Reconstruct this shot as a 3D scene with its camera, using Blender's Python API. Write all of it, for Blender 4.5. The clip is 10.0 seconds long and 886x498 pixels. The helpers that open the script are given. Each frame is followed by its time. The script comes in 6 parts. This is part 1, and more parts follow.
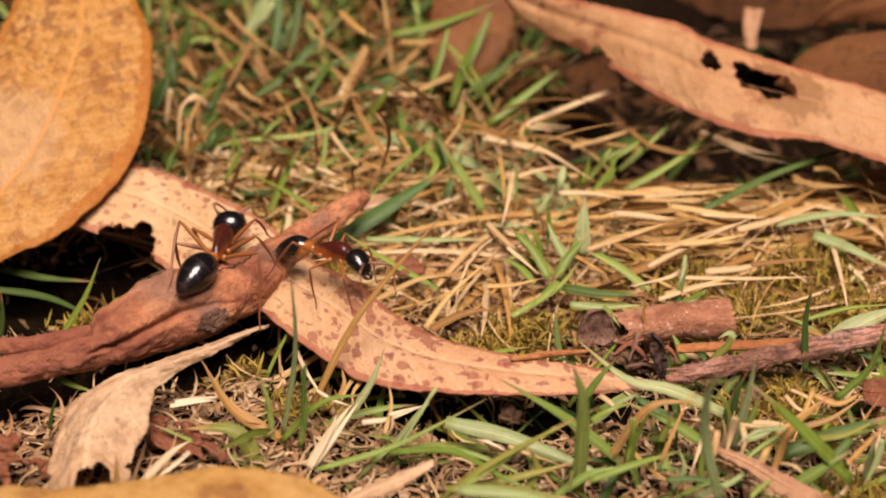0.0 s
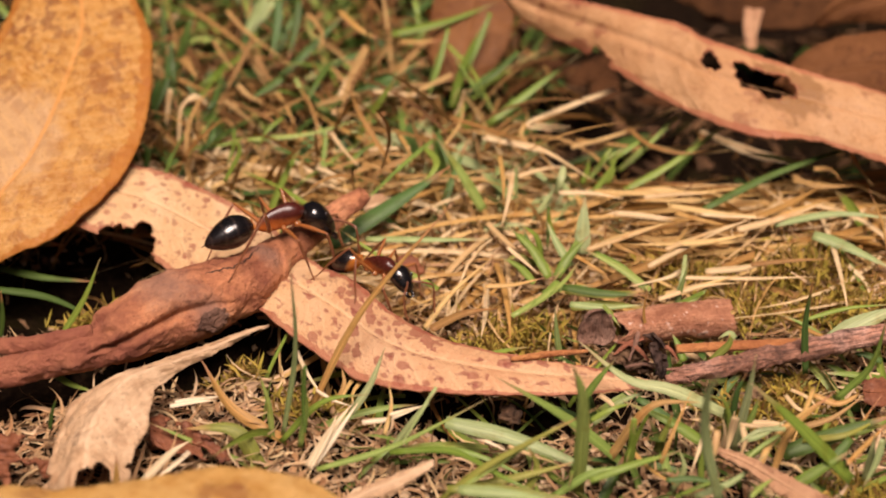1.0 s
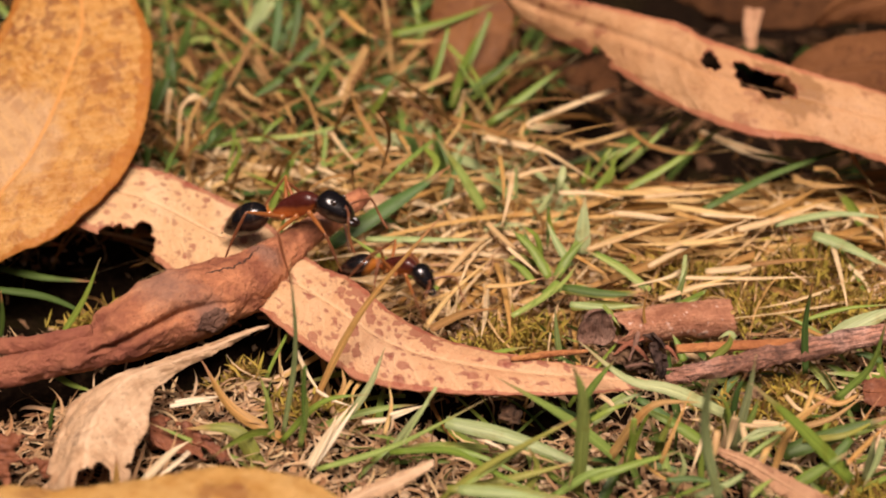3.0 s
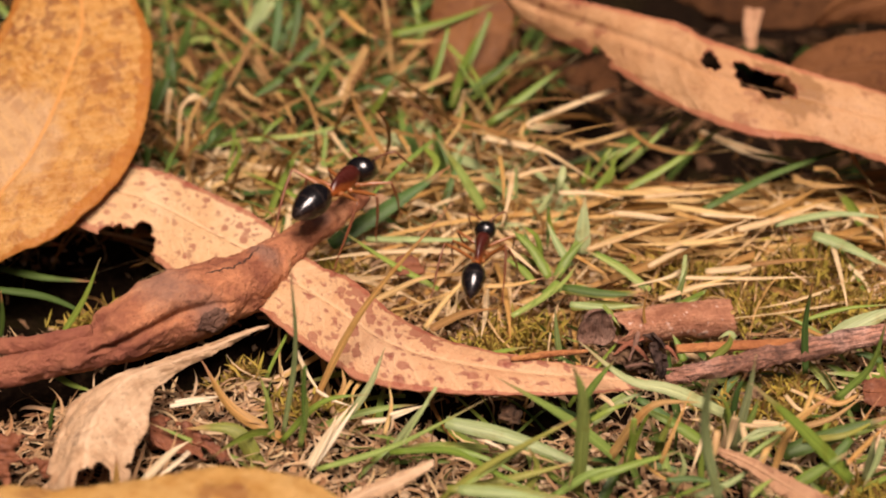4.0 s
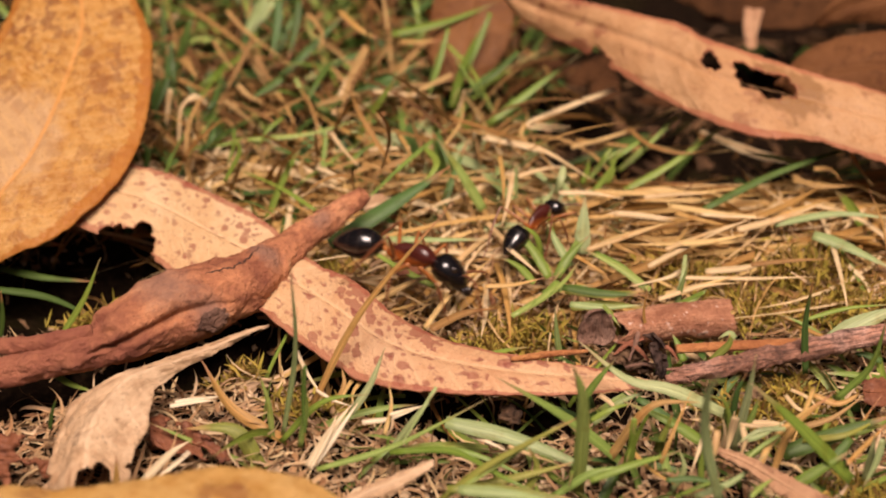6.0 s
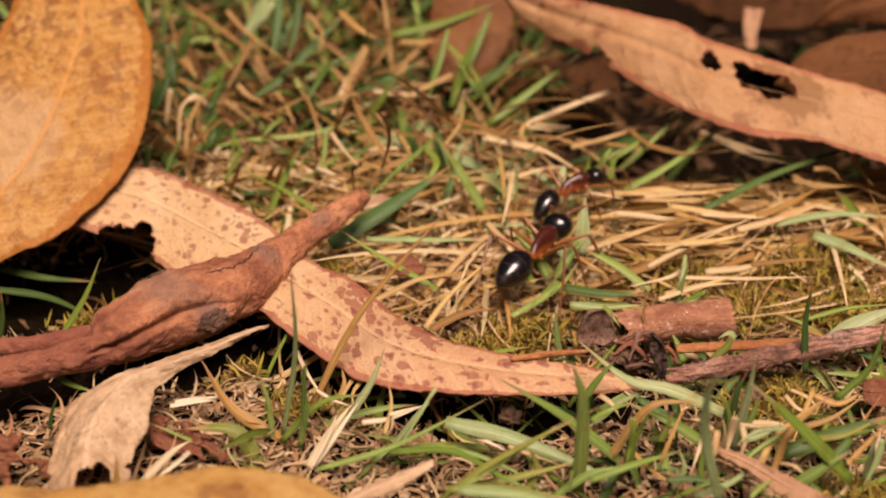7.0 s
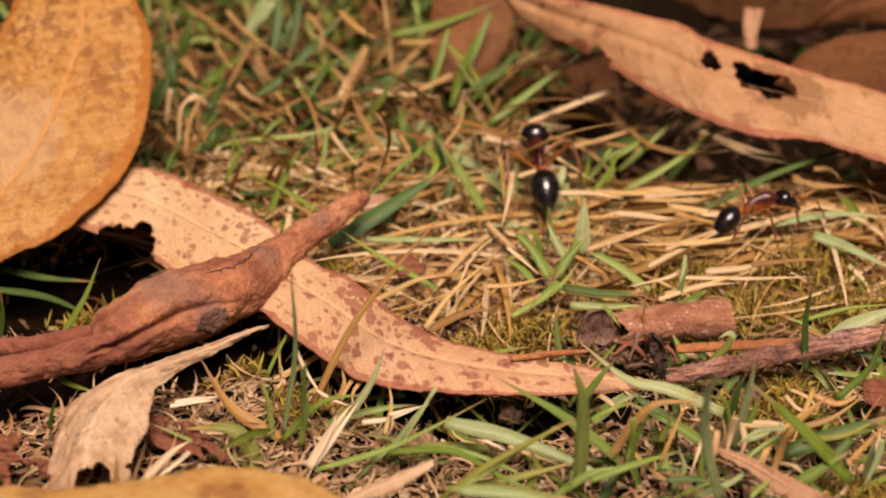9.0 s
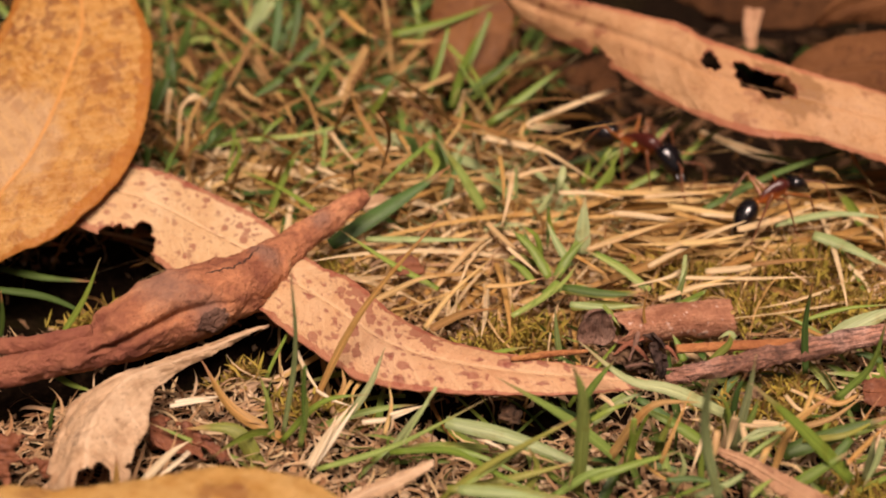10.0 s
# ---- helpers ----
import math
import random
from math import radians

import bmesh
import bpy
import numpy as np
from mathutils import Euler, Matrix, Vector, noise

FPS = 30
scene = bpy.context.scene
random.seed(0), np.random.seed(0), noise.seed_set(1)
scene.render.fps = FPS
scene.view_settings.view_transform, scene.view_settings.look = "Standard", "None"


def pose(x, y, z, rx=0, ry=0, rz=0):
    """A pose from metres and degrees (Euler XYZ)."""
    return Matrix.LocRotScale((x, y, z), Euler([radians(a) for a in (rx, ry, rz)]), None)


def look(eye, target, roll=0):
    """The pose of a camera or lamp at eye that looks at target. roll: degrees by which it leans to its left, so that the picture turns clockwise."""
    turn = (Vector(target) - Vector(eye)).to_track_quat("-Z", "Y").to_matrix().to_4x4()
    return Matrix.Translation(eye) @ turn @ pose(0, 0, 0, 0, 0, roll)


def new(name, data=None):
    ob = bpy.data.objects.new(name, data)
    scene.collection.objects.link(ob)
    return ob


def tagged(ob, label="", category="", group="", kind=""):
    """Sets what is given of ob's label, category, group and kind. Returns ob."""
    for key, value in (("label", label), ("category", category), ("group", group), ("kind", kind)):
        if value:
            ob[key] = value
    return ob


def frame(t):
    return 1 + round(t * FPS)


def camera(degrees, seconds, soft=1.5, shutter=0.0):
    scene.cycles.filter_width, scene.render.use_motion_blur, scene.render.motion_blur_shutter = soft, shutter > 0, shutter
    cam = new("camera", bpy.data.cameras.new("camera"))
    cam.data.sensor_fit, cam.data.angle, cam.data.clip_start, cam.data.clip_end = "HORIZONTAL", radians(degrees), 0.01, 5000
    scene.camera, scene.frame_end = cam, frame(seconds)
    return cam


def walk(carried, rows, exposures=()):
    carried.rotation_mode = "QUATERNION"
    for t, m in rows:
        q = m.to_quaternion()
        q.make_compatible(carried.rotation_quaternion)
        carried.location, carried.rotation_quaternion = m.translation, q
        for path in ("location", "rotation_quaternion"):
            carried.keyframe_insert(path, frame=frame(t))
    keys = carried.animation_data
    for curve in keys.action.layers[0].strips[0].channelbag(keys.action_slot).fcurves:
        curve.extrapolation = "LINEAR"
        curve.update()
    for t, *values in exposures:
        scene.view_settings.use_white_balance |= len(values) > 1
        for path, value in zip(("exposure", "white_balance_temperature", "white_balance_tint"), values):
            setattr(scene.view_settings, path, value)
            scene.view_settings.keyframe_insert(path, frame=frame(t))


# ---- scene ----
from mathutils import Quaternion
from mathutils.bvhtree import BVHTree

# The place is a patch of lawn about a hand's width across: plan numbers are millimetres.
MM = 0.001

# ---- camera ----
cam = camera(36, 10.0, soft=1.9, shutter=0.5)
cam.data.dof.use_dof = True
cam.data.dof.focus_distance = 0.132
cam.data.dof.aperture_fstop = 26.0
EYE = (0.00, -125.80, 81.70)
stand = look([c * MM for c in EYE], (0, 0, 0))
walk(cam, [(0.0, stand), (10.0, stand)], exposures=[(0.0, 0.37, 6800, 26), (5.0, 0.37, 6800, 26), (7.0, 0.23, 7000, 28), (10.0, 0.21, 7050, 29)])

# ---- light ----
SUN_ELEVATION, SUN_TURN = 68.0, 165.0
world = bpy.data.worlds.new("sky")
scene.world = world
world.use_nodes = True
sky = world.node_tree.nodes.new("ShaderNodeTexSky")
sky.sky_type = "NISHITA"
sky.sun_disc = False
sky.sun_elevation = radians(SUN_ELEVATION)
sky.sun_rotation = radians(SUN_TURN)
sky.air_density, sky.dust_density, sky.ozone_density = 0.25, 8.0, 0.3
world.node_tree.links.new(sky.outputs["Color"], world.node_tree.nodes["Background"].inputs["Color"])
world.node_tree.nodes["Background"].inputs["Strength"].default_value = 0.022
sun = new("sun", bpy.data.lights.new("sun", "SUN"))
sun.data.energy = 4.4
sun.data.angle = radians(30)
sun.data.color = (1.0, 0.90, 0.76)
_a, _e = radians(SUN_TURN), radians(SUN_ELEVATION)
sun.matrix_world = look((math.sin(_a) * math.cos(_e), math.cos(_a) * math.cos(_e), math.sin(_e)), (0, 0, 0))


# ---- materials ----
class Nodes:
    """Short hand for a node material."""

    def __init__(self, name, rough=0.6, spec=0.4):
        self.mat = bpy.data.materials.new(name)
        self.mat.use_nodes = True
        self.tree = self.mat.node_tree
        self.out = self.tree.nodes["Principled BSDF"]
        self.out.inputs["Roughness"].default_value = rough
        self.out.inputs["Specular IOR Level"].default_value = spec

    def add(self, kind, **values):
        n = self.tree.nodes.new(kind)
        for k, v in values.items():
            n.inputs[k.replace("_", " ")].default_value = v
        return n

    def link(self, a, b):
        self.tree.links.new(a, b)

    def coords(self, which="Object"):
        return self.add("ShaderNodeTexCoord").outputs[which]

    def noise(self, vec, scale, detail=4.0, rough=0.6, distort=0.0):
        n = self.add("ShaderNodeTexNoise", Scale=scale, Detail=detail, Roughness=rough, Distortion=distort)
        self.link(vec, n.inputs["Vector"])
        return n.outputs["Fac"]

    def scaled(self, vec, s):
        n = self.add("ShaderNodeMapping")
        n.inputs["Scale"].default_value = s
        self.link(vec, n.inputs["Vector"])
        return n.outputs["Vector"]

    def ramp(self, fac, *stops):
        n = self.add("ShaderNodeValToRGB")
        el = n.color_ramp.elements
        while len(el) < len(stops):
            el.new(0.5)
        for e, (p, c) in zip(el, stops):
            e.position = p
            e.color = (*c, 1.0) if isinstance(c, tuple) else (c, c, c, 1.0)
        self.link(fac, n.inputs["Fac"])
        return n.outputs["Color"]

    def mix(self, fac, a, b, blend="MIX"):
        n = self.add("ShaderNodeMix")
        n.data_type, n.blend_type = "RGBA", blend
        for sock, v in ((n.inputs["Factor"], fac), (n.inputs[6], a), (n.inputs[7], b)):
            if isinstance(v, (int, float)):
                sock.default_value = v
            elif isinstance(v, tuple):
                sock.default_value = (*v, 1.0)
            else:
                self.link(v, sock)
        return n.outputs[2]

    def math(self, op, a, b=0.0):
        n = self.add("ShaderNodeMath")
        n.operation = op
        for sock, v in zip(n.inputs, (a, b)):
            if isinstance(v, (int, float)):
                sock.default_value = v
            else:
                self.link(v, sock)
        return n.outputs[0]

    def split(self, vec):
        n = self.add("ShaderNodeSeparateXYZ")
        self.link(vec, n.inputs[0])
        return n.outputs

    def color(self, c):
        self.link(c, self.out.inputs["Base Color"])

    def rough(self, c):
        self.link(c, self.out.inputs["Roughness"])

    def bump(self, height, strength=0.4, depth=0.0002):
        n = self.add("ShaderNodeBump", Strength=strength, Distance=depth)
        self.link(height, n.inputs["Height"])
        self.link(n.outputs["Normal"], self.out.inputs["Normal"])

    def thin(self, color, amount):
        """Lets some light through, as a leaf does."""
        t = self.add("ShaderNodeBsdfTranslucent")
        self.link(color, t.inputs["Color"])
        m = self.add("ShaderNodeMixShader", Fac=amount)
        self.link(self.out.outputs[0], m.inputs[1])
        self.link(t.outputs[0], m.inputs[2])
        self.link(m.outputs[0], self.tree.nodes["Material Output"].inputs["Surface"])


def leaf_material(name, pale, mid, deep, spot, spots=0.5, spot_size=0.35, blots=0.3, rim=None, vein=0.5, seed=0.0, rough=0.55, turn=None, spec=0.35, patch=None, cluster=(), ribs=None, mottled=0.55):
    """A fallen leaf; its map runs in millimetres along and across the blade."""
    n = Nodes(name, rough, spec)
    uv = n.add("ShaderNodeUVMap").outputs[0]
    shift = n.add("ShaderNodeMapping")
    shift.inputs["Location"].default_value = (seed * 13.7, seed * 7.1, seed)
    n.link(uv, shift.inputs["Vector"])
    p = shift.outputs["Vector"]
    xyz = n.split(uv)
    broad = n.noise(p, 0.11, 5.0, 0.6, 0.6)
    fine = n.noise(p, 1.6, 6.0, 0.65)
    base = n.ramp(broad, (0.30, deep), (0.50, mid), (0.68, pale))
    base = n.mix(n.math("MULTIPLY", n.ramp(fine, (0.35, 0.0), (0.7, 1.0)), 0.45), base, pale)
    mottle = n.noise(p, 0.75, 5.0, 0.7, 0.3)
    base = n.mix(n.ramp(mottle, (0.48 if mottled > 0.6 else 0.52, 0.0), (0.66, mottled)), base, deep)
    if mottled > 0.6:
        base = n.mix(n.ramp(n.noise(p, 0.55, 4.0, 0.7), (0.52, 0.0), (0.62, 0.6)), base, pale)
    if turn:
        # the blade's colour changes along its length
        where = n.math("ADD", xyz[0], n.math("MULTIPLY", broad, 14.0))
        base = n.mix(n.ramp(n.math("DIVIDE", where, 100.0), (turn[0] / 100.0, 0.0), (turn[1] / 100.0, 0.75)), base, n.mix(0.5, base, turn[2]))
    if patch:
        # one large stain: along, across, radius, colour
        far = n.math("ADD", n.math("POWER", n.math("SUBTRACT", xyz[0], patch[0]), 2.0), n.math("POWER", n.math("SUBTRACT", xyz[1], patch[1]), 2.0))
        far = n.math("ADD", n.math("SQRT", far, 0.0), n.math("MULTIPLY", n.math("SUBTRACT", n.noise(p, 0.45, 4.0, 0.6), 0.5), 9.0))
        base = n.mix(n.ramp(n.math("DIVIDE", far, patch[2] * 2), (0.36, 0.85), (0.54, 0.0)), base, patch[3])
    # side veins slant away from the midrib
    slant = n.math("ADD", n.math("MULTIPLY", xyz[0], 1.0), n.math("MULTIPLY", n.math("ABSOLUTE", xyz[1]), -0.75))
    slant = n.math("ADD", slant, n.math("MULTIPLY", n.noise(p, 0.5, 2.0), 1.2))
    veins = n.math("POWER", n.math("ABSOLUTE", n.math("SINE", n.math("MULTIPLY", slant, 1.6))), 14.0)
    base = n.mix(n.math("MULTIPLY", veins, vein * 0.22), base, tuple(min(1.0, c * 1.25) for c in pale))
    cells = n.add("ShaderNodeTexVoronoi", Scale=1.9, Randomness=1.0)
    cells.feature = "DISTANCE_TO_EDGE"
    n.link(p, cells.inputs["Vector"])
    net = n.ramp(cells.outputs["Distance"], (0.0, 1.0), (0.09, 0.0))
    # blotches with ragged outlines, and round spots of many sizes
    blot = n.noise(n.scaled(p, (1.0, 1.35, 1.0)), spot_size, 3.5, 0.55, 0.4)
    hold = 0.66 - 0.16 * blots
    mask = n.ramp(blot, (hold - 0.02, 0.0), (hold + 0.06, 1.0))
    bent = n.add("ShaderNodeMix")
    bent.data_type = "VECTOR"
    wob = n.add("ShaderNodeTexNoise", Scale=1.3, Detail=3.0)
    n.link(p, wob.inputs["Vector"])
    bent.inputs["Factor"].default_value = 0.46
    n.link(p, bent.inputs[4])
    n.link(wob.outputs["Color"], bent.inputs[5])
    dot = n.add("ShaderNodeTexVoronoi", Scale=spot_size * 2.0)
    n.link(bent.outputs[1], dot.inputs["Vector"])
    size = n.math("MULTIPLY", n.math("POWER", n.split(dot.outputs["Color"])[0], 1.3), 0.26 + 0.50 * spots)
    patchy = n.ramp(n.noise(p, 0.16, 2.0), (0.36, 0.5), (0.6, 1.15))
    size = n.math("MULTIPLY", size, patchy)
    boost = 1.0
    for cx, cy, reach, gain in cluster:
        # more and larger spots round one place on the blade
        far = n.math("ADD", n.math("POWER", n.math("DIVIDE", n.math("SUBTRACT", xyz[0], cx), reach[0]), 2.0), n.math("POWER", n.math("DIVIDE", n.math("SUBTRACT", xyz[1], cy), reach[1]), 2.0))
        boost = n.math("MULTIPLY", boost, n.math("ADD", n.math("MULTIPLY", n.math("EXPONENT", n.math("MULTIPLY", far, -1.0)), gain - 1.0), 1.0))
    size = n.math("MULTIPLY", size, boost)
    mask = n.math("MULTIPLY", mask, n.math("MINIMUM", n.math("MAXIMUM", n.math("SUBTRACT", boost, 0.3), 0.0), 1.0))
    mask2 = n.ramp(n.math("SUBTRACT", size, dot.outputs["Distance"]), (-0.08, 0.0), (0.13, 1.0))
    inner = n.mix(n.ramp(fine, (0.4, 0.0), (0.6, 1.0)), spot, tuple(c * 0.7 for c in spot))
    base = n.mix(n.math("MULTIPLY", mask, 0.8), base, inner)
    base = n.mix(n.math("MULTIPLY", mask2, 0.66), base, spot)
    specks = n.ramp(n.noise(p, 4.2, 2.0), (0.645, 0.0), (0.69, 1.0))
    base = n.mix(n.math("MULTIPLY", specks, 0.5), base, tuple(c * 0.4 for c in spot))
    if rim:
        edge = n.math("ADD", n.split(n.add("ShaderNodeAttribute").outputs["Vector"])[0], 0.0)
        a = [k for k in n.tree.nodes if k.bl_idname == "ShaderNodeAttribute"][0]
        a.attribute_name = "rim"
        base = n.mix(n.math("MULTIPLY", n.ramp(n.math("ADD", edge, n.math("MULTIPLY", blot, 0.25)), (0.98, 0.0), (1.12, 1.0)), 0.7), base, rim)
    # a pale midrib
    rib = n.ramp(n.math("ABSOLUTE", xyz[1]), (0.10, 1.0), (0.34, 0.0))
    base = n.mix(n.math("MULTIPLY", rib, 0.55 * vein + 0.2), base, ribs or tuple(min(1.0, c * 1.1) for c in pale))
    n.color(base)
    n.rough(n.ramp(fine, (0.3, rough - 0.12), (0.7, rough + 0.18)))
    h = n.math("ADD", n.math("MULTIPLY", fine, 0.6), n.math("ADD", n.math("MULTIPLY", veins, 0.18), n.math("MULTIPLY", net, -0.2)))
    n.bump(h, 0.75, 0.00028)
    n.thin(base, 0.16)
    return n.mat


def blade_material(name, *tones, rough=0.45, thin=0.16, tip=None):
    """Grass, fresh or dry: each blade takes one of the tones; fine lines run along it."""
    n = Nodes(name, rough, 0.28)
    uv = n.add("ShaderNodeUVMap").outputs[0]
    rnd = n.add("ShaderNodeNewGeometry").outputs["Random Per Island"]
    obj = n.add("ShaderNodeObjectInfo").outputs["Random"]
    pick = n.math("FRACT", n.math("ADD", rnd, n.math("MULTIPLY", obj, 3.7)))
    base = n.ramp(pick, *[(i / max(1, len(tones) - 1), c) for i, c in enumerate(tones)])
    lines = n.noise(n.scaled(uv, (0.25, 9.0, 1.0)), 1.0, 3.0, 0.6)
    base = n.mix(n.ramp(lines, (0.38, 0.8), (0.62, 0.0)), base, n.mix(1.0, base, (0.60, 0.62, 0.50), "MULTIPLY"))
    rib = n.ramp(n.math("ABSOLUTE", n.split(uv)[1]), (0.02, 0.5), (0.10, 0.0))
    base = n.mix(rib, base, n.mix(1.0, base, (1.45, 1.4, 1.3), "MULTIPLY"))
    stain = n.noise(n.scaled(n.coords(), (1, 1, 1)), 420.0, 4.0, 0.6)
    base = n.mix(n.ramp(stain, (0.56, 0.0), (0.72, 0.7)), base, n.mix(1.0, base, (0.75, 0.55, 0.35), "MULTIPLY"))
    if tip:
        along = n.add("ShaderNodeAttribute")
        along.attribute_name = "along"
        base = n.mix(n.ramp(n.math("ADD", along.outputs["Fac"], n.math("MULTIPLY", stain, 0.2)), (0.86, 0.0), (1.02, 1.0)), base, tip)
    n.color(base)
    n.bump(lines, 0.35, 0.00012)
    n.thin(base, thin)
    return n.mat


def bark_material(name, light, mid, dark, grey=None, rough=0.75, scale=1.0, streak=0.5, flecks=None, dark_end=None):
    n = Nodes(name, rough, 0.3)
    uv = n.add("ShaderNodeUVMap").outputs[0]
    p = n.coords()
    broad = n.noise(p, 140.0 * scale, 4.0, 0.6, 0.5)
    fine = n.noise(p, 1500.0 * scale, 6.0, 0.7)
    grain = n.noise(n.scaled(uv, (0.35, 3.0, 1.0)), 1.3 * scale, 5.0, 0.65, 0.3)
    base = n.ramp(broad, (0.32, dark), (0.5, mid), (0.66, light))
    base = n.mix(n.ramp(grain, (0.36, streak), (0.56, 0.0)), base, dark)
    grit = n.noise(p, 700.0 * scale, 5.0, 0.75)
    base = n.mix(n.ramp(grit, (0.36, 0.75), (0.52, 0.0)), base, dark)
    base = n.mix(n.ramp(fine, (0.55, 0.0), (0.75, 0.35)), base, light)
    pits = n.ramp(n.noise(p, 2600.0 * scale, 2.0), (0.64, 0.0), (0.70, 1.0))
    base = n.mix(n.math("MULTIPLY", pits, 0.45), base, tuple(c * 0.35 for c in dark))
    if dark_end:
        # the thin end is darker
        where = n.math("ADD", n.split(uv)[0], n.math("MULTIPLY", n.math("SUBTRACT", broad, 0.5), 16.0))
        base = n.mix(n.ramp(n.math("DIVIDE", where, 100.0), (dark_end[0] / 100.0, 0.7), (dark_end[1] / 100.0, 0.0)), base, dark_end[2])
    if flecks:
        base = n.mix(n.ramp(n.noise(p, 1100.0, 2.0), (0.63, 0.0), (0.69, 0.8)), base, flecks)
    if grey:
        a = n.add("ShaderNodeAttribute")
        a.attribute_name = "knot"
        base = n.mix(n.math("MULTIPLY", n.ramp(n.math("ADD", a.outputs["Fac"], n.math("MULTIPLY", n.math("SUBTRACT", fine, 0.5), 1.1)), (0.2, 0.0), (0.85, 1.0)), 0.6), base, grey)
    n.color(base)
    n.rough(n.ramp(fine, (0.3, rough - 0.2), (0.7, min(1.0, rough + 0.15))))
    n.bump(n.math("ADD", n.math("ADD", fine, n.math("MULTIPLY", grit, 1.2)), n.math("MULTIPLY", grain, streak)), 0.9, 0.0005)
    return n.mat


def shell_material(name, top, belly, rough=0.18, height=0.0006, bands=0.0, amber=0.0, spec=0.75):
    """Hard shell of an insect: glossy, finely pitted, paler below."""
    n = Nodes(name, rough, spec)
    p = n.coords()
    z = n.split(p)[2]
    fine = n.noise(p, 9000.0, 3.0, 0.6)
    grad = n.math("ADD", n.math("MULTIPLY", z, 1.0 / height), n.math("MULTIPLY", n.noise(p, 900.0, 3.0), 0.9))
    base = n.ramp(grad, (0.0, belly), (1.0, top))
    if bands:
        # thin paler seams between the rings of the abdomen
        turn = n.math("FRACT", n.math("MULTIPLY", n.math("ADD", n.split(p)[0], 0.00015), -4.6 / 0.0051 / bands))
        base = n.mix(n.ramp(turn, (0.82, 0.0), (0.99, 0.35)), base, (0.07, 0.045, 0.036))
    if amber:
        # the foremost ring is amber below
        front = n.math("ADD", n.math("MULTIPLY", n.split(p)[0], 1000.0), n.math("MULTIPLY", z, -700.0))
        base = n.mix(n.ramp(n.math("ADD", n.math("MULTIPLY", front, 0.25), 0.6), (0.30, 0.0), (0.42, amber)), base, (0.42, 0.14, 0.02))
    n.color(base)
    n.rough(n.ramp(fine, (0.35, rough - 0.05), (0.7, rough + 0.14)))
    n.bump(fine, 0.12, 0.00003)
    return n.mat


def soil_material():
    n = Nodes("soil", 1.0, 0.02)
    p = n.coords()
    a = n.noise(p, 90.0, 5.0, 0.65)
    b = n.noise(p, 900.0, 6.0, 0.7)
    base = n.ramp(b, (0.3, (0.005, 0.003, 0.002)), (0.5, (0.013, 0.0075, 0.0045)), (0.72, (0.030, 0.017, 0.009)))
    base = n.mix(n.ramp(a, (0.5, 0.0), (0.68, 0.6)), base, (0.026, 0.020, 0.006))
    n.color(base)
    n.bump(b, 1.0, 0.0012)
    return n.mat


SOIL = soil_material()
GREEN = blade_material("grass_green", (0.155, 0.235, 0.035), (0.245, 0.32, 0.055), (0.18, 0.28, 0.060), (0.31, 0.38, 0.10), rough=0.38, tip=(0.30, 0.22, 0.09))
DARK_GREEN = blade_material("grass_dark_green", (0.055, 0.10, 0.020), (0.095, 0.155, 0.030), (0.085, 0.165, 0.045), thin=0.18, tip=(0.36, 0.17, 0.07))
PALE_GREEN = blade_material("grass_pale_green", (0.31, 0.385, 0.16), (0.40, 0.46, 0.23), (0.28, 0.37, 0.13), (0.45, 0.49, 0.25), rough=0.38, tip=(0.40, 0.32, 0.15))
# straw darkened in colour for the weaker light at the back
DIM_STRAW = blade_material("dim_straw", (0.36, 0.185, 0.055), (0.46, 0.27, 0.10), (0.22, 0.10, 0.03), (0.54, 0.35, 0.15), (0.30, 0.145, 0.04), rough=0.65)
OLIVE = blade_material("grass_olive", (0.21, 0.22, 0.04), (0.29, 0.28, 0.055), (0.18, 0.21, 0.04), tip=(0.42, 0.25, 0.09))
TUBE_TAN = leaf_material("red_brown_leaf", (0.27, 0.115, 0.036), (0.20, 0.078, 0.024), (0.13, 0.043, 0.014), (0.16, 0.06, 0.03), 0.2, 0.25, vein=0.3, seed=8.0)
STRAW = blade_material("straw", (0.46, 0.25, 0.075), (0.62, 0.39, 0.145), (0.27, 0.125, 0.036), (0.70, 0.48, 0.21), (0.50, 0.29, 0.09), (0.36, 0.18, 0.05), rough=0.55)
LITTER = blade_material("litter", (0.40, 0.22, 0.11), (0.55, 0.36, 0.20), (0.18, 0.085, 0.04), (0.66, 0.48, 0.31), (0.30, 0.14, 0.065), rough=0.75, thin=0.1)
# brown litter, its tones darkened further for the dim back
DIM_LITTER = blade_material("dim_brown_litter", (0.22, 0.098, 0.026), (0.12, 0.050, 0.014), (0.32, 0.16, 0.05), (0.08, 0.033, 0.010), rough=0.75, thin=0.1)
# litter coloured dark: the hollow's shade is put into its tones
SHADED_LITTER = blade_material("shaded_litter", (0.075, 0.036, 0.017), (0.16, 0.078, 0.034), (0.035, 0.017, 0.009), rough=0.85, thin=0.05)
PALE_STRAW = blade_material("pale_straw", (0.66, 0.46, 0.25), (0.72, 0.55, 0.34), (0.53, 0.33, 0.145), rough=0.5)
BLEACHED = blade_material("bleached_straw", (0.74, 0.60, 0.42), (0.80, 0.67, 0.50), (0.70, 0.53, 0.33), rough=0.55)
AMBER = blade_material("amber_straw", (0.58, 0.33, 0.10), (0.50, 0.27, 0.085), (0.60, 0.37, 0.14), tip=(0.50, 0.24, 0.12))
MOSS = blade_material("moss", (0.25, 0.20, 0.028), (0.40, 0.31, 0.05), (0.40, 0.26, 0.06), (0.22, 0.12, 0.035), (0.30, 0.25, 0.045), rough=0.8)
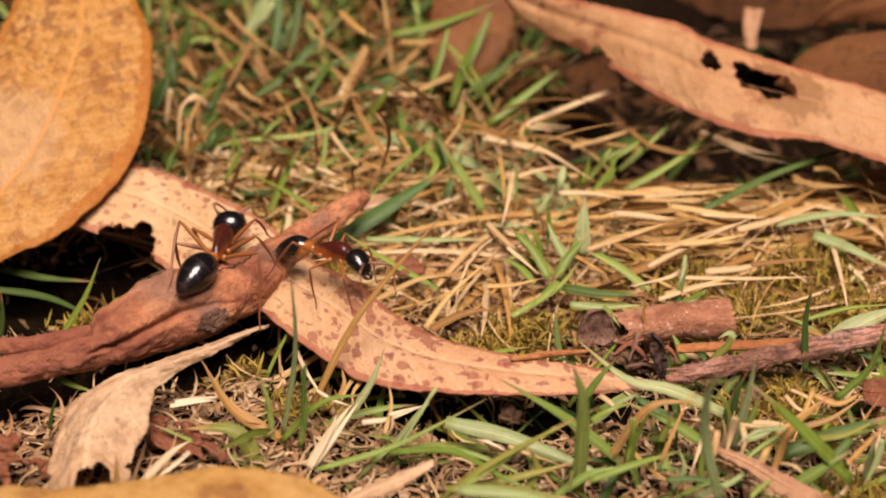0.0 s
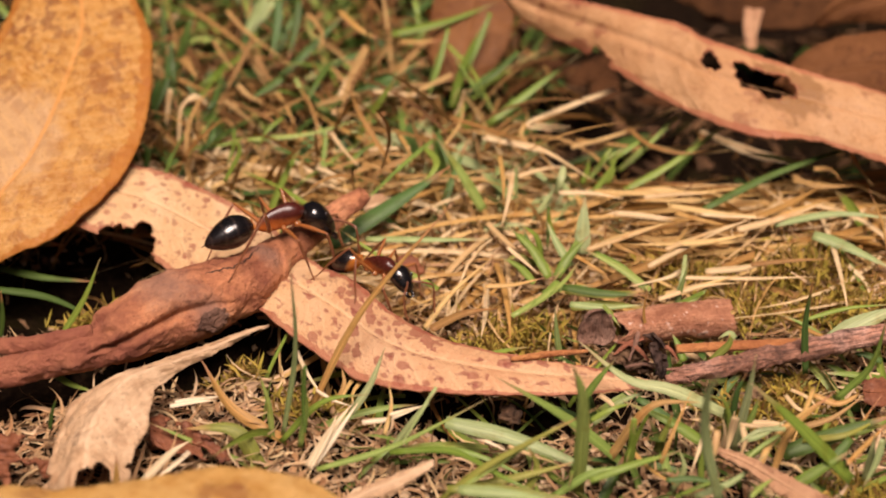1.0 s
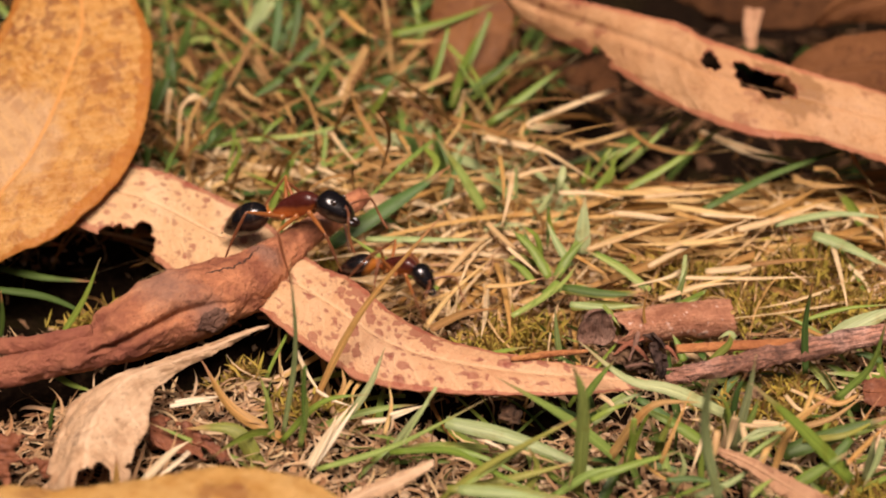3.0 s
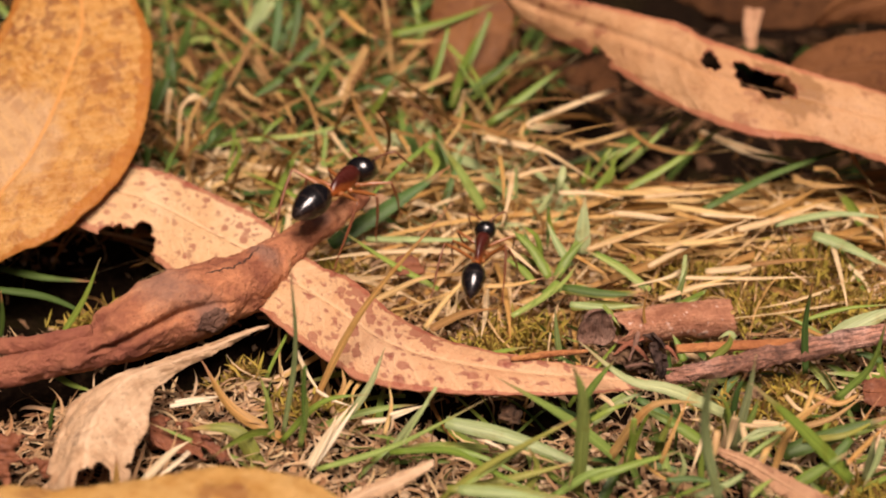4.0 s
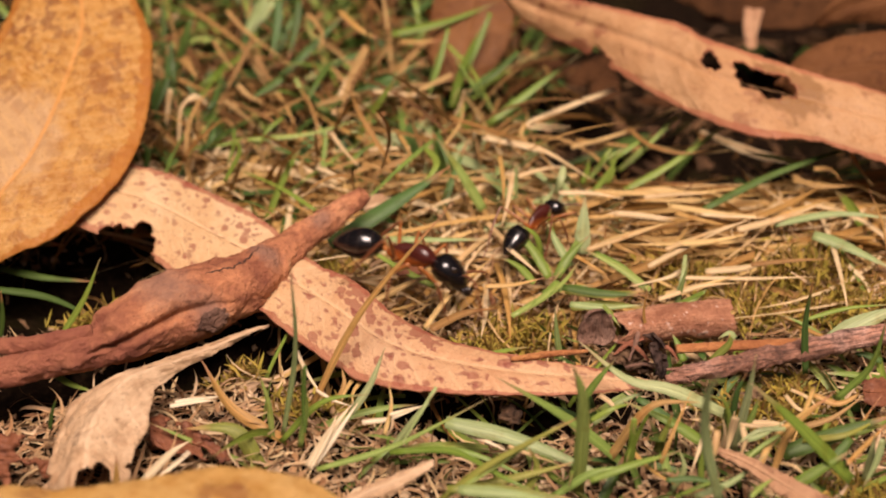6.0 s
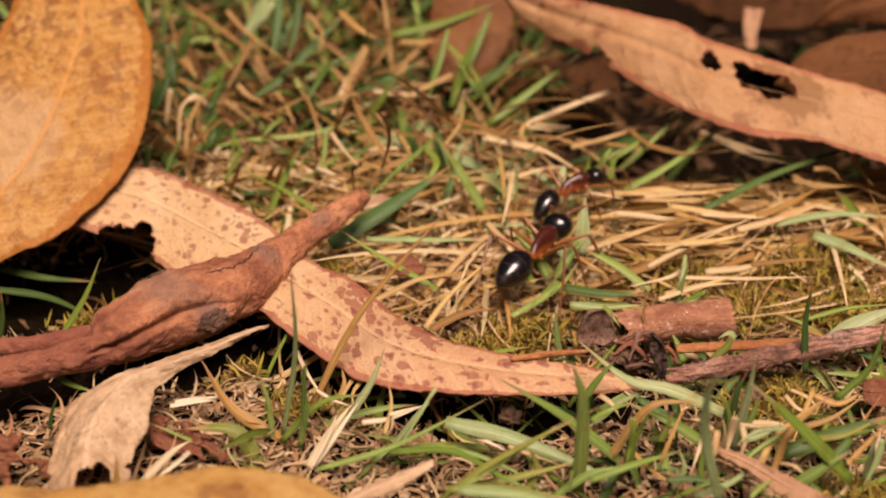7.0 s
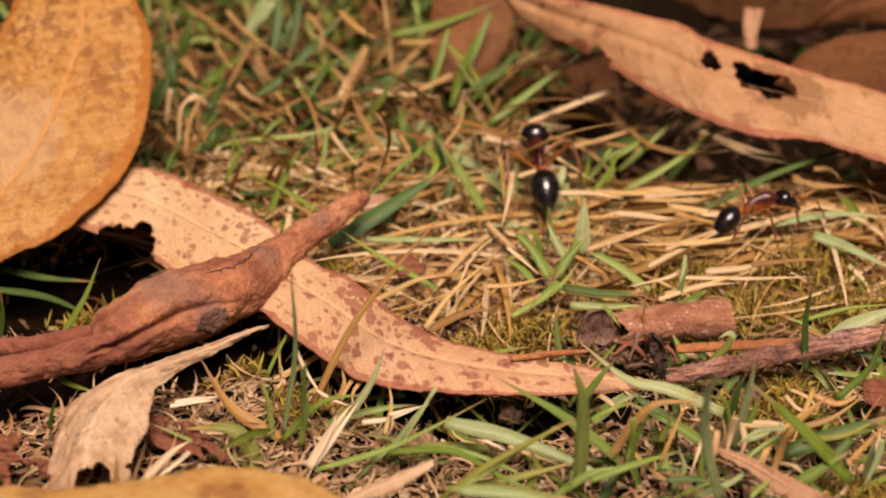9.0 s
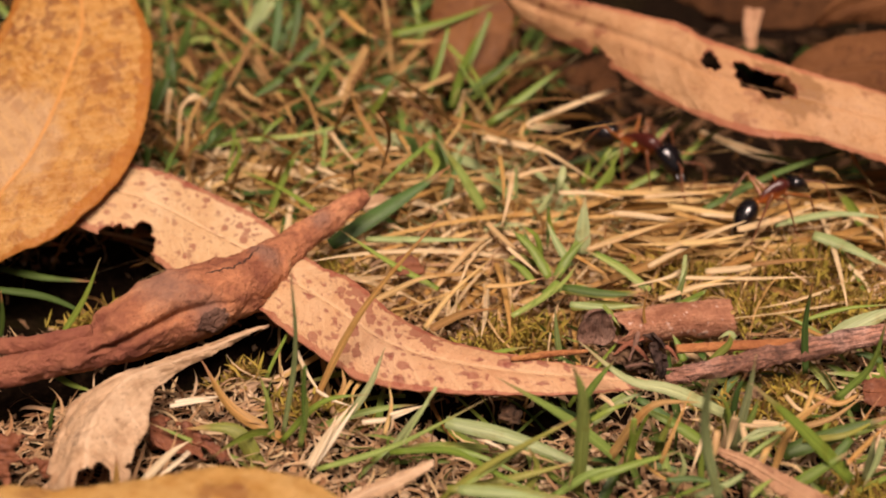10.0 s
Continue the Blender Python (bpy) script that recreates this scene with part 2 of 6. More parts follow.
BARK = bark_material("rust_bark", (0.68, 0.325, 0.165), (0.555, 0.225, 0.105), (0.22, 0.068, 0.036), grey=(0.24, 0.145, 0.11), streak=0.22, dark_end=(9.0, 17.0, (0.25, 0.08, 0.05)))
KNOT_BARK = bark_material("knot_bark", (0.42, 0.25, 0.18), (0.29, 0.155, 0.105), (0.095, 0.048, 0.034), rough=0.85)
CRUMB = bark_material("soil_crumb", (0.32, 0.19, 0.10), (0.15, 0.08, 0.044), (0.035, 0.02, 0.012), rough=0.95)
TUBE_BARK = bark_material("pink_bark", (0.66, 0.36, 0.22), (0.52, 0.235, 0.13), (0.26, 0.095, 0.05), rough=0.58, flecks=(0.72, 0.52, 0.42))
TWIG_BARK = bark_material("grey_brown_twig", (0.70, 0.43, 0.34), (0.53, 0.25, 0.16), (0.06, 0.03, 0.023), streak=0.8)
ORANGE_WOOD = bark_material("orange_stalk", (0.62, 0.28, 0.10), (0.52, 0.21, 0.075), (0.33, 0.11, 0.04), rough=0.6)
# dark bark flakes; also colours the shaded split of the stick
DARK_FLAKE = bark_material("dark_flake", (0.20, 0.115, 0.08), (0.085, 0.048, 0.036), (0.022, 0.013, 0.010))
SPOTTED = leaf_material("spotted_leaf", (0.72, 0.50, 0.285), (0.66, 0.42, 0.21), (0.58, 0.32, 0.145), (0.28, 0.072, 0.048), 0.72, 0.70, blots=0.45, rim=(0.36, 0.10, 0.055), turn=(34, 56, (0.52, 0.21, 0.11)),
                        cluster=[(8.0, 0.0, (12.0, 6.0), 0.8), (44.0, -3.0, (11.0, 3.8), 2.0), (22.0, -6.0, (22.0, 2.6), 1.5), (62.0, 0.0, (16.0, 5.0), 1.2)])
YELLOW = leaf_material("yellow_leaf", (0.59, 0.34, 0.12), (0.51, 0.24, 0.048), (0.36, 0.135, 0.018), (0.20, 0.050, 0.018), 0.34, 0.46, blots=0.80, rim=(0.42, 0.14, 0.014), vein=1.0, seed=1.0, patch=(17.0, -5.0, 8.5, (0.55, 0.335, 0.16)),
                       cluster=[(50.0, -9.0, (12.0, 8.0), 1.7), (44.0, 7.0, (18.0, 4.0), 1.0), (14.0, -2.0, (13.0, 11.0), 0.5), (44.0, 0.0, (30.0, 5.0), 0.85)], ribs=(0.66, 0.31, 0.085), mottled=0.85)
PEACH = leaf_material("peach_leaf", (0.59, 0.34, 0.17), (0.54, 0.29, 0.13), (0.45, 0.215, 0.085), (0.26, 0.075, 0.035), 0.16, 0.22, blots=0.40, rim=(0.40, 0.12, 0.06), vein=0.1, seed=2.0, patch=(43.0, -0.5, 4.3, (0.29, 0.14, 0.05)), cluster=[(13.0, -0.5, (7.0, 2.5), 2.6), (30.0, 0.0, (9.0, 5.0), 0.7)])
TAN = leaf_material("tan_leaf", (0.68, 0.48, 0.30), (0.53, 0.33, 0.18), (0.36, 0.19, 0.09), (0.15, 0.062, 0.03), 0.06, 0.4, blots=0.0, vein=0.9, seed=3.0, rough=0.65)
STRIP = leaf_material("pink_strip", (0.54, 0.32, 0.18), (0.45, 0.235, 0.125), (0.31, 0.135, 0.065), (0.16, 0.06, 0.03), 0.15, 0.4, vein=0.5, seed=9.0, rough=0.65)
OCHRE = leaf_material("ochre_leaf", (0.60, 0.36, 0.125), (0.52, 0.285, 0.075), (0.43, 0.20, 0.04), (0.26, 0.09, 0.03), 0.16, 0.3, blots=0.4, vein=0.5, seed=4.0, mottled=0.8)
BROWN = leaf_material("brown_leaf", (0.20, 0.084, 0.032), (0.135, 0.052, 0.019), (0.07, 0.026, 0.010), (0.08, 0.022, 0.014), 0.5, 0.30, vein=0.3, seed=5.0, spec=0.08)
# dead leaf with the shade at the back put into its colour
SHADED_LEAF = leaf_material("shade_dark_leaf", (0.11, 0.048, 0.02), (0.07, 0.029, 0.012), (0.026, 0.012, 0.007), (0.02, 0.009, 0.006), 0.3, 0.3, vein=0.2, seed=7.0, rough=0.8, spec=0.05)
RUSSET = leaf_material("russet_leaf", (0.30, 0.11, 0.05), (0.19, 0.062, 0.03), (0.085, 0.027, 0.015), (0.06, 0.02, 0.014), 0.4, 0.4, vein=0.3, seed=6.0)
BLACK_SHELL = shell_material("black_shell", (0.0045, 0.0035, 0.0035), (0.012, 0.006, 0.004), 0.14)
RED_SHELL = shell_material("red_shell", (0.055, 0.010, 0.006), (0.38, 0.095, 0.016), 0.26, 0.0009, spec=0.4)
AMBER_SHELL = shell_material("amber_shell", (0.42, 0.14, 0.028), (0.50, 0.19, 0.04), 0.3)
LEG_SHELL = shell_material("leg_shell", (0.27, 0.088, 0.02), (0.32, 0.115, 0.028), 0.3)
SHIN_SHELL = shell_material("shin_shell", (0.16, 0.050, 0.018), (0.22, 0.072, 0.024), 0.35)
EYE_SHELL = shell_material("eye_shell", (0.02, 0.012, 0.008), (0.03, 0.016, 0.01), 0.1)


# ---- shapes ----
def vec(p):
    return Vector(p) * MM


def spline(points, count):
    """Catmull-Rom through the points (tuples of any length)."""
    pts = [np.array(p, float) for p in points]
    pts = [2 * pts[0] - pts[1]] + pts + [2 * pts[-1] - pts[-2]]
    out = []
    for i in range(count):
        s = i / (count - 1) * (len(pts) - 3)
        k = min(int(s), len(pts) - 4)
        t = s - k
        a, b, c, d = pts[k:k + 4]
        out.append(0.5 * (2 * b + (c - a) * t + (2 * a - 5 * b + 4 * c - d) * t * t + (3 * b - a - 3 * c + d) * t ** 3))
    return np.array(out)


def mesh_object(name, verts, faces, material, uvs=None, attributes=(), smooth=True):
    """One mesh object; verts in millimetres."""
    me = bpy.data.meshes.new(name)
    v = np.asarray(verts, float) * MM
    me.from_pydata(v.tolist(), [], [list(map(int, f)) for f in faces])
    me.materials.append(material)
    if uvs is not None:
        idx = np.empty(len(me.loops), int)
        me.loops.foreach_get("vertex_index", idx)
        me.uv_layers.new(name="UVMap").data.foreach_set("uv", np.asarray(uvs, float)[idx].ravel())
    for key, values in attributes:
        me.attributes.new(key, "FLOAT", "POINT").data.foreach_set("value", np.asarray(values, float))
    if smooth:
        me.polygons.foreach_set("use_smooth", [True] * len(me.polygons))
    me.update()
    return new(name, me)


def part(name, bm, material, parent, label=""):
    """A bmesh in millimetres as one mesh under a thing or a part."""
    bmesh.ops.scale(bm, vec=(MM, MM, MM), verts=bm.verts)
    me = bpy.data.meshes.new(name)
    bm.to_mesh(me)
    bm.free()
    me.materials.append(material)
    me.polygons.foreach_set("use_smooth", [True] * len(me.polygons))
    ob = new(name, me)
    ob.parent = parent
    return tagged(ob, label)


def grid_faces(rows, cols, closed=False):
    f = []
    for i in range(rows - 1):
        for j in range(cols - 1 if not closed else cols):
            k = (j + 1) % cols
            f.append((i * cols + j, i * cols + k, (i + 1) * cols + k, (i + 1) * cols + j))
    return f


def leaf(name, stations, material, label, group="fallen leaves", rib=0.5, camber=1.2, wave=0.5, seed=0, bites=(), rows=170, cols=44, thick=0.28, ragged=0.25, ridge=0.8, fold=0.0, wrinkle=0.0):
    """A fallen leaf. stations: pairs of edge points down its length; bites: (along, across, radius in mm), both 0 to 1."""
    flat = spline([a + b for a, b in stations], rows)
    a, b = flat[:, :3], flat[:, 3:]
    length = np.concatenate([[0], np.cumsum(np.linalg.norm(np.diff((a + b) / 2, axis=0), axis=1))])
    P = np.zeros((rows, cols, 3))
    U = np.zeros((rows, cols, 2))
    rim = np.zeros((rows, cols))
    along = np.gradient((a + b) / 2, axis=0)
    for i in range(rows):
        side = b[i] - a[i]
        w = np.linalg.norm(side) + 1e-6
        up = np.cross(side / w, along[i] / (np.linalg.norm(along[i]) + 1e-9))
        if up[1] * -0.6 + up[2] * 0.8 < 0:
            up = -up
        jag = [ragged * noise.fractal((length[i] * 0.55, s * 9.1 + seed, 0.0), 0.8, 2.0, 4) for s in (0, 1)]
        for j in range(cols):
            s = j / (cols - 1)
            p = a[i] + side * s
            edge = abs(2 * s - 1)
            lift = camber * (1 - edge ** 2) * min(1.0, w / 8.0)
            dist = (s - rib) * w
            lift += fold * (1 - min(1.0, abs(s - rib) * 2)) * min(1.0, w / 6.0)
            lift -= 0.30 * math.exp(-(dist / 0.55) ** 2)
            lift += wave * noise.fractal((length[i] * 0.09 + seed * 3.3, s * w * 0.11, seed), 0.7, 2.0, 4) * (0.4 + 0.6 * edge)
            if wrinkle:
                lift += wrinkle * noise.fractal((length[i] * 0.28 + dist * 0.2, dist * 0.5, seed + 8.0), 0.7, 2.0, 4)
            lift += 0.10 * noise.noise((length[i] * 0.6, s * w * 0.6, seed + 3.0))
            p = p + up * lift
            if j < 3:
                p = p + side / w * jag[0] * (3 - j) / 3
            if j > cols - 4:
                p = p + side / w * jag[1] * (j - cols + 4) / 3
            P[i, j] = p
            U[i, j] = (length[i], dist)
            rim[i, j] = edge
    P, U, rim = P.reshape(-1, 3), U.reshape(-1, 2), rim.ravel()
    gone = np.zeros(len(P), bool)
    cell = length[-1] / rows
    for q, (u, v, r) in enumerate(bites):
        row = int(round(u * (rows - 1)))
        line = U[row * cols:(row + 1) * cols]
        c = np.array([line[0, 0], line[0, 1] + v * (line[-1, 1] - line[0, 1])])
        d = U - c
        ang, dist = np.arctan2(d[:, 1], d[:, 0]), np.linalg.norm(d, axis=1)
        reach = r * (1 + 0.16 * np.sin(3 * ang + q * 2.1) + 0.10 * np.sin(7 * ang + q) + 0.05 * np.sin(13 * ang))
        out = dist - reach
        gone |= out < 0
        near = (out >= 0) & (out < cell * 1.2)
        # pull the ring of vertices round the bite onto its outline
        for k in np.nonzero(near)[0]:
            i, j = divmod(k, cols)
            target = c + d[k] * (reach[k] / dist[k])
            du, dv = target - U[k]
            i2 = min(rows - 2, max(1, i))
            j2 = min(cols - 2, max(1, j))
            tu = P[(i2 + 1) * cols + j] - P[(i2 - 1) * cols + j]
            tv = P[i * cols + j2 + 1] - P[i * cols + j2 - 1]
            P[k] = P[k] + tu / (np.linalg.norm(tu) + 1e-9) * du * 0.9 + tv / (np.linalg.norm(tv) + 1e-9) * dv * 0.9
            rim[k] = max(rim[k], 0.97)
    faces = [f for f in grid_faces(rows, cols) if not any(gone[list(f)])]
    used = np.unique(np.array(faces).ravel())
    remap = -np.ones(len(P), int)
    remap[used] = np.arange(len(used))
    faces = [[remap[k] for k in f] for f in faces]
    ob = mesh_object(name, P[used], faces, material, U[used], [("rim", rim[used])])
    m = ob.modifiers.new("thickness", "SOLIDIFY")
    m.thickness, m.offset = thick * MM, -1.0
    if ridge:
        j = int(round(rib * (cols - 1)))
        path = [tuple(P[i * cols + j] + (0, 0, 0.02)) for i in range(2, rows - 2, 6) if not gone[i * cols + j]]
        wide = [ridge * (0.05 + 0.26 * min(1.0, 6 * i / len(path)) * (1 - i / len(path))) for i in range(len(path))]
        v, f, uv = tube(path, wide, 8, len(path) * 2, squash=0.6)
        mid = mesh_object("midrib", v, f, material, [(u[0], 0.0) for u in uv])
        mid.parent = ob
    return tagged(ob, label, "leaf", group)


def tube(points, radii, sides=24, rows=80, rough=0.0, seed=0, dents=None, squash=1.0, roll=0.0, caps=True):
    """Verts, faces and map of a bent rod; dents(u, angle) adds to the radius."""
    line = spline(points, rows)
    rad = spline([(r,) for r in radii], rows)[:, 0]
    length = np.concatenate([[0], np.cumsum(np.linalg.norm(np.diff(line, axis=0), axis=1))])
    verts, uvs = [], []
    for i in range(rows):
        t = line[min(i + 1, rows - 1)] - line[max(i - 1, 0)]
        t = Vector(t).normalized()
        side = t.cross(Vector((0, 0, 1)))
        side = side.normalized() if side.length > 1e-4 else Vector((1, 0, 0))
        up = side.cross(t)
        for j in range(sides):
            ang = 2 * math.pi * j / sides + roll
            r = max(0.02, rad[i])
            d = Vector((math.cos(ang), math.sin(ang)))
            if rough:
                q = Vector(line[i]) + (side * d.x + up * d.y) * r
                r += rough * noise.fractal((q.x * 0.45 + seed, q.y * 0.45, q.z * 0.45), 0.8, 2.1, 5)
            if dents:
                r += dents(i / (rows - 1), ang % (2 * math.pi))
            verts.append(Vector(line[i]) + side * (d.x * r) + up * (d.y * r * squash))
            uvs.append((length[i], ang * rad[i]))
    faces = grid_faces(rows, sides, closed=True)
    if caps:
        faces += [list(range(sides))[::-1], list(range((rows - 1) * sides, rows * sides))]
    return [tuple(v) for v in verts], faces, uvs


def blade_shape(points, width, fold=0.45, twist=0.0, rows=14, thick=0.10, base=0.75, wide_at=0.25, lean=(0, -0.55, 0.83)):
    """A grass blade with a folded, closed cross-section."""
    line = spline(points, rows)
    length = np.concatenate([[0], np.cumsum(np.linalg.norm(np.diff(line, axis=0), axis=1))])
    verts, uvs, along = [], [], []
    for i in range(rows):
        u = i / (rows - 1)
        t = Vector(line[min(i + 1, rows - 1)] - line[max(i - 1, 0)]).normalized()
        n = Vector(lean)
        side = t.cross(n)
        side = side.normalized() if side.length > 1e-3 else Vector((1, 0, 0))
        n = side.cross(t)
        a = twist * u
        side, n = side * math.cos(a) + n * math.sin(a), n * math.cos(a) - side * math.sin(a)
        w = base + (1 - base) * (u / wide_at) if u < wide_at else (1 - ((u - wide_at) / (1 - wide_at)) ** 1.5)
        w = max(0.04, w) * width * 0.27
        c = Vector(line[i])
        for k, s in ((-1, -1), (0, 0), (1, 1), (1, 1), (0, 0), (-1, -1)):
            low = len(verts) % 6 >= 3
            p = c + side * (s * w) + n * (fold * w * abs(s) - (thick * (0.4 + 0.6 * (1 - abs(s))) if low else 0.0))
            verts.append(tuple(p))
            uvs.append((length[i], s * w))
            along.append(u)
    faces = grid_faces(rows, 6, closed=True)
    faces += [(5, 4, 3, 2, 1, 0), tuple(range((rows - 1) * 6, rows * 6))]
    return verts, faces, uvs, along


def grass(points, width, material, label, name="grass_blade", twist=0.0, fold=0.45, group="grass blades", **more):
    v, f, uv, al = blade_shape(points, width, fold, twist, **more)
    ob = mesh_object(name, v, f, material, uv, [("along", al)])
    return tagged(ob, label, "dry grass" if name != "grass_blade" else "grass", group)


def field(name, count, seed, material, label, box, lengths, widths, rise, droop, flow=None, low=-2.0, high=2.0, keep=None, segs=6, curl=0.3, kind="stuff", category="grass", avoid=None):
    """Many thin blades as one mesh: flow is the mean bearing and its spread in degrees; rise is the range of starting slopes."""
    rng = np.random.RandomState(seed)
    V, F, UV, AL = [], [], [], []
    base = 0
    made = 0
    while made < count:
        x, y = rng.uniform(box[0], box[1]), rng.uniform(box[2], box[3])
        if keep and rng.rand() > keep(x, y):
            continue
        L, w = rng.uniform(*lengths), rng.uniform(*widths)
        yaw = rng.uniform(0, 2 * math.pi) if flow is None else radians(flow[0] + rng.normal() * flow[1]) + (math.pi if rng.rand() < 0.5 else 0)
        if avoid and avoid(x + math.cos(yaw) * L * 0.9, y + math.sin(yaw) * L * 0.9) > 0.3:
            continue
        made += 1
        slope = radians(rng.uniform(*rise))
        bend = radians(rng.uniform(*droop))
        sway = rng.normal() * curl
        p = np.array([x, y, ground_height(x, y) + rng.uniform(low, high)])
        roll = rng.normal() * 0.7
        step = L / segs
        for i in range(segs + 1):
            u = i / segs
            t = np.array([math.cos(yaw) * math.cos(slope), math.sin(yaw) * math.cos(slope), math.sin(slope)])
            s = np.array([-math.sin(yaw), math.cos(yaw), 0.0])
            up = np.cross(t, s)
            s = s * math.cos(roll) + up * math.sin(roll)
            ww = w / 2 * max(0.06, (1 - max(0.0, (u - 0.45) / 0.55) ** 2))
            nn = np.cross(t, s) * (-ww * 0.35)
            for k in (-1, 0, 1):
                V.append(p + s * (k * ww) + (nn if k == 0 else 0))
                UV.append((u * L, k * ww))
                AL.append(u)
            p = p + t * step
            floor = ground_height(p[0], p[1]) + 0.2
            if p[2] < floor:
                p[2] = floor
                slope = max(slope, 0.0)
            slope -= bend / segs
            yaw += sway / segs
        for i in range(segs):
            for k in (0, 1):
                q = base + i * 3 + k
                F.append((q, q + 1, q + 4, q + 3))
        base += 3 * (segs + 1)
    ob = mesh_object(name, V, F, material, UV, [("along", AL)])
    return tagged(ob, label, category, "", kind)


# ---- ground ----
# shaded gaps along the lower edges of the long leaf and the stick
GAPS = [[(-20.2, -11.4, -2.0), (-13.8, -17.6, -2.0), (-7.3, -22.9, -2.0), (-0.2, -24.4, -2.0), (7.9, -24.8, -2.0), (16.7, -23.6, -2.0)], [(-46.4, -21.9, -2.0), (-38.5, -20.6, -2.0), (-31.1, -18.5, -2.0), (-24.8, -15.7, -2.0), (-18.3, -12.8, -2.0)], [(-24.8, -19.4, -2.0), (-20.1, -16.6, -2.0), (-14.9, -17.6, -2.0)], [(-52.8, -0.2, -2.0), (-43.7, 0.9, -2.0), (-35.3, 3.2, -2.0), (-30.1, -1.4, -2.0)], [(-51.8, -3.6, -2.0), (-44.4, -3.6, -2.0), (-38.2, -1.4, -2.0), (-33.4, -3.6, -2.0)], [(-50.6, -7.8, -2.0), (-43.2, -8.3, -2.0), (-38.2, -7.0, -2.0)]]


def gap_distance(x, y):
    best = 99.0
    if y > 18:
        return best
    for line in GAPS:
        for a, b in zip(line, line[1:]):
            dx, dy = b[0] - a[0], b[1] - a[1]
            t = min(1.0, max(0.0, ((x - a[0]) * dx + (y - a[1]) * dy) / (dx * dx + dy * dy)))
            best = min(best, math.hypot(x - a[0] - t * dx, y - a[1] - t * dy))
    return best


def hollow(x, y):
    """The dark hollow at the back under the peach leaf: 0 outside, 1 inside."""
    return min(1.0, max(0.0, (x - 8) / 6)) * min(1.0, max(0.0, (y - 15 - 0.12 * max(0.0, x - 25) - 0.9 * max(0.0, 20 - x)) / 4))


def ground_height(x, y):
    """Height of the soil in millimetres."""
    h = -2.6 + 1.5 * noise.noise((x * 0.05, y * 0.05, 0.3)) + 0.7 * noise.noise((x * 0.17, y * 0.17, 4.0))
    h -= 4.6 * math.exp(-(gap_distance(x, y) / 2.8) ** 2)
    h -= 2.2 * min(1.0, max(0.0, (y - 18) / 14)) + 5.0 * math.exp(-((x + 40) / 9) ** 2 - ((y - 1) / 6) ** 2)
    return h - 9.5 * hollow(x, y)


def ground():
    n = 220
    # fine in the middle, and out to the horizon
    g = np.linspace(-1, 1, n)
    g = 95 * g + np.sign(g) * (np.abs(g) ** 24) * 60000
    verts, uvs = [], []
    for y in g:
        for x in g:
            far = max(0.0, math.hypot(x, y) - 120)
            z = ground_height(x, y) + 0.5 * noise.fractal((x * 0.5, y * 0.5, 1.0), 0.8, 2.0, 3) if far < 400 else -3.0
            verts.append((x, y, z))
            uvs.append((x, y))
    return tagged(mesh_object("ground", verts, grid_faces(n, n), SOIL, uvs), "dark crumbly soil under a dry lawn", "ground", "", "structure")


ground()


# ---- fallen leaves ----
long_leaf = leaf("fallen_leaf", [
    ((-41.7, 14.5, 6.0), (-46.1, 3.9, 3.5)), ((-35.2, 9.3, 5.5), (-39.5, -0.3, 3.2)), ((-30.1, 7.4, 5.0), (-33.1, -3.9, 2.6)), ((-23.8, 2.7, 4.6), (-27.1, -9.2, 2.4)),
    ((-18.4, -2.1, 4.2), (-22.0, -12.2, 2.2)), ((-13.8, -8.0, 4.0), (-18.2, -14.9, 2.2)), ((-9.1, -11.4, 3.6), (-13.0, -20.7, 2.0)), ((-4.4, -17.1, 3.2), (-7.1, -25.7, 2.0)),
    ((0.9, -21.0, 3.0), (-0.2, -27.6, 2.0)), ((7.3, -23.2, 3.0), (7.6, -27.8, 2.0)), ((13.6, -24.1, 2.5), (15.0, -26.6, 1.5)), ((19.4, -25.4, 1.5), (19.8, -25.3, 1.0)),
], SPOTTED, "long curved tan gum leaf with red-brown spots under a stick", rib=0.42, camber=0.7, wave=0.35, seed=1, ragged=0.18,
    bites=[(0.185, 1.0, 3.0), (0.155, 1.03, 2.2)], rows=260, cols=60)

leaf("fallen_leaf", [
    ((-50.8, -6.6, 0.3), (-50.1, -7.0, 0.3)), ((-55.3, -1.7, 4.4), (-45.6, -5.5, 2.6)), ((-57.3, 4.3, 6.9), (-40.6, -2.7, 4.0)), ((-57.1, 9.9, 9.2), (-36.0, 2.9, 6.4)), ((-56.1, 16.5, 11.5), (-33.9, 10.2, 9.2)), ((-54.3, 22.9, 13.6), (-34.0, 19.6, 12.6)), ((-53.0, 27.2, 15.0), (-35.5, 26.4, 14.7)), ((-52.3, 34.7, 17.0), (-40.2, 35.6, 17.4)), ((-49.0, 42.8, 19.1), (-47.7, 43.4, 19.3)),
], YELLOW, "broad yellow-orange leaf with brown blotches leaning on the grass", rib=0.56, camber=1.6, wave=0.7, seed=2, rows=200, cols=60, ragged=0.12)

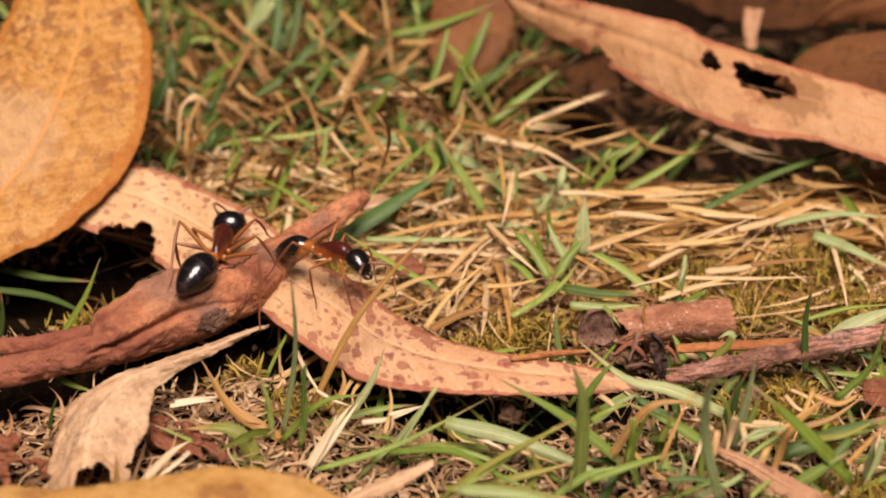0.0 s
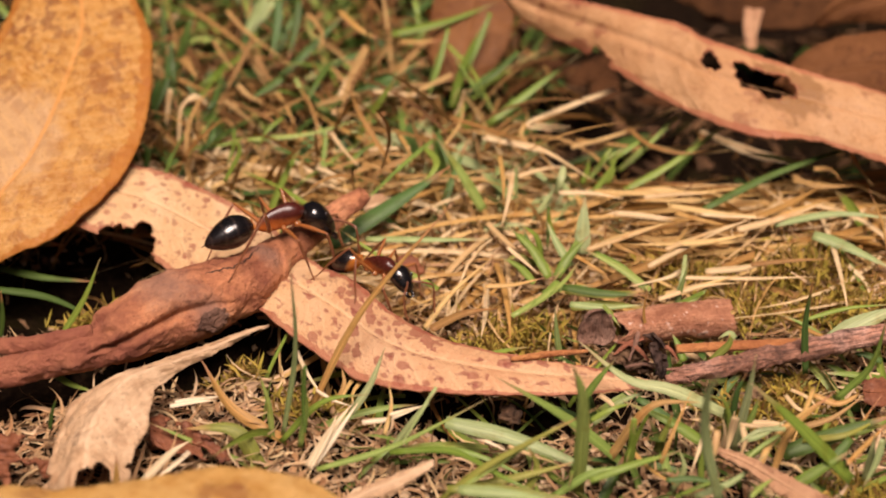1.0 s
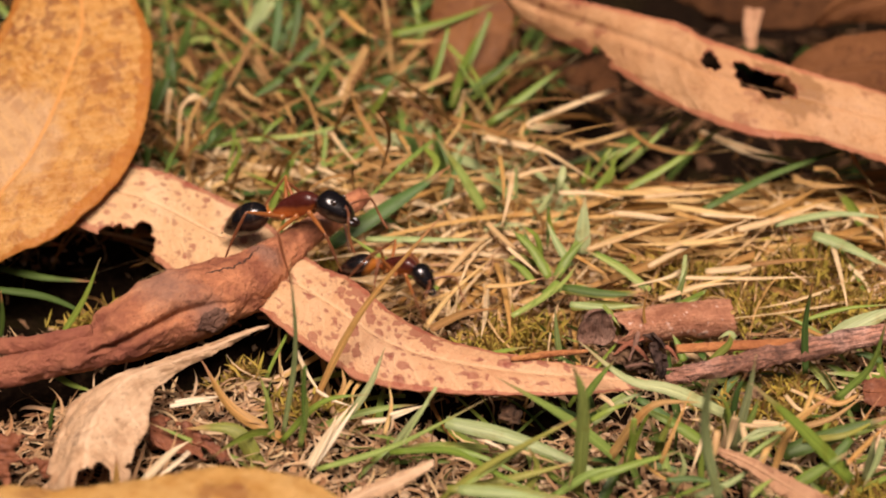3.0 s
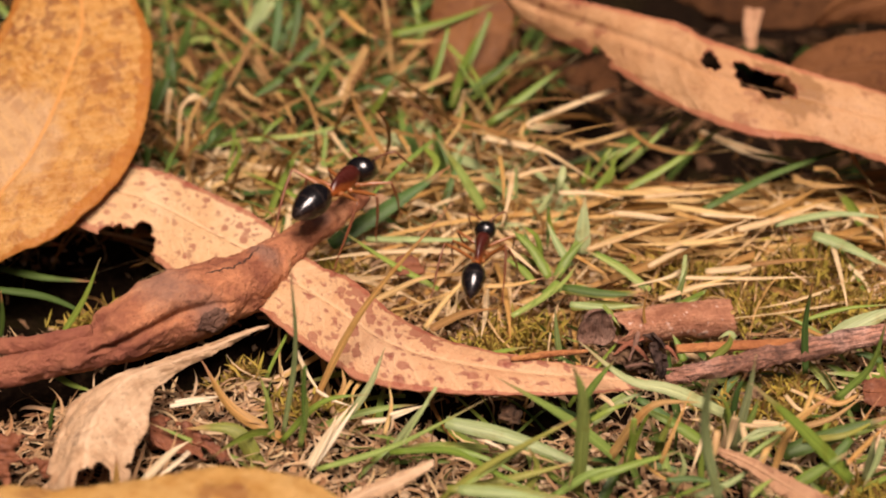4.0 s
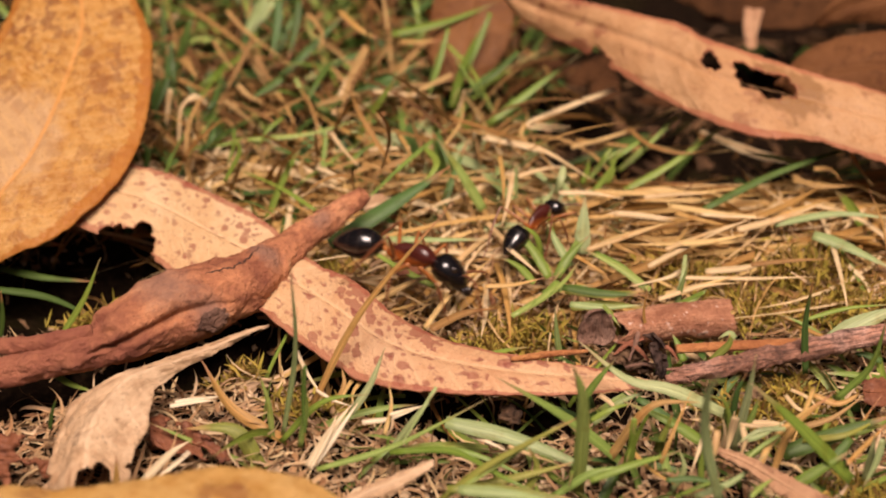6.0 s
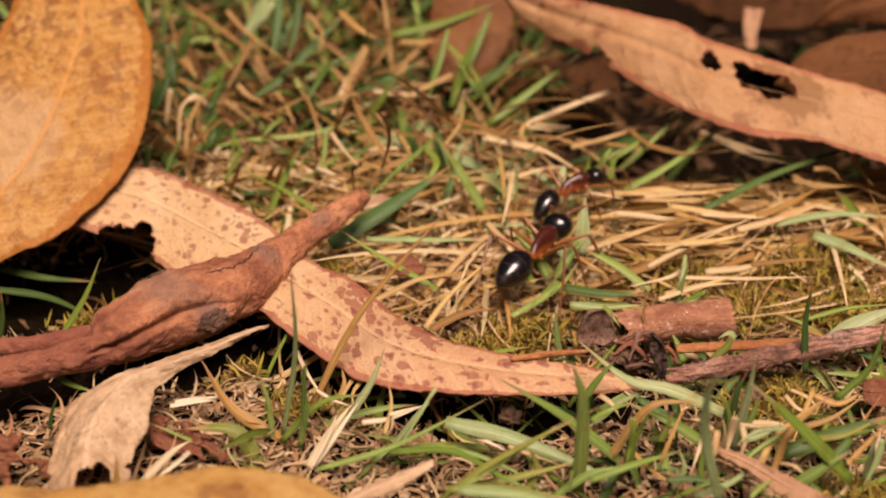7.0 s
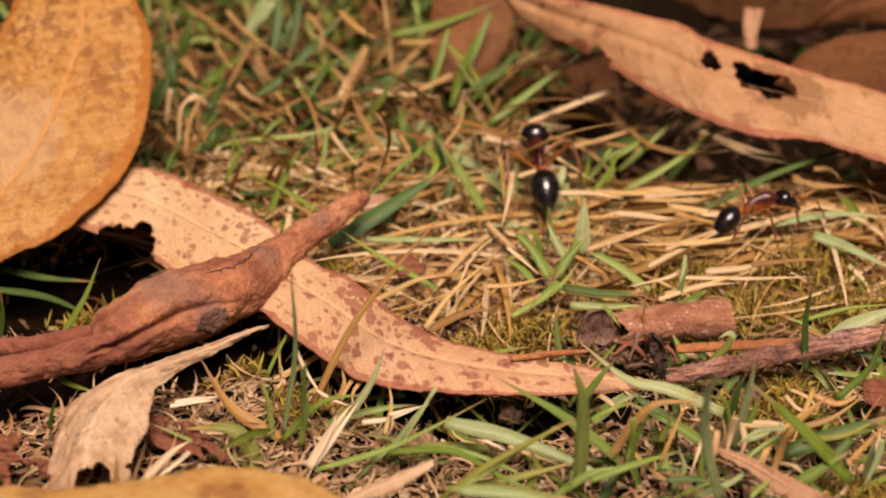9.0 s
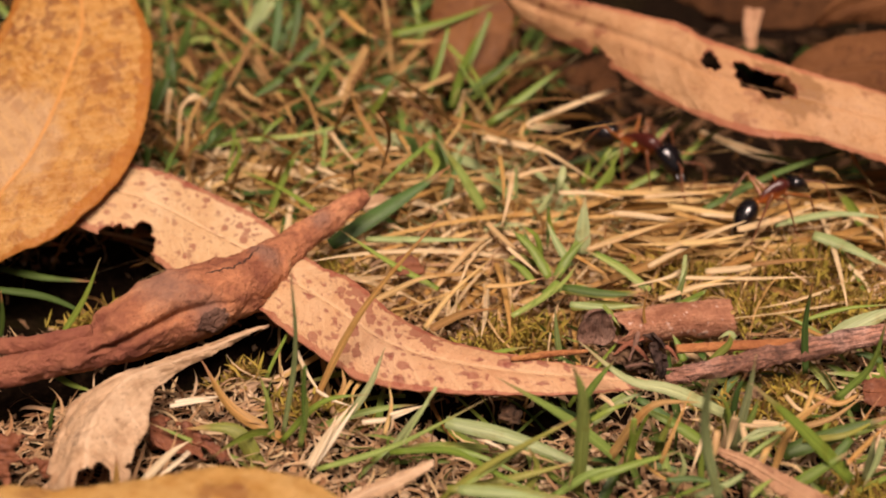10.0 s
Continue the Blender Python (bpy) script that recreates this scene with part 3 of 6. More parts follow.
leaf("fallen_leaf", [
    ((5.7, 40.0, 15.0), (6.1, 40.6, 14.0)), ((12.6, 36.3, 15.0), (10.9, 35.9, 11.0)), ((20.7, 31.9, 15.0), (18.1, 29.7, 9.5)), ((28.5, 27.9, 14.5), (25.4, 20.7, 8.5)), ((31.5, 24.7, 14.0), (30.6, 15.3, 8.0)),
    ((37.0, 22.6, 13.0), (36.2, 11.7, 7.5)), ((43.1, 19.6, 12.0), (43.0, 11.7, 7.0)), ((51.9, 18.2, 10.0), (49.9, 8.2, 6.0)), ((60.0, 19.1, 5.0), (55.2, 8.5, 3.0)), ((68.1, 31.2, -6.0), (66.9, 29.7, -6.0)),
], PEACH, "peach-brown gum leaf with chewed holes over a dark hollow", ridge=0.3, rib=0.45, camber=0.8, wave=0.5, seed=3,
    bites=[(0.455, 0.30, 1.2), (0.535, 0.33, 1.7), (0.575, 0.38, 2.0), (0.605, 0.36, 1.6), (0.24, 1.02, 1.5)], rows=260, cols=56)

leaf("fallen_leaf", [
    ((-17.4, -14.6, 0.6), (-17.3, -14.7, 0.5)), ((-20.2, -18.3, 1.9), (-19.8, -18.2, 1.3)), ((-22.9, -21.6, 3.0), (-21.9, -21.5, 2.0)), ((-26.5, -26.0, 4.4), (-23.9, -24.6, 2.9)), ((-30.4, -28.8, 4.4), (-25.8, -29.1, 3.6)),
    ((-33.1, -30.8, 3.4), (-26.0, -33.4, 3.0)), ((-34.1, -34.6, 1.8), (-26.8, -36.3, 2.2)), ((-34.0, -38.6, 2.0), (-27.0, -39.0, 1.0)), ((-34.4, -39.2, 0.6), (-27.7, -39.1, 0.0)),
], TAN, "curled pale tan dry leaf under a bark stick", rib=0.50, camber=0.1, fold=2.3, wave=1.0, seed=4, ridge=0.35, thick=0.12, bites=[(0.975, 0.62, 1.8), (0.90, 0.0, 0.5), (0.80, 1.0, 0.4)], rows=180, ragged=0.2, wrinkle=0.45)

leaf("fallen_leaf", [
    ((-37.4, -49.9, 9.0), (-35.8, -55.2, 9.0)), ((-33.7, -48.6, 10.0), (-31.6, -55.7, 9.0)), ((-29.0, -48.8, 10.0), (-26.8, -56.8, 9.0)), ((-23.1, -47.6, 10.0), (-21.5, -57.3, 9.0)), ((-17.7, -46.5, 10.0), (-15.8, -57.3, 9.0)),
    ((-13.2, -47.0, 10.0), (-11.9, -56.3, 9.0)), ((-9.7, -47.8, 9.5), (-9.3, -53.5, 9.0)), ((-6.8, -49.6, 9.0), (-6.8, -50.2, 9.0)),
], OCHRE, "flat ochre leaf lying close in front", rib=0.5, camber=0.8, wave=0.5, seed=5)

leaf("fallen_leaf", [
    ((42.0, 30.6, 5.0), (43.3, 31.0, 4.0)), ((45.8, 33.4, 8.0), (45.5, 26.3, 4.0)), ((50.7, 34.2, 10.0), (50.4, 26.3, 4.0)), ((56.0, 33.6, 11.0), (55.2, 26.3, 4.0)), ((64.0, 33.3, 10.0), (64.3, 27.8, 4.0)), ((73.5, 39.8, 3.0), (73.3, 38.0, 3.0)),
], BROWN, "spotted brown leaf behind a paler one", rib=0.5, camber=1.0, seed=6, rows=90)
# an orange-brown leaf; shade over it is put into the darker brown
leaf("fallen_leaf", [
    ((52.1, 52.3, 4.0), (53.1, 52.7, 3.0)), ((55.8, 53.9, 8.0), (56.9, 52.3, 4.0)), ((62.4, 56.2, 10.0), (63.2, 52.3, 4.0)), ((72.9, 60.9, 9.0), (73.2, 56.3, 4.0)), ((82.8, 67.2, 3.0), (82.5, 65.0, 3.0)),
], BROWN, "orange-brown leaf coloured darker for shade at the back", seed=7, rows=90)
leaf("fallen_leaf", [
    ((-0.7, 39.8, 0.5), (5.0, 39.8, 0.5)), ((-2.2, 44.8, 4.0), (8.5, 42.9, 4.0)), ((-1.5, 51.3, 7.0), (9.8, 49.3, 7.0)), ((0.5, 58.8, 9.0), (9.3, 57.7, 9.0)), ((4.7, 67.7, 9.0), (5.5, 67.7, 9.0)),
], TUBE_TAN, "brown leaf standing upright in the grass", seed=8, rows=90, camber=1.2)
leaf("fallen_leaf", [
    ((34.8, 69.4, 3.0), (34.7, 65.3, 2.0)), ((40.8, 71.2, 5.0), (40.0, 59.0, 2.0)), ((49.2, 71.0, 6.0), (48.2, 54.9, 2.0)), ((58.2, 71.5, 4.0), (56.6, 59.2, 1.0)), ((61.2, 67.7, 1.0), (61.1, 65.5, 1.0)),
], SHADED_LEAF, "russet leaf coloured dark for deep shade", seed=9, rows=90)
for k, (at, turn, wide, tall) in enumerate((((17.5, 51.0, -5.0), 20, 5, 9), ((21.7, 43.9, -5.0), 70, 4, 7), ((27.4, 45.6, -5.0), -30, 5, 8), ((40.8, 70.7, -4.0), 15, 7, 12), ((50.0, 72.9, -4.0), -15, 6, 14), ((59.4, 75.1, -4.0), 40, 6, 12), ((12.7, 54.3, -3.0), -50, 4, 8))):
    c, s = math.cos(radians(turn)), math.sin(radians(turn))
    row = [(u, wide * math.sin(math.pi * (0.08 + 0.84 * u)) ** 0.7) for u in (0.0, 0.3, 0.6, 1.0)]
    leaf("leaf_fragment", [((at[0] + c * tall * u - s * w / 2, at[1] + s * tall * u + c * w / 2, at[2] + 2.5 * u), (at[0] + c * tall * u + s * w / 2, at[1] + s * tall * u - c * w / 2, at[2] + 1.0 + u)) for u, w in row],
         (SHADED_LEAF, SHADED_LEAF, SHADED_LEAF, BROWN)[k % 4], "curled brown scrap of dead leaf in the dark hollow", seed=40 + k, rows=50, cols=26, camber=0.8, wave=1.2, ragged=0.7)
leaf("leaf_fragment", [
    ((-40.4, -34.1, 3.0), (-39.6, -38.1, 1.0)), ((-37.6, -35.0, 3.4), (-36.8, -38.1, 0.5)), ((-35.8, -34.8, 2.5), (-34.7, -37.6, 0.5)), ((-34.4, -35.4, 1.0), (-34.3, -36.2, 0.4)),
], RUSSET, "torn red-brown curled scrap of leaf", seed=10, rows=90, cols=44, camber=1.8, wave=2.2, ragged=0.9, wrinkle=0.9, bites=[(0.62, 0.25, 1.3), (0.45, 0.85, 1.2)])
leaf("leaf_fragment", [
    ((-5.4, -4.8, 1.0), (-4.7, -6.3, 0.6)), ((-4.2, -3.5, 1.5), (-3.5, -6.2, 0.8)), ((-2.7, -3.8, 1.4), (-2.0, -5.0, 0.6)),
], RUSSET, "small dull red-brown scrap of leaf in the grass", seed=11, rows=40, cols=24, camber=0.6, ragged=0.5)
leaf("leaf_fragment", [
    ((-9.2, 5.9, 2.2), (-8.7, 5.4, 1.0)), ((-8.2, 6.7, 3.0), (-7.8, 4.9, 1.0)), ((-6.9, 6.7, 3.0), (-6.6, 5.1, 1.0)), ((-5.9, 6.3, 2.2), (-5.8, 6.1, 1.0)),
], TAN, "small rounded pale scrap of leaf", seed=12, rows=40, cols=24, camber=1.4, ragged=0.3)
leaf("leaf_fragment", [
    ((39.2, -25.3, 2.0), (39.0, -27.8, 1.0)), ((40.4, -25.4, 2.4), (40.2, -28.2, 1.0)), ((42.4, -25.5, 1.5), (42.5, -26.9, 0.6)),
], RUSSET, "rusty scrap of leaf among grass", seed=13, rows=40, cols=24, camber=0.8, ragged=0.5)
leaf("leaf_fragment", [
    ((-27.0, -29.4, 1.0), (-26.0, -33.0, 0.4)), ((-24.3, -30.7, 1.4), (-23.4, -33.8, 0.4)), ((-21.5, -32.4, 1.2), (-20.8, -34.9, 0.4)), ((-19.0, -34.0, 0.6), (-18.8, -34.9, 0.4)),
], RUSSET, "frayed brown scrap of dead leaf", seed=14, rows=70, cols=34, camber=0.5, wave=1.6, ragged=1.0, wrinkle=0.8, bites=[(0.3, 0.3, 0.9), (0.7, 0.8, 0.8)])
leaf("leaf_fragment", [
    ((43.2, 56.7, 4.0), (45.6, 56.3, 4.0)), ((42.7, 53.8, 2.5), (44.7, 53.4, 2.5)), ((42.9, 50.7, 0.6), (44.1, 50.7, 0.6)),
], STRIP, "pale upright scrap of leaf at the back", seed=15, rows=40, cols=20, camber=0.5)


# ---- sticks ----
STICK = [(-44.7, -25.2, 1.8), (-38.7, -23.7, 2.4), (-33.3, -21.2, 2.8), (-26.9, -16.7, 3.4), (-21.7, -13.4, 3.8), (-18.9, -11.1, 4.1), (-16.1, -6.9, 4.6), (-12.2, -2.7, 5.4), (-8.7, 1.5, 6.2)]
STICK_RADII = [1.6, 1.75, 2.3, 3.7, 3.45, 2.85, 1.85, 1.42, 1.0]


def stick_dents(u, ang):
    d = 0.0
    # a crease where the rolled bark overlaps, low on the front side
    crease = 0.45 + 0.10 * math.sin(u * 21.0) - max(0.0, u - 0.40) * 1.5
    off = (ang - crease + math.pi) % (2 * math.pi) - math.pi
    if 0.22 < u < 0.50:
        fade = min(1.0, (0.50 - u) / 0.10) * min(1.0, (u - 0.22) / 0.05)
        d -= 0.85 * fade * math.exp(-(off / 0.13) ** 2)
        d += 0.30 * fade * math.exp(-((off - 0.42) / 0.3) ** 2)
    # torn outer layer ends on the upper side
    top = 0.5 + 0.5 * math.cos(ang - 1.5)
    d += 0.75 * top * min(1.0, max(0.0, (u - 0.265 - 0.008 * math.sin(ang * 9)) / 0.010)) * max(0.0, 1 - (u - 0.26) / 0.25) - 0.30 * top * (u < 0.265)
    # swollen knots
    for ku, ka, kr, kh in KNOTS:
        off = (ang - ka + math.pi) % (2 * math.pi) - math.pi
        d += kh * math.exp(-(((u - ku) / kr) ** 2) - (off / 0.6) ** 2)
    return d


KNOTS = [(0.372, 1.50, 0.036, 0.40), (0.430, 0.06, 0.026, 0.45), (0.655, 1.30, 0.026, 0.2), (0.848, 1.2, 0.026, 0.12)]


def bark_stick():
    rows, sides = 420, 210
    v, f, uv = tube(STICK, STICK_RADII, sides, rows, rough=0.32, seed=2.0, dents=stick_dents, squash=0.92)
    knot = []
    for i in range(rows):
        u = i / (rows - 1)
        for j in range(sides):
            ang = 2 * math.pi * j / sides
            k = 0.0
            for ku, ka, kr, kh in KNOTS:
                off = (ang - ka + math.pi) % (2 * math.pi) - math.pi
                k += math.exp(-(((u - ku) / (kr * 1.3)) ** 2) - (off / 0.9) ** 2)
            knot.append(min(1.0, k))
    ob = mesh_object("bark_stick", v, f, BARK, uv, [("knot", knot)])
    for ku, ka, size in ((0.430, 0.08, 1.45),):
        i, j = int(ku * (rows - 1)), int((ka % (2 * math.pi)) / (2 * math.pi) * sides)
        at = Vector(v[i * sides + j])
        out = (at - sum((Vector(q) for q in v[i * sides:(i + 1) * sides]), Vector()) / sides).normalized()
        turn = out.to_track_quat("Z", "Y")
        bm = bmesh.new()
        bmesh.ops.create_uvsphere(bm, u_segments=40, v_segments=24, radius=1.0)
        for w in bm.verts:
            k = 1 + 0.40 * noise.fractal(w.co * 2.2 + Vector((ku * 40, 0, 0)), 0.7, 2.0, 5)
            c = turn @ Vector((w.co.x * size * k, w.co.y * size * 0.85 * k, w.co.z * 0.26 * k))
            w.co = at + c - out * 0.14
        part("knot", bm, KNOT_BARK, ob, "grey-brown pitted knot")
    # the split: a jagged dark ribbon along the upper side, standing for its shade
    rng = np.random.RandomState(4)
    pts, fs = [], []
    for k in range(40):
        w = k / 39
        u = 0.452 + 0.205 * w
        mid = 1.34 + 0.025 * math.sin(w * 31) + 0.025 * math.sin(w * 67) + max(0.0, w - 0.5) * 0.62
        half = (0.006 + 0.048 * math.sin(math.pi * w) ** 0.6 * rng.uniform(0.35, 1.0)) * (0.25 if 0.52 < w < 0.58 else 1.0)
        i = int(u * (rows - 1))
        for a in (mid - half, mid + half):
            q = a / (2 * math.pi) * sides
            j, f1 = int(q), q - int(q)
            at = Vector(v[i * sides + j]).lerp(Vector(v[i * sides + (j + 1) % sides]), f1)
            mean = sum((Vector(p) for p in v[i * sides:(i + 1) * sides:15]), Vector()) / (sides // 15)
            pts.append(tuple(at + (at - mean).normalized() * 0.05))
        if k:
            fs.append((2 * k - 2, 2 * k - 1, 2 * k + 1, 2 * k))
    shade_ribbon = mesh_object("split", pts, fs, DARK_FLAKE, [(0, 0)] * len(pts))
    shade_ribbon.parent = ob
    return tagged(ob, "rust-brown rolled bark stick with a dark-painted split and grey knots", "stick")


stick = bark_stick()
v, f, uv = tube([(-45.6, -21.6, 3.0), (-40.5, -22.1, 3.4), (-36.7, -22.1, 3.8), (-33.3, -21.3, 4.6)], [0.8, 0.9, 1.0, 0.5], 30, 80, rough=0.2, seed=5)
tagged(mesh_object("bark_strip", v, f, BARK, uv), "thin red-brown bark strip beside the stick", "bark")


def rolled_bark():
    """A quill of bark, hollow, its edges overlapping."""
    a, b = np.array((17.2, -16.9, 1.4)), np.array((28.4, -15.3, 1.5))
    rows, cols = 90, 60
    P, uv = [], []
    axis = (b - a) / np.linalg.norm(b - a)
    side = np.cross(axis, (0, 0, 1.0))
    side /= np.linalg.norm(side)
    up = np.cross(side, axis)
    for i in range(rows):
        u = i / (rows - 1)
        c = a + (b - a) * u + up * 0.25 * math.sin(u * 3)
        r0 = 1.45 + 0.30 * u
        for j in range(cols):
            w = j / (cols - 1)
            ang = -2.2 + w * 6.6
            r = r0 + 0.45 * w + 0.16 * noise.fractal((u * 6, w * 5, 2.0), 0.8, 2, 4)
            end = 1.6 * noise.fractal((w * 6, 0.0, 7.0 + (u > 0.5)), 0.8, 2, 3) * (abs(2 * u - 1) ** 8)
            P.append(c + axis * end + side * math.cos(ang) * r + up * math.sin(ang) * r)
            uv.append((u * 13, w * 12))
    ob = mesh_object("rolled_bark", P, grid_faces(rows, cols), TUBE_BARK, uv)
    m = ob.modifiers.new("thickness", "SOLIDIFY")
    m.thickness, m.offset = 0.35 * MM, 1.0
    v, f, uv = tube([tuple(a + axis * 0.7 - up * 0.3), tuple((a + b) / 2 - up * 0.3), tuple(b - axis * 1.2 - up * 0.3)], [0.8, 1.0, 0.9], 24, 40, rough=0.2, seed=31)
    mesh_object("inner_roll", v, f, DARK_FLAKE, uv).parent = ob
    return tagged(ob, "hollow quill of pinkish-brown rolled bark", "bark")


rolled_bark()
leaf("bark_flake", [
    ((13.6, -18.3, 0.5), (15.9, -18.3, 0.5)), ((13.3, -17.9, 1.6), (16.9, -18.2, 1.4)), ((13.8, -17.8, 3.6), (16.6, -18.2, 3.0)), ((14.7, -17.8, 4.4), (16.2, -18.2, 4.0)),
], KNOT_BARK, "dark curled flake of bark at the quill's end", group="bark flakes", seed=20, rows=50, cols=30, camber=-1.0, wave=0.5, ragged=0.5)
leaf("bark_flake", [
    ((20.7, -22.9, 0.2), (21.1, -23.1, 0.2)), ((20.2, -21.9, 1.6), (21.3, -22.1, 1.4)), ((19.8, -21.1, 3.2), (21.1, -21.4, 2.9)), ((19.6, -20.6, 4.0), (20.2, -20.9, 4.0)),
], DARK_FLAKE, "blackened ragged flake of bark standing on end", group="bark flakes", seed=21, rows=70, cols=34, camber=1.0, wave=1.8, ragged=0.8, wrinkle=0.7, bites=[(0.55, 0.9, 0.45), (0.75, 0.1, 0.4)])
for k, (p, q) in enumerate((((17.1, -18.6, 1.2), (19.9, -21.4, 1.0)), ((19.1, -18.3, 2.2), (18.0, -20.9, 0.6)), ((16.6, -19.9, 0.6), (19.6, -18.9, 1.8)), ((17.6, -21.3, 0.2), (20.9, -22.1, 0.4)), ((20.5, -20.8, 2.4), (22.7, -21.4, 1.0)))):
    v, f, uv = tube([p, tuple((np.array(p) + np.array(q)) / 2 + (0.2, 0.1, 0.5)), q], [0.12, 0.26, 0.10], 10, 24, rough=0.12, seed=60 + k, squash=0.6)
    tagged(mesh_object("bark_shred", v, f, (BARK, KNOT_BARK)[k % 2], uv), "thin torn red-brown shred of bark", "bark", "bark shreds")

v, f, uv = tube([(21.0, -24.6, 1.3), (23.8, -24.0, 1.6), (28.3, -22.7, 1.8), (35.1, -21.1, 2.2), (41.4, -19.6, 2.6), (49.8, -17.4, 2.6)], [0.45, 0.85, 1.0, 1.0, 1.05, 1.1], 64, 260, rough=0.28, seed=9)
twig = mesh_object("twig", v, f, TWIG_BARK, uv)
for p, q, r in (((22.1, -24.7, 1.6), (20.7, -24.9, 1.0), 0.32), ((22.9, -24.5, 2.0), (21.1, -24.0, 2.0), 0.25), ((22.7, -24.5, 1.2), (20.5, -25.0, 0.4), 0.2)):
    v, f, uv = tube([p, tuple((np.array(p) + np.array(q)) / 2 + 0.1), q], [r, r * 0.9, r * 0.35], 12, 20, rough=0.1, seed=3)
    mesh_object("splinter", v, f, TWIG_BARK, uv).parent = twig
tagged(twig, "dark grey-brown twig with a splintered end", "twig")
v, f, uv = tube([(22.5, -20.5, 1.8), (28.2, -20.3, 2.0), (35.0, -19.9, 2.2)], [0.55, 0.62, 0.5], 20, 60, rough=0.06, seed=4, squash=0.7)
tagged(mesh_object("plant_stalk", v, f, ORANGE_WOOD, uv), "short orange-brown dry stalk", "stalk")
v, f, uv = tube([(6.4, -24.2, 3.4), (9.9, -23.2, 3.2), (13.8, -21.9, 2.6)], [0.25, 0.35, 0.2], 14, 40, rough=0.05, seed=4)
tagged(mesh_object("plant_stalk", v, f, ORANGE_WOOD, uv), "thin pinkish dry stalk on a leaf's edge", "stalk")
leaf("bark_strip", [
    ((23.3, -35.6, 2.6), (23.5, -35.9, 2.4)), ((25.8, -37.0, 3.0), (25.3, -37.8, 2.6)), ((28.2, -39.3, 3.4), (27.3, -40.7, 2.8)), ((30.6, -41.4, 3.4), (29.2, -43.1, 2.8)), ((34.2, -44.2, 3.0), (32.6, -46.2, 2.0)),
], STRIP, "pinkish-tan strip of bark lying in the grass", group="bark strips", seed=22, rows=90, cols=26, camber=0.6, ragged=0.4)
leaf("bark_strip", [
    ((-10.0, -46.8, 6.0), (-8.2, -47.1, 6.0)), ((-6.5, -44.3, 6.0), (-6.1, -45.2, 5.6)), ((-3.9, -42.5, 6.0), (-3.2, -43.6, 5.6)), ((-0.7, -40.5, 5.6), (-0.7, -41.0, 5.4)),
], TAN, "tan pointed strip of dead leaf close in front", group="bark strips", seed=23, rows=70, cols=24, camber=0.5)


def soil_crumb(at, size, seed):
    bm = bmesh.new()
    bmesh.ops.create_icosphere(bm, subdivisions=4, radius=1.0)
    for w in bm.verts:
        k = 1 + 0.55 * noise.fractal(w.co * 1.6 + Vector((seed * 7.0, 0, 0)), 0.7, 2.0, 5)
        w.co = Vector((w.co.x * size * k, w.co.y * size * k * 0.9, w.co.z * size * k * 0.7)) + Vector(at)
    ob = part("soil_crumb", bm, CRUMB, None)
    return tagged(ob, "crumbly dark brown lump of soil by bark", "soil", "soil crumbs")


for at, size in (((18.0, -19.3, 0.2), 0.9), ((16.8, -19.5, -0.2), 0.7), ((19.6, -20.8, -0.2), 0.8), ((18.9, -17.4, 0.3), 0.8), ((17.6, -17.7, 0.2), 0.6), ((19.0, -19.8, 0.3), 0.6), ((15.9, -18.8, -0.2), 0.5), ((18.4, -20.5, -0.4), 0.6), ((2.1, -12.7, 0.2), 0.6), ((0.9, -14.1, 0.0), 0.7), ((6.4, -26.8, -1.2), 1.0), ((27.9, -26.3, -0.3), 1.0), ((29.5, -25.1, -0.2), 0.8)):
    soil_crumb(at, size, size * 3 + at[0])


# ---- single grass blades ----
FRESH, DARK_BLADE, PALE, OLD = "fresh green grass blade", "dark green grass blade", "pale grey-green grass blade", "olive-green ageing grass blade"
DRY, WHITE, GOLD = "dry straw-coloured grass stem", "bleached whitish dry grass stem", "golden-brown dry grass blade"


def g(width, *points, **more):
    return grass(points, width, GREEN, FRESH, **more)


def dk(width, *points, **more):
    return grass(points, width, DARK_GREEN, DARK_BLADE, **more)


def pl(width, *points, **more):
    return grass(points, width, PALE_GREEN, PALE, **more)


def ol(width, *points, **more):
    return grass(points, width, OLIVE, OLD, **more)


def st(width, *points, **more):
    # far stems take the darkened straw in place of dimmer light
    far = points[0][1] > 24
    return grass(points, width, DIM_STRAW if far else STRAW, "dry grass stem darkened for the dim back" if far else DRY, "dry_stem", group="dry stems", base=0.95, **more)


def wh(width, *points, **more):
    y = points[0][1]
    material, label = (BLEACHED, WHITE) if y < -17 and points[0][0] < 5 else (PALE_STRAW, "pale tan dry grass stem") if y < 34 else (DIM_STRAW, "dry grass stem darkened for the dim back")
    return grass(points, width, material, label, "dry_stem", group="dry stems", base=0.9, **more)


def am(width, *points, **more):
    return grass(points, width, AMBER, GOLD, "dry_stem", group="dry stems", **more)


# tuft in front of the stick
pl(1.0, (-14.7, -30.3, -1.0), (-12.9, -30.6, 9.3), (-12.6, -32.4, 20.1))
am(2.1, (-14.7, -30.5, -1.0), (-19.3, -29.0, 1.5), (-22.1, -26.7, 5.2), twist=0.6)
g(1.1, (-15.6, -30.5, -1.0), (-15.8, -29.9, 2.9), (-16.6, -29.5, 6.3))
ol(2.8, (-16.3, -34.2, -1.0), (-18.6, -32.6, 1.8), (-23.0, -32.5, 2.0))
g(1.1, (-16.8, -34.3, -1.0), (-22.0, -32.9, 0.6), (-26.5, -31.6, 2.0))
g(1.2, (-13.0, -31.6, -1.0), (-12.3, -31.0, 3.3), (-12.6, -30.5, 8.0))
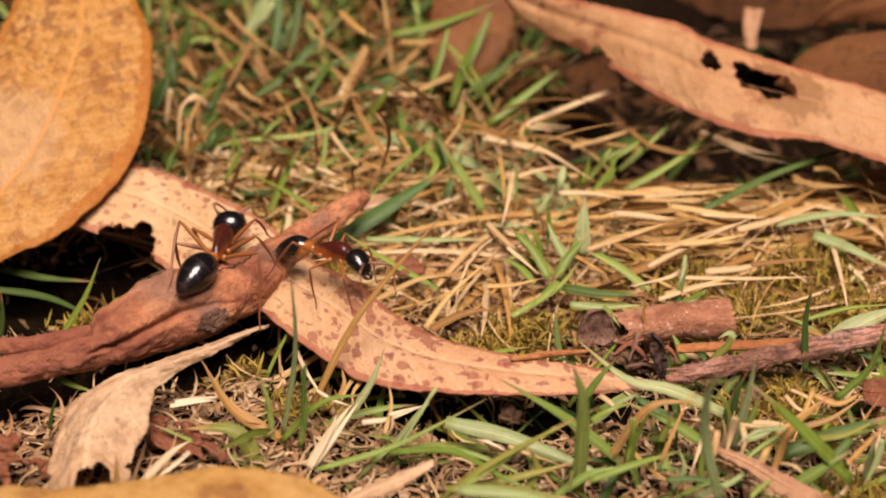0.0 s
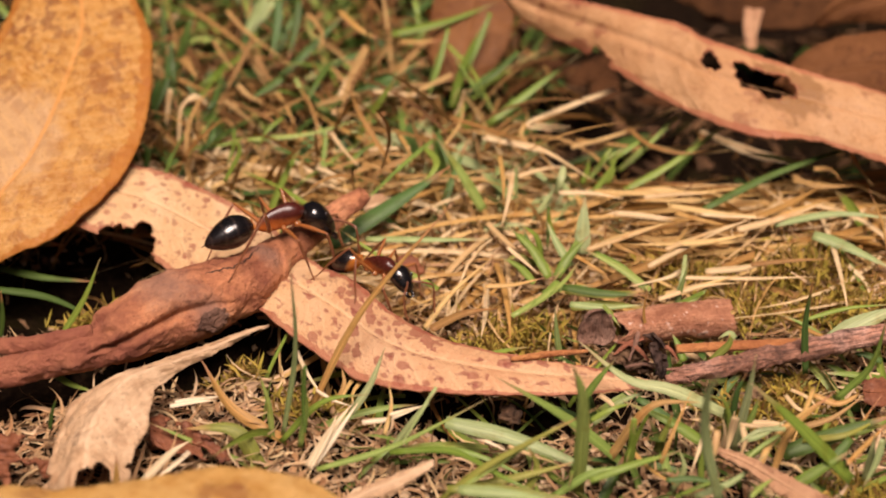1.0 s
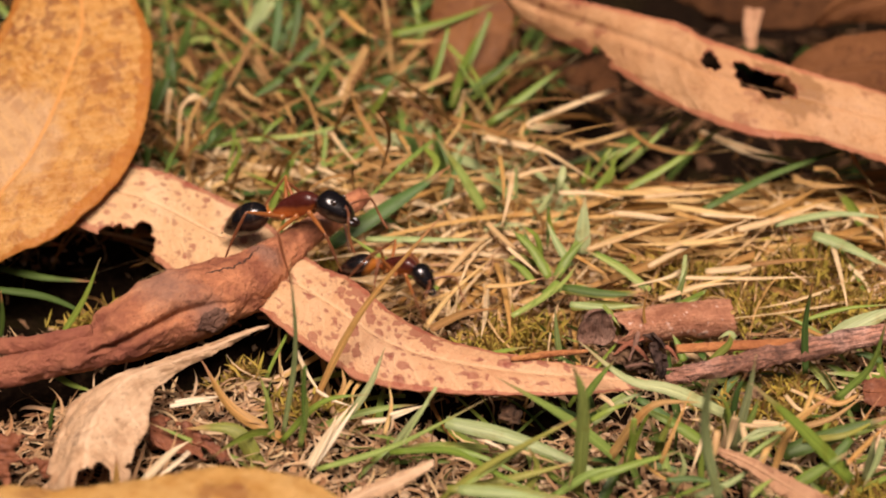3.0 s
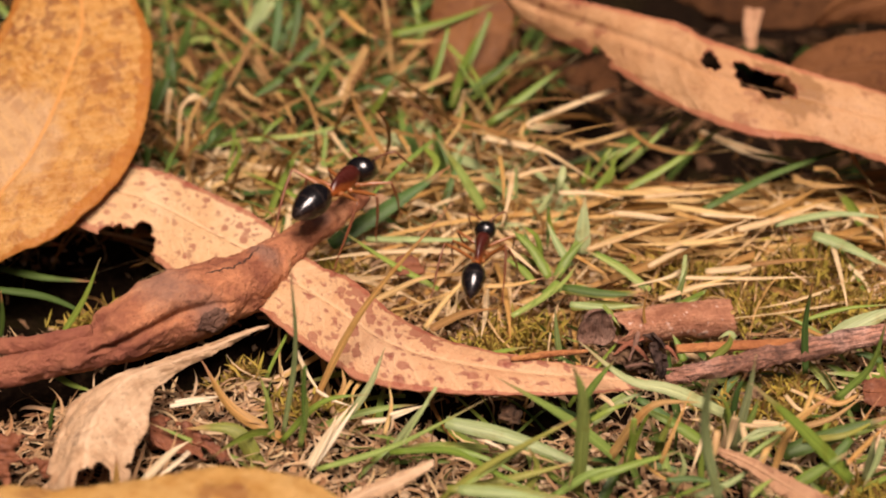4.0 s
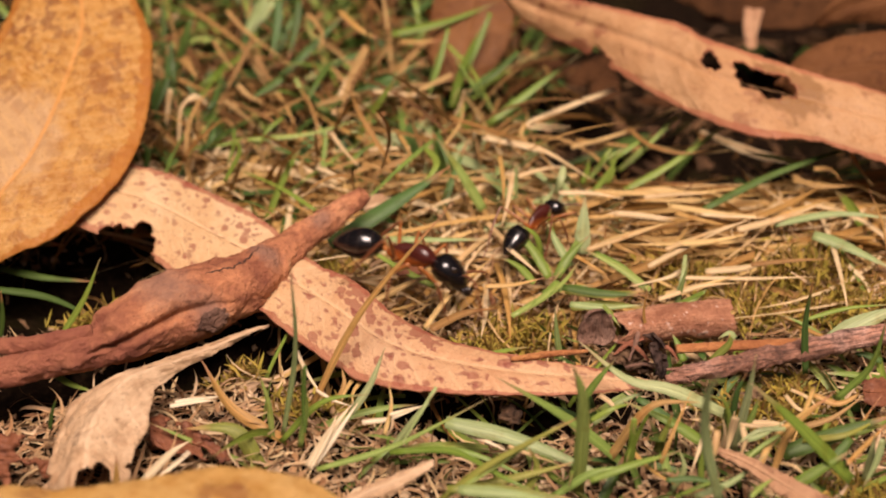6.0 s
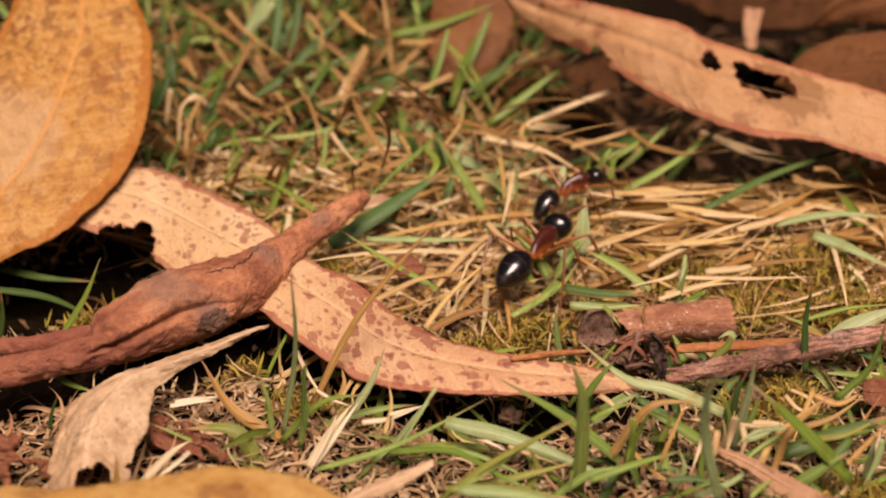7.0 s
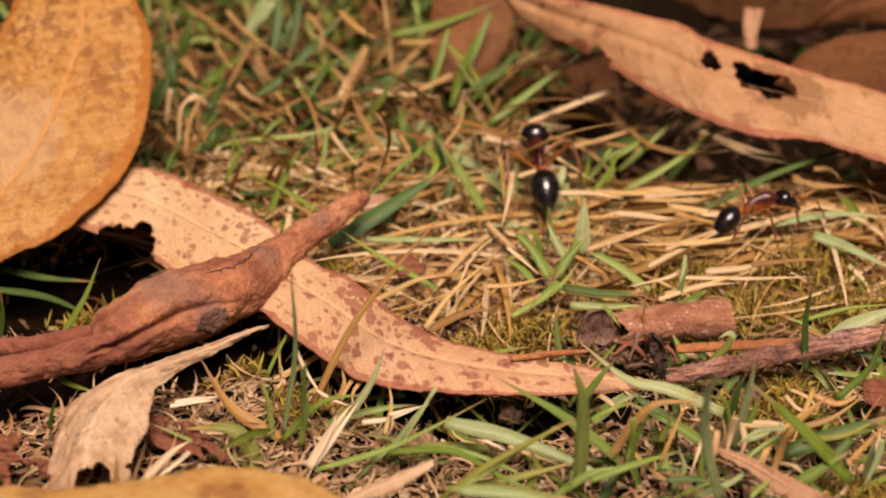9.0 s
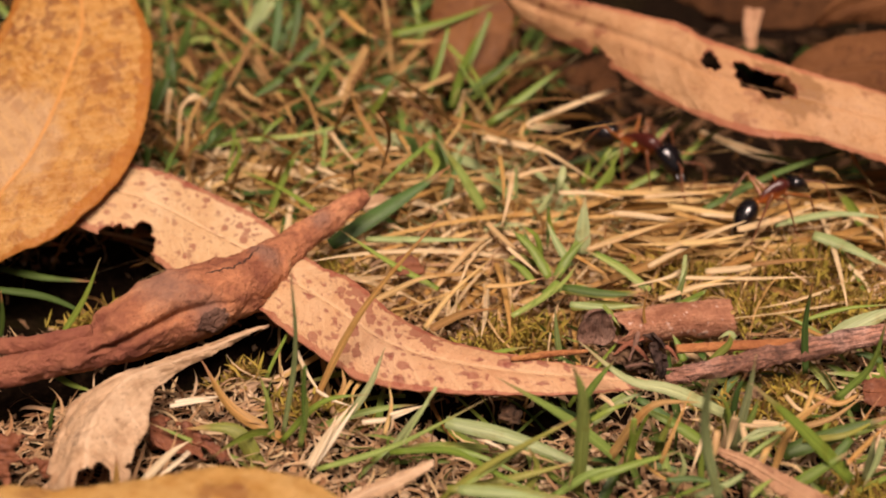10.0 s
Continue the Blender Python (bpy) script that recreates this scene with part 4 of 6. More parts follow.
g(1.2, (-14.8, -30.8, -1.0), (-10.9, -30.2, 3.1), (-6.6, -30.1, 4.0))
pl(1.4, (-8.4, -29.2, 1.0), (-6.6, -28.3, 3.7), (-5.2, -27.2, 7.2))
wh(1.5, (-11.9, -35.3, 0.0), (-9.9, -32.6, 1.9), (-8.2, -30.7, 3.3), fold=0.5)
wh(1.1, (-11.4, -35.1, 0.0), (-9.3, -32.9, 2.0), (-7.6, -30.9, 3.7), fold=0.5)
wh(0.8, (-11.7, -35.6, 0.0), (-10.2, -33.8, 2.0), (-9.3, -32.2, 3.8), fold=0.3)
wh(0.8, (-14.4, -18.5, 0.0), (-13.2, -21.0, -0.9), (-10.8, -24.6, -2.0))
g(1.1, (-11.1, -35.7, 0.0), (-4.2, -34.7, 1.9), (3.9, -32.7, 5.6))
pl(1.0, (-5.3, -33.3, -1.0), (-2.6, -32.8, 3.3), (-0.4, -32.4, 6.5))
g(1.2, (-4.7, -35.0, 1.5), (2.3, -35.1, 1.4), (9.9, -37.9, -0.7))
pl(2.8, (0.2, -31.7, 2.0), (7.4, -32.9, 0.6), (17.7, -36.7, -2.0), fold=0.5)
g(1.9, (16.5, -34.2, -1.0), (10.7, -33.5, 4.1), (4.6, -33.2, 8.4))
g(2.3, (11.8, -37.4, -1.0), (11.6, -37.9, 9.0), (10.4, -38.7, 14.3))
g(1.3, (12.7, -28.8, 2.0), (14.1, -28.5, 4.4), (15.5, -28.2, 6.4))
ol(1.3, (-0.2, -40.6, 1.0), (4.6, -39.1, 4.2), (13.4, -37.1, 8.5))
ol(1.6, (0.3, -41.4, 3.0), (5.5, -41.5, 3.0), (12.0, -42.4, 2.5))
ol(1.4, (2.7, -38.8, 1.0), (7.1, -38.3, 1.7), (11.5, -37.5, 2.6))
pl(2.3, (25.7, -30.0, 1.5), (20.8, -28.9, 3.4), (16.7, -28.4, 4.3), (12.2, -26.6, 7.4))
pl(1.8, (23.0, -42.6, 2.0), (20.8, -43.3, 10.0), (20.3, -44.1, 15.0), (20.9, -44.7, 17.7))
pl(1.6, (25.9, -33.3, 0.0), (26.4, -33.5, 6.0), (26.5, -34.0, 11.5))
dk(1.2, (26.0, -31.0, 0.0), (26.1, -31.1, 4.7), (26.7, -31.2, 7.3))
g(2.4, (35.1, -38.2, 1.0), (30.5, -37.0, 5.7), (25.8, -36.0, 10.0))
g(1.0, (25.3, -32.2, 0.0), (25.1, -32.2, 3.7), (25.5, -32.4, 6.2))
st(1.5, (14.8, -34.2, 0.0), (18.2, -32.8, 4.7), (22.6, -32.7, 5.2))
g(1.4, (13.0, -38.0, 1.0), (16.9, -37.1, 2.0), (20.6, -36.4, 2.8))
g(1.3, (36.9, -26.0, 0.0), (39.5, -26.0, 3.9), (40.0, -26.3, 9.9))
dk(1.4, (34.9, -22.1, 0.0), (34.1, -22.0, 5.5), (34.0, -22.3, 11.3))
pl(4.0, (37.6, -19.7, 2.0), (41.1, -18.3, 3.3), (45.1, -16.9, 4.4))
g(0.9, (36.5, -14.6, 1.0), (40.9, -13.5, 1.6), (46.1, -13.0, 1.8))
dk(3.0, (29.9, -34.9, 1.0), (34.7, -33.7, 2.3), (40.3, -32.5, 3.7))
pl(1.6, (36.8, -37.0, 0.0), (36.8, -37.1, 2.5), (36.7, -37.2, 5.7))
g(2.0, (29.8, -39.0, 1.0), (32.2, -38.3, 2.3), (34.8, -37.5, 3.8))
am(1.3, (28.8, -36.4, 0.0), (30.2, -35.2, 4.1), (33.8, -34.3, 7.9))
am(1.0, (33.7, -33.3, 0.0), (36.1, -33.0, 1.0), (38.8, -31.7, 5.2))
g(1.2, (25.8, -34.8, 0.0), (28.6, -34.6, 1.8), (30.5, -34.5, 3.0))
g(1.1, (22.4, -37.7, 0.0), (22.2, -37.5, 2.4), (22.4, -37.3, 4.7))
pl(1.2, (21.7, -39.1, 0.0), (25.0, -38.5, 1.3), (27.9, -37.4, 3.6))
g(2.0, (23.4, -33.7, 1.0), (20.4, -32.4, 2.5), (16.0, -31.0, 4.0))
pl(1.2, (13.8, -29.5, 0.0), (16.3, -28.8, 2.0), (18.9, -28.4, 3.1))
g(1.6, (16.2, -35.6, 0.0), (16.4, -35.6, 2.7), (16.4, -35.7, 5.3))
ol(1.2, (19.0, -33.3, 0.0), (19.9, -32.7, 2.1), (20.4, -32.2, 3.6))
dk(1.4, (42.8, -20.2, 0.0), (41.2, -19.8, 0.5), (39.8, -19.7, 0.6))
ol(2.0, (33.2, -33.3, 0.0), (36.2, -32.3, 1.8), (40.7, -32.2, 2.0))
g(1.4, (23.2, -21.4, 1.0), (22.7, -20.2, 2.1), (22.2, -19.4, 2.8))
ol(1.4, (25.8, -21.4, 1.0), (27.5, -20.8, 2.6), (27.5, -20.4, 3.6))
pl(1.2, (28.8, -17.8, 1.0), (28.2, -17.6, 1.5), (27.1, -17.8, 1.0))
wh(1.8, (25.7, -32.8, -0.5), (25.7, -32.5, 1.6), (25.9, -32.2, 3.8))
wh(1.4, (25.1, -32.9, -0.5), (25.3, -32.7, 1.4), (24.8, -32.4, 3.2))
g(1.3, (26.0, -32.7, 0.0), (27.4, -32.3, 3.1), (27.9, -32.1, 5.4))
g(1.0, (25.8, -32.6, 0.0), (25.2, -32.6, 4.0), (23.9, -32.8, 6.7))
pl(1.3, (26.4, -31.8, 0.0), (28.7, -31.6, 0.4), (31.2, -30.8, 1.7))
st(1.1, (31.8, -30.3, 0.0), (35.5, -29.6, 0.7), (38.7, -28.1, 2.2))
am(1.2, (34.8, -26.0, 0.5), (37.3, -26.7, 0.1), (40.8, -24.7, 1.3))
g(1.6, (40.4, -30.0, 1.0), (36.8, -31.1, -0.1), (31.6, -32.0, -1.1))
pl(1.1, (19.8, -38.4, 0.0), (20.7, -37.9, 2.1), (20.1, -37.3, 4.1))
g(1.4, (9.5, -39.1, 0.0), (12.9, -38.2, 1.9), (16.3, -37.9, 2.4))
ol(1.3, (7.1, -38.6, 0.0), (8.1, -37.6, 1.9), (7.3, -36.7, 3.6))
# by the stick and the round leaf
g(1.3, (-38.7, -14.8, -1.0), (-36.0, -13.7, 2.9), (-34.0, -12.8, 7.3))
dk(1.5, (-47.2, -7.8, -0.0), (-41.1, -8.9, -0.4), (-35.1, -12.0, -1.3))
g(1.2, (-38.4, -21.5, 0.0), (-35.7, -22.8, -0.8), (-33.4, -23.4, -1.2))
dk(1.3, (-44.8, -15.1, -1.0), (-44.1, -14.9, 1.7), (-43.8, -14.8, 4.7))
dk(1.6, (-48.3, -2.4, -1.0), (-43.1, -3.5, -1.5), (-37.6, -3.9, -1.7))
dk(1.4, (-36.3, 18.1, -1.0), (-35.7, 18.9, 1.7), (-37.1, 19.3, 3.0))
# behind the stick
am(1.35, (-12.4, -26.0, -1.0), (-7.5, -23.6, 8.4), (0.9, -21.9, 19.2), fold=0.4)
g(1.3, (-0.5, -7.8, -0.0), (-5.7, -4.8, 1.4), (-11.4, -0.8, 3.2))
dk(3.7, (-12.4, 0.6, 0.0), (-5.3, 5.4, 2.5), (0.8, 10.1, 4.7))
dk(3.0, (-2.7, 20.2, 0.0), (-3.7, 21.0, 2.5), (-4.7, 21.8, 5.0))
dk(3.4, (0.5, 15.2, 0.0), (-0.4, 16.1, 3.2), (-1.3, 16.8, 5.7))
g(2.4, (4.6, 8.2, 0.0), (2.2, 9.9, 3.6), (-0.6, 11.6, 7.5))
pl(1.4, (-8.5, 1.2, 0.5), (-1.5, 1.0, 0.5), (5.5, 1.2, 0.5))
g(1.1, (-26.0, 14.7, 0.0), (-24.0, 15.7, 3.6), (-25.0, 16.1, 5.3))
g(1.0, (-31.4, 20.0, 1.5), (-26.5, 20.8, 1.7), (-23.8, 22.7, 2.1))
g(1.0, (-14.6, 7.4, 0.5), (-19.3, 11.2, 1.4), (-24.8, 14.3, 2.2))
g(1.2, (-23.9, 21.4, 2.0), (-16.2, 22.2, 2.4), (-8.5, 25.0, 3.7))
pl(2.6, (1.0, 19.7, 0.6), (4.5, 17.9, 0.0), (7.8, 14.8, -1.1))
pl(2.2, (6.8, 17.2, 0.6), (6.7, 14.3, -0.4), (6.4, 11.7, -1.4))
g(2.0, (11.2, -6.4, 0.5), (9.4, -3.6, 2.4), (6.9, -1.4, 3.9))
pl(3.2, (15.1, -1.8, 0.5), (15.2, -0.1, 3.1), (15.5, 1.6, 5.8))
g(1.3, (7.0, -13.2, 0.4), (10.3, -10.7, 0.9), (12.7, -8.2, 1.3), (14.8, -4.6, 2.0))
ol(2.0, (12.7, -9.2, 0.8), (17.4, -9.7, 0.6), (21.2, -9.2, 0.8))
g(1.7, (21.5, -9.2, 0.8), (18.2, -6.6, 2.1), (14.7, -4.5, 3.0))
ol(1.8, (13.1, -12.0, 0.6), (17.2, -11.6, 0.7), (21.2, -12.2, 0.6))
g(1.3, (10.6, -3.2, 0.0), (10.0, -2.8, 3.3), (7.9, -2.6, 5.0))
g(1.2, (12.6, 0.1, 0.0), (11.6, 0.6, 3.0), (11.7, 0.8, 4.7))
pl(1.4, (13.3, 11.7, 0.0), (13.6, 12.1, 1.7), (13.7, 12.4, 3.0))
g(2.1, (6.1, 29.7, 0.0), (11.4, 32.9, 2.9), (18.2, 37.0, 6.5))
g(2.2, (1.2, 33.8, 0.0), (2.6, 35.9, 4.7), (5.7, 38.6, 10.9))
g(1.3, (6.5, 33.3, 0.0), (3.5, 34.9, 3.5), (1.0, 36.4, 6.9))
g(2.2, (-6.8, 43.6, 6.0), (0.5, 45.9, 6.8), (7.8, 49.8, 8.2))
dk(2.4, (-22.0, 42.9, 0.0), (-17.4, 47.2, 3.2), (-12.8, 52.0, 6.5))
dk(1.8, (2.3, 36.6, 0.0), (6.6, 39.4, 2.3), (11.4, 42.2, 4.5))
g(1.5, (-2.6, 53.5, 0.0), (-3.7, 55.9, 3.3), (-4.4, 58.2, 6.7))
pl(1.6, (-18.7, 42.2, 0.0), (-14.2, 44.9, 1.4), (-9.5, 47.3, 2.7))
g(1.4, (-1.8, 39.1, 0.0), (-0.7, 40.8, 3.3), (0.5, 42.9, 7.3))
g(1.5, (21.2, 17.4, 0.0), (25.0, 19.6, 2.4), (28.7, 22.1, 5.1))
g(1.7, (21.4, 12.6, 0.0), (27.2, 15.3, 2.1), (36.3, 20.9, 6.3))
g(1.3, (17.6, 15.5, 0.0), (19.3, 16.5, 1.8), (22.1, 17.4, 3.4))
g(1.4, (16.5, 14.2, 0.0), (17.1, 14.6, 1.7), (17.2, 15.0, 3.2))
g(1.2, (19.5, 14.3, 0.0), (20.2, 15.1, 1.5), (19.7, 16.1, 3.4))
dk(1.7, (29.6, 6.6, 1.0), (39.1, 11.7, 3.0), (54.2, 17.9, 5.1))
pl(1.6, (36.8, 2.6, 1.5), (44.0, 4.2, 1.9), (50.8, 3.5, 1.7))
pl(2.6, (40.7, 0.8, 1.2), (44.2, -1.0, 0.7), (49.0, -4.2, -0.2))
am(0.6, (48.7, -1.0, 0.0), (47.4, -0.4, 4.0), (45.6, -0.1, 7.5))
pl(1.2, (11.6, -18.9, -1.0), (11.1, -18.7, 2.2), (10.8, -18.6, 5.5))
pl(1.1, (23.9, -11.4, 0.0), (24.3, -11.2, 2.5), (24.9, -11.0, 6.0))
ol(1.5, (17.6, -16.4, 0.5), (16.9, -16.3, 2.5), (16.1, -16.2, 3.8))
am(0.7, (20.4, -17.8, 1.0), (19.6, -17.7, 3.7), (19.7, -17.7, 7.3))
g(1.1, (24.5, -11.1, 0.0), (26.3, -10.4, 0.9), (27.5, -9.7, 1.6))
# fresh tuft in the middle of the straw
g(2.0, (12.0, -6.2, 0.4), (13.6, -4.1, 1.9), (15.9, -2.1, 3.3))
g(1.6, (9.6, -7.3, 0.4), (8.0, -5.4, 1.3), (6.1, -4.4, 1.8))
pl(1.8, (13.7, -4.1, 0.4), (12.2, -2.3, 2.3), (11.2, -0.6, 4.0))
g(1.6, (12.3, -7.4, 0.6), (10.1, -9.7, -0.1), (7.5, -11.6, -0.7))
g(1.6, (11.1, -4.9, 0.4), (9.4, -3.2, 2.2), (8.6, -1.6, 3.9))
ol(1.2, (10.1, -3.8, 0.4), (8.0, -3.0, 1.0), (6.1, -3.8, 0.4))
g(1.4, (17.6, 11.5, 0.5), (19.2, 12.4, 2.3), (20.8, 13.7, 5.1))
pl(1.4, (10.6, 16.8, 0.5), (12.2, 15.4, -0.2), (13.8, 13.6, -1.2))
g(1.5, (10.4, -9.3, 0.5), (12.7, -8.7, 0.8), (15.7, -8.4, 0.9))
# back left
dk(1.8, (-35.7, 34.1, 0.0), (-35.9, 36.0, 4.0), (-35.9, 37.5, 7.5))
dk(1.8, (-36.5, 42.5, 0.0), (-35.2, 44.4, 3.3), (-33.6, 46.3, 6.8))
dk(2.0, (-36.8, 30.1, 0.0), (-36.8, 31.6, 3.3), (-35.7, 32.6, 5.8))
dk(1.8, (-29.7, 28.6, 0.0), (-28.7, 30.2, 4.0), (-27.3, 31.4, 7.1))
pl(2.4, (-26.9, 48.5, 4.0), (-24.7, 51.1, 5.8), (-22.5, 54.2, 7.9))
dk(2.4, (-23.8, 49.7, 0.0), (-21.9, 52.8, 3.0), (-19.6, 56.2, 6.2))
dk(2.0, (-13.8, 37.4, 0.0), (-7.1, 38.9, 1.8), (-1.8, 40.8, 4.1))
g(1.6, (-9.4, 39.1, 0.0), (-6.4, 38.6, -0.6), (-3.3, 39.6, 0.6))
ol(1.6, (-16.2, 49.7, 0.0), (-18.7, 52.1, 2.4), (-19.5, 54.6, 4.7))
g(1.5, (-43.5, 57.5, 0.0), (-42.9, 59.5, 2.7), (-43.5, 61.5, 5.3))
dk(1.6, (-39.9, 51.6, 0.0), (-39.6, 53.9, 3.3), (-40.1, 56.1, 6.7))
dk(1.4, (-28.9, 49.7, 0.0), (-27.3, 51.5, 2.7), (-26.5, 53.7, 6.0))
g(1.2, (-14.6, 17.7, 0.0), (-14.3, 20.5, 3.1), (-15.4, 21.5, 4.1))
g(1.4, (-11.7, 17.7, 0.0), (-9.9, 19.1, 1.6), (-6.4, 20.5, 3.1))
pl(1.6, (-11.8, 27.8, 0.0), (-8.9, 26.7, -1.0), (-4.6, 26.7, -1.0))
g(1.3, (-14.0, 19.1, 0.0), (-8.5, 18.5, -0.4), (-5.8, 17.9, -0.9))
# dry stems that can be told apart
st(1.3, (-37.2, 30.0, 0.0), (-31.2, 22.0, -1.6), (-24.4, 12.0, -2.0))
wh(1.0, (-32.8, 23.1, 0.0), (-32.4, 25.8, 4.3), (-29.9, 26.4, 5.3))
st(1.2, (16.5, -1.2, 1.0), (20.3, 0.8, 1.3), (25.1, 2.9, 1.7))
wh(1.2, (21.9, -5.0, 1.0), (28.7, -0.3, 1.8), (34.5, 2.8, 2.3))
st(1.3, (34.1, 3.0, 1.0), (39.3, 5.5, 1.4), (43.9, 7.7, 1.7))
wh(1.1, (18.6, 5.8, 1.2), (22.6, 4.9, 1.1), (25.8, 4.0, 1.1))
wh(1.4, (27.8, -6.0, 1.0), (32.2, -5.4, 1.1), (35.4, -3.9, 1.2))
wh(0.9, (24.7, -7.1, 1.0), (31.8, -7.3, 1.0), (39.4, -6.9, 1.0))
st(1.0, (23.0, -10.2, 1.0), (26.8, -8.7, 1.1), (30.6, -7.2, 1.2))
wh(1.3, (32.5, 22.9, 2.0), (37.5, 19.6, 1.6), (43.5, 17.1, 1.3))
st(1.0, (25.4, 21.8, 1.0), (30.1, 20.2, 0.8), (36.6, 21.1, 0.9))
st(1.1, (8.3, 26.9, 0.0), (15.7, 31.4, 1.4), (22.2, 34.5, 2.2))
wh(1.1, (9.0, 27.8, 1.0), (12.6, 27.3, 0.9), (16.1, 26.8, 0.9))
st(1.6, (-1.2, -16.3, 1.0), (2.1, -13.9, 1.2), (5.5, -13.0, 1.3))
st(1.1, (-1.8, -14.6, -0.0), (0.9, -11.1, 1.8), (5.2, -7.2, 3.7))
st(1.1, (-7.1, -11.4, 1.0), (-2.6, -8.4, 1.6), (0.9, -7.7, 1.7))
wh(1.2, (-14.4, 30.0, 0.0), (-12.8, 34.8, 2.9), (-10.3, 40.4, 6.1))
st(1.2, (-24.8, 38.2, 0.0), (-20.0, 31.6, -2.0), (-16.9, 23.3, -2.0))
st(1.1, (4.5, 17.7, 0.0), (5.8, 14.8, -1.5), (7.5, 5.6, -2.0))
wh(1.2, (4.9, 3.8, 1.0), (7.2, 0.8, 0.2), (10.5, -2.3, -0.7))
wh(0.9, (-7.9, 5.4, 0.0), (-6.0, 5.0, -0.1), (-2.5, 3.7, -0.7))
st(1.0, (-6.3, 38.8, 1.0), (-1.1, 38.8, 1.0), (2.4, 40.5, 1.7))
st(1.4, (15.4, -5.3, 1.0), (16.5, -5.8, 1.0), (17.6, -7.7, 0.8))
st(1.2, (17.5, 10.6, 1.0), (27.2, 10.1, 1.0), (36.7, 11.8, 1.1))
st(1.3, (25.6, 7.5, 1.0), (34.8, 5.2, 0.9), (46.0, 6.7, 0.9))
st(1.2, (41.0, 13.2, 1.0), (46.0, 12.1, 0.9), (54.2, 13.0, 1.0))
wh(1.0, (32.7, 27.5, 0.0), (38.6, 23.5, -1.3), (44.6, 21.9, -1.8))
st(1.0, (15.9, 23.1, 0.0), (23.1, 25.4, 1.1), (32.9, 30.8, 3.5))
st(0.9, (8.3, 27.1, 0.0), (15.6, 30.4, 1.5), (20.1, 32.8, 2.5))
st(0.8, (16.7, 25.1, 0.0), (25.8, 23.6, -0.3), (35.7, 24.3, -0.2))
wh(0.9, (34.9, -18.0, 1.0), (38.7, -18.2, 1.0), (42.4, -18.0, 1.0))
st(1.0, (34.5, -14.2, 1.0), (36.9, -16.6, 0.8), (39.4, -17.8, 0.7))
wh(1.0, (43.7, -3.2, 0.0), (45.1, -5.5, -0.7), (45.3, -8.4, -1.6))
wh(1.4, (-26.4, -37.9, 0.0), (-23.8, -36.1, 2.1), (-22.1, -35.3, 3.0), fold=0.4)
wh(0.9, (-25.0, -27.0, 0.5), (-22.4, -26.5, 0.5), (-20.6, -26.2, 0.6))
st(0.8, (-5.3, -31.0, 0.0), (-4.7, -29.7, 2.2), (-4.9, -28.6, 4.1))
st(1.0, (-9.8, -25.9, 0.0), (-9.3, -24.9, 1.0), (-9.6, -23.7, 2.1))
wh(0.9, (-7.4, -29.9, 0.5), (-4.9, -29.5, 0.6), (-2.0, -28.1, 0.9))
am(1.2, (-27.4, -41.3, 2.0), (-27.1, -41.1, 4.1), (-26.9, -41.0, 6.3))
wh(1.2, (23.3, -17.9, 0.0), (25.3, -19.7, -0.4), (25.7, -20.4, -0.5))
wh(1.0, (27.7, -30.0, 0.5), (30.2, -30.0, 0.5), (31.7, -30.4, 0.4))
dk(0.8, (-35.9, -30.3, 0.0), (-35.4, -30.2, 2.0), (-34.6, -30.3, 4.0))
st(0.7, (0.1, 21.5, 1.0), (2.2, 24.4, 3.0), (2.5, 27.4, 5.0))

# dry stems standing and lying at the back
wh(1.1, (-39.0, 40.6, 3.0), (-37.7, 39.4, 3.0), (-36.4, 37.9, 3.0))
wh(1.2, (-34.8, 36.3, 3.0), (-32.5, 34.3, 3.0), (-29.9, 32.1, 3.0))
wh(2.5, (-35.3, 42.8, 3.0), (-33.9, 40.1, 3.0), (-32.6, 38.2, 2.0))
wh(1.5, (-34.3, 29.3, 5.0), (-34.7, 28.2, 3.0), (-34.9, 26.7, 1.0))
wh(1.2, (-29.7, 28.6, 3.0), (-31.0, 27.4, 5.0), (-32.3, 26.3, 4.0), (-33.2, 26.7, 1.0))
st(1.3, (-36.5, 54.0, 6.0), (-30.7, 46.2, 6.0), (-25.8, 40.4, 5.0), (-22.3, 35.5, 3.0))
st(1.3, (-25.1, 39.6, 7.0), (-26.7, 34.2, 5.0), (-29.0, 27.9, 2.0))
st(1.0, (-31.0, 44.0, 5.0), (-29.1, 40.3, 4.0), (-26.8, 37.2, 3.0))
wh(1.9, (-24.8, 39.4, 5.0), (-23.8, 37.3, 4.0), (-22.4, 35.0, 3.0))
wh(1.2, (-27.8, 30.1, 3.0), (-25.4, 26.7, 3.0), (-23.1, 24.8, 2.0))
st(1.2, (-21.5, 32.5, 3.0), (-19.8, 28.2, 3.0), (-18.3, 24.8, 2.0))
st(1.1, (-22.2, 25.6, 3.0), (-19.6, 28.6, 3.0), (-16.2, 33.0, 3.0))
st(1.3, (-10.1, 50.9, 8.0), (-7.9, 45.5, 7.0), (-6.9, 41.3, 6.0))
am(1.3, (-7.2, 44.4, 5.0), (-4.1, 43.3, 5.0), (0.1, 44.0, 5.0))
wh(2.3, (-10.0, 39.8, 6.0), (-11.9, 34.3, 4.0), (-13.1, 27.1, 2.0))
st(1.4, (-6.9, 40.7, 6.0), (-9.9, 36.8, 4.0), (-12.8, 32.2, 3.0))
wh(1.2, (-4.6, 38.5, 4.0), (-5.6, 36.0, 4.0), (-6.8, 34.7, 3.0))
st(1.2, (1.2, 35.6, 4.0), (-2.5, 31.5, 4.0), (-6.6, 29.3, 3.0))
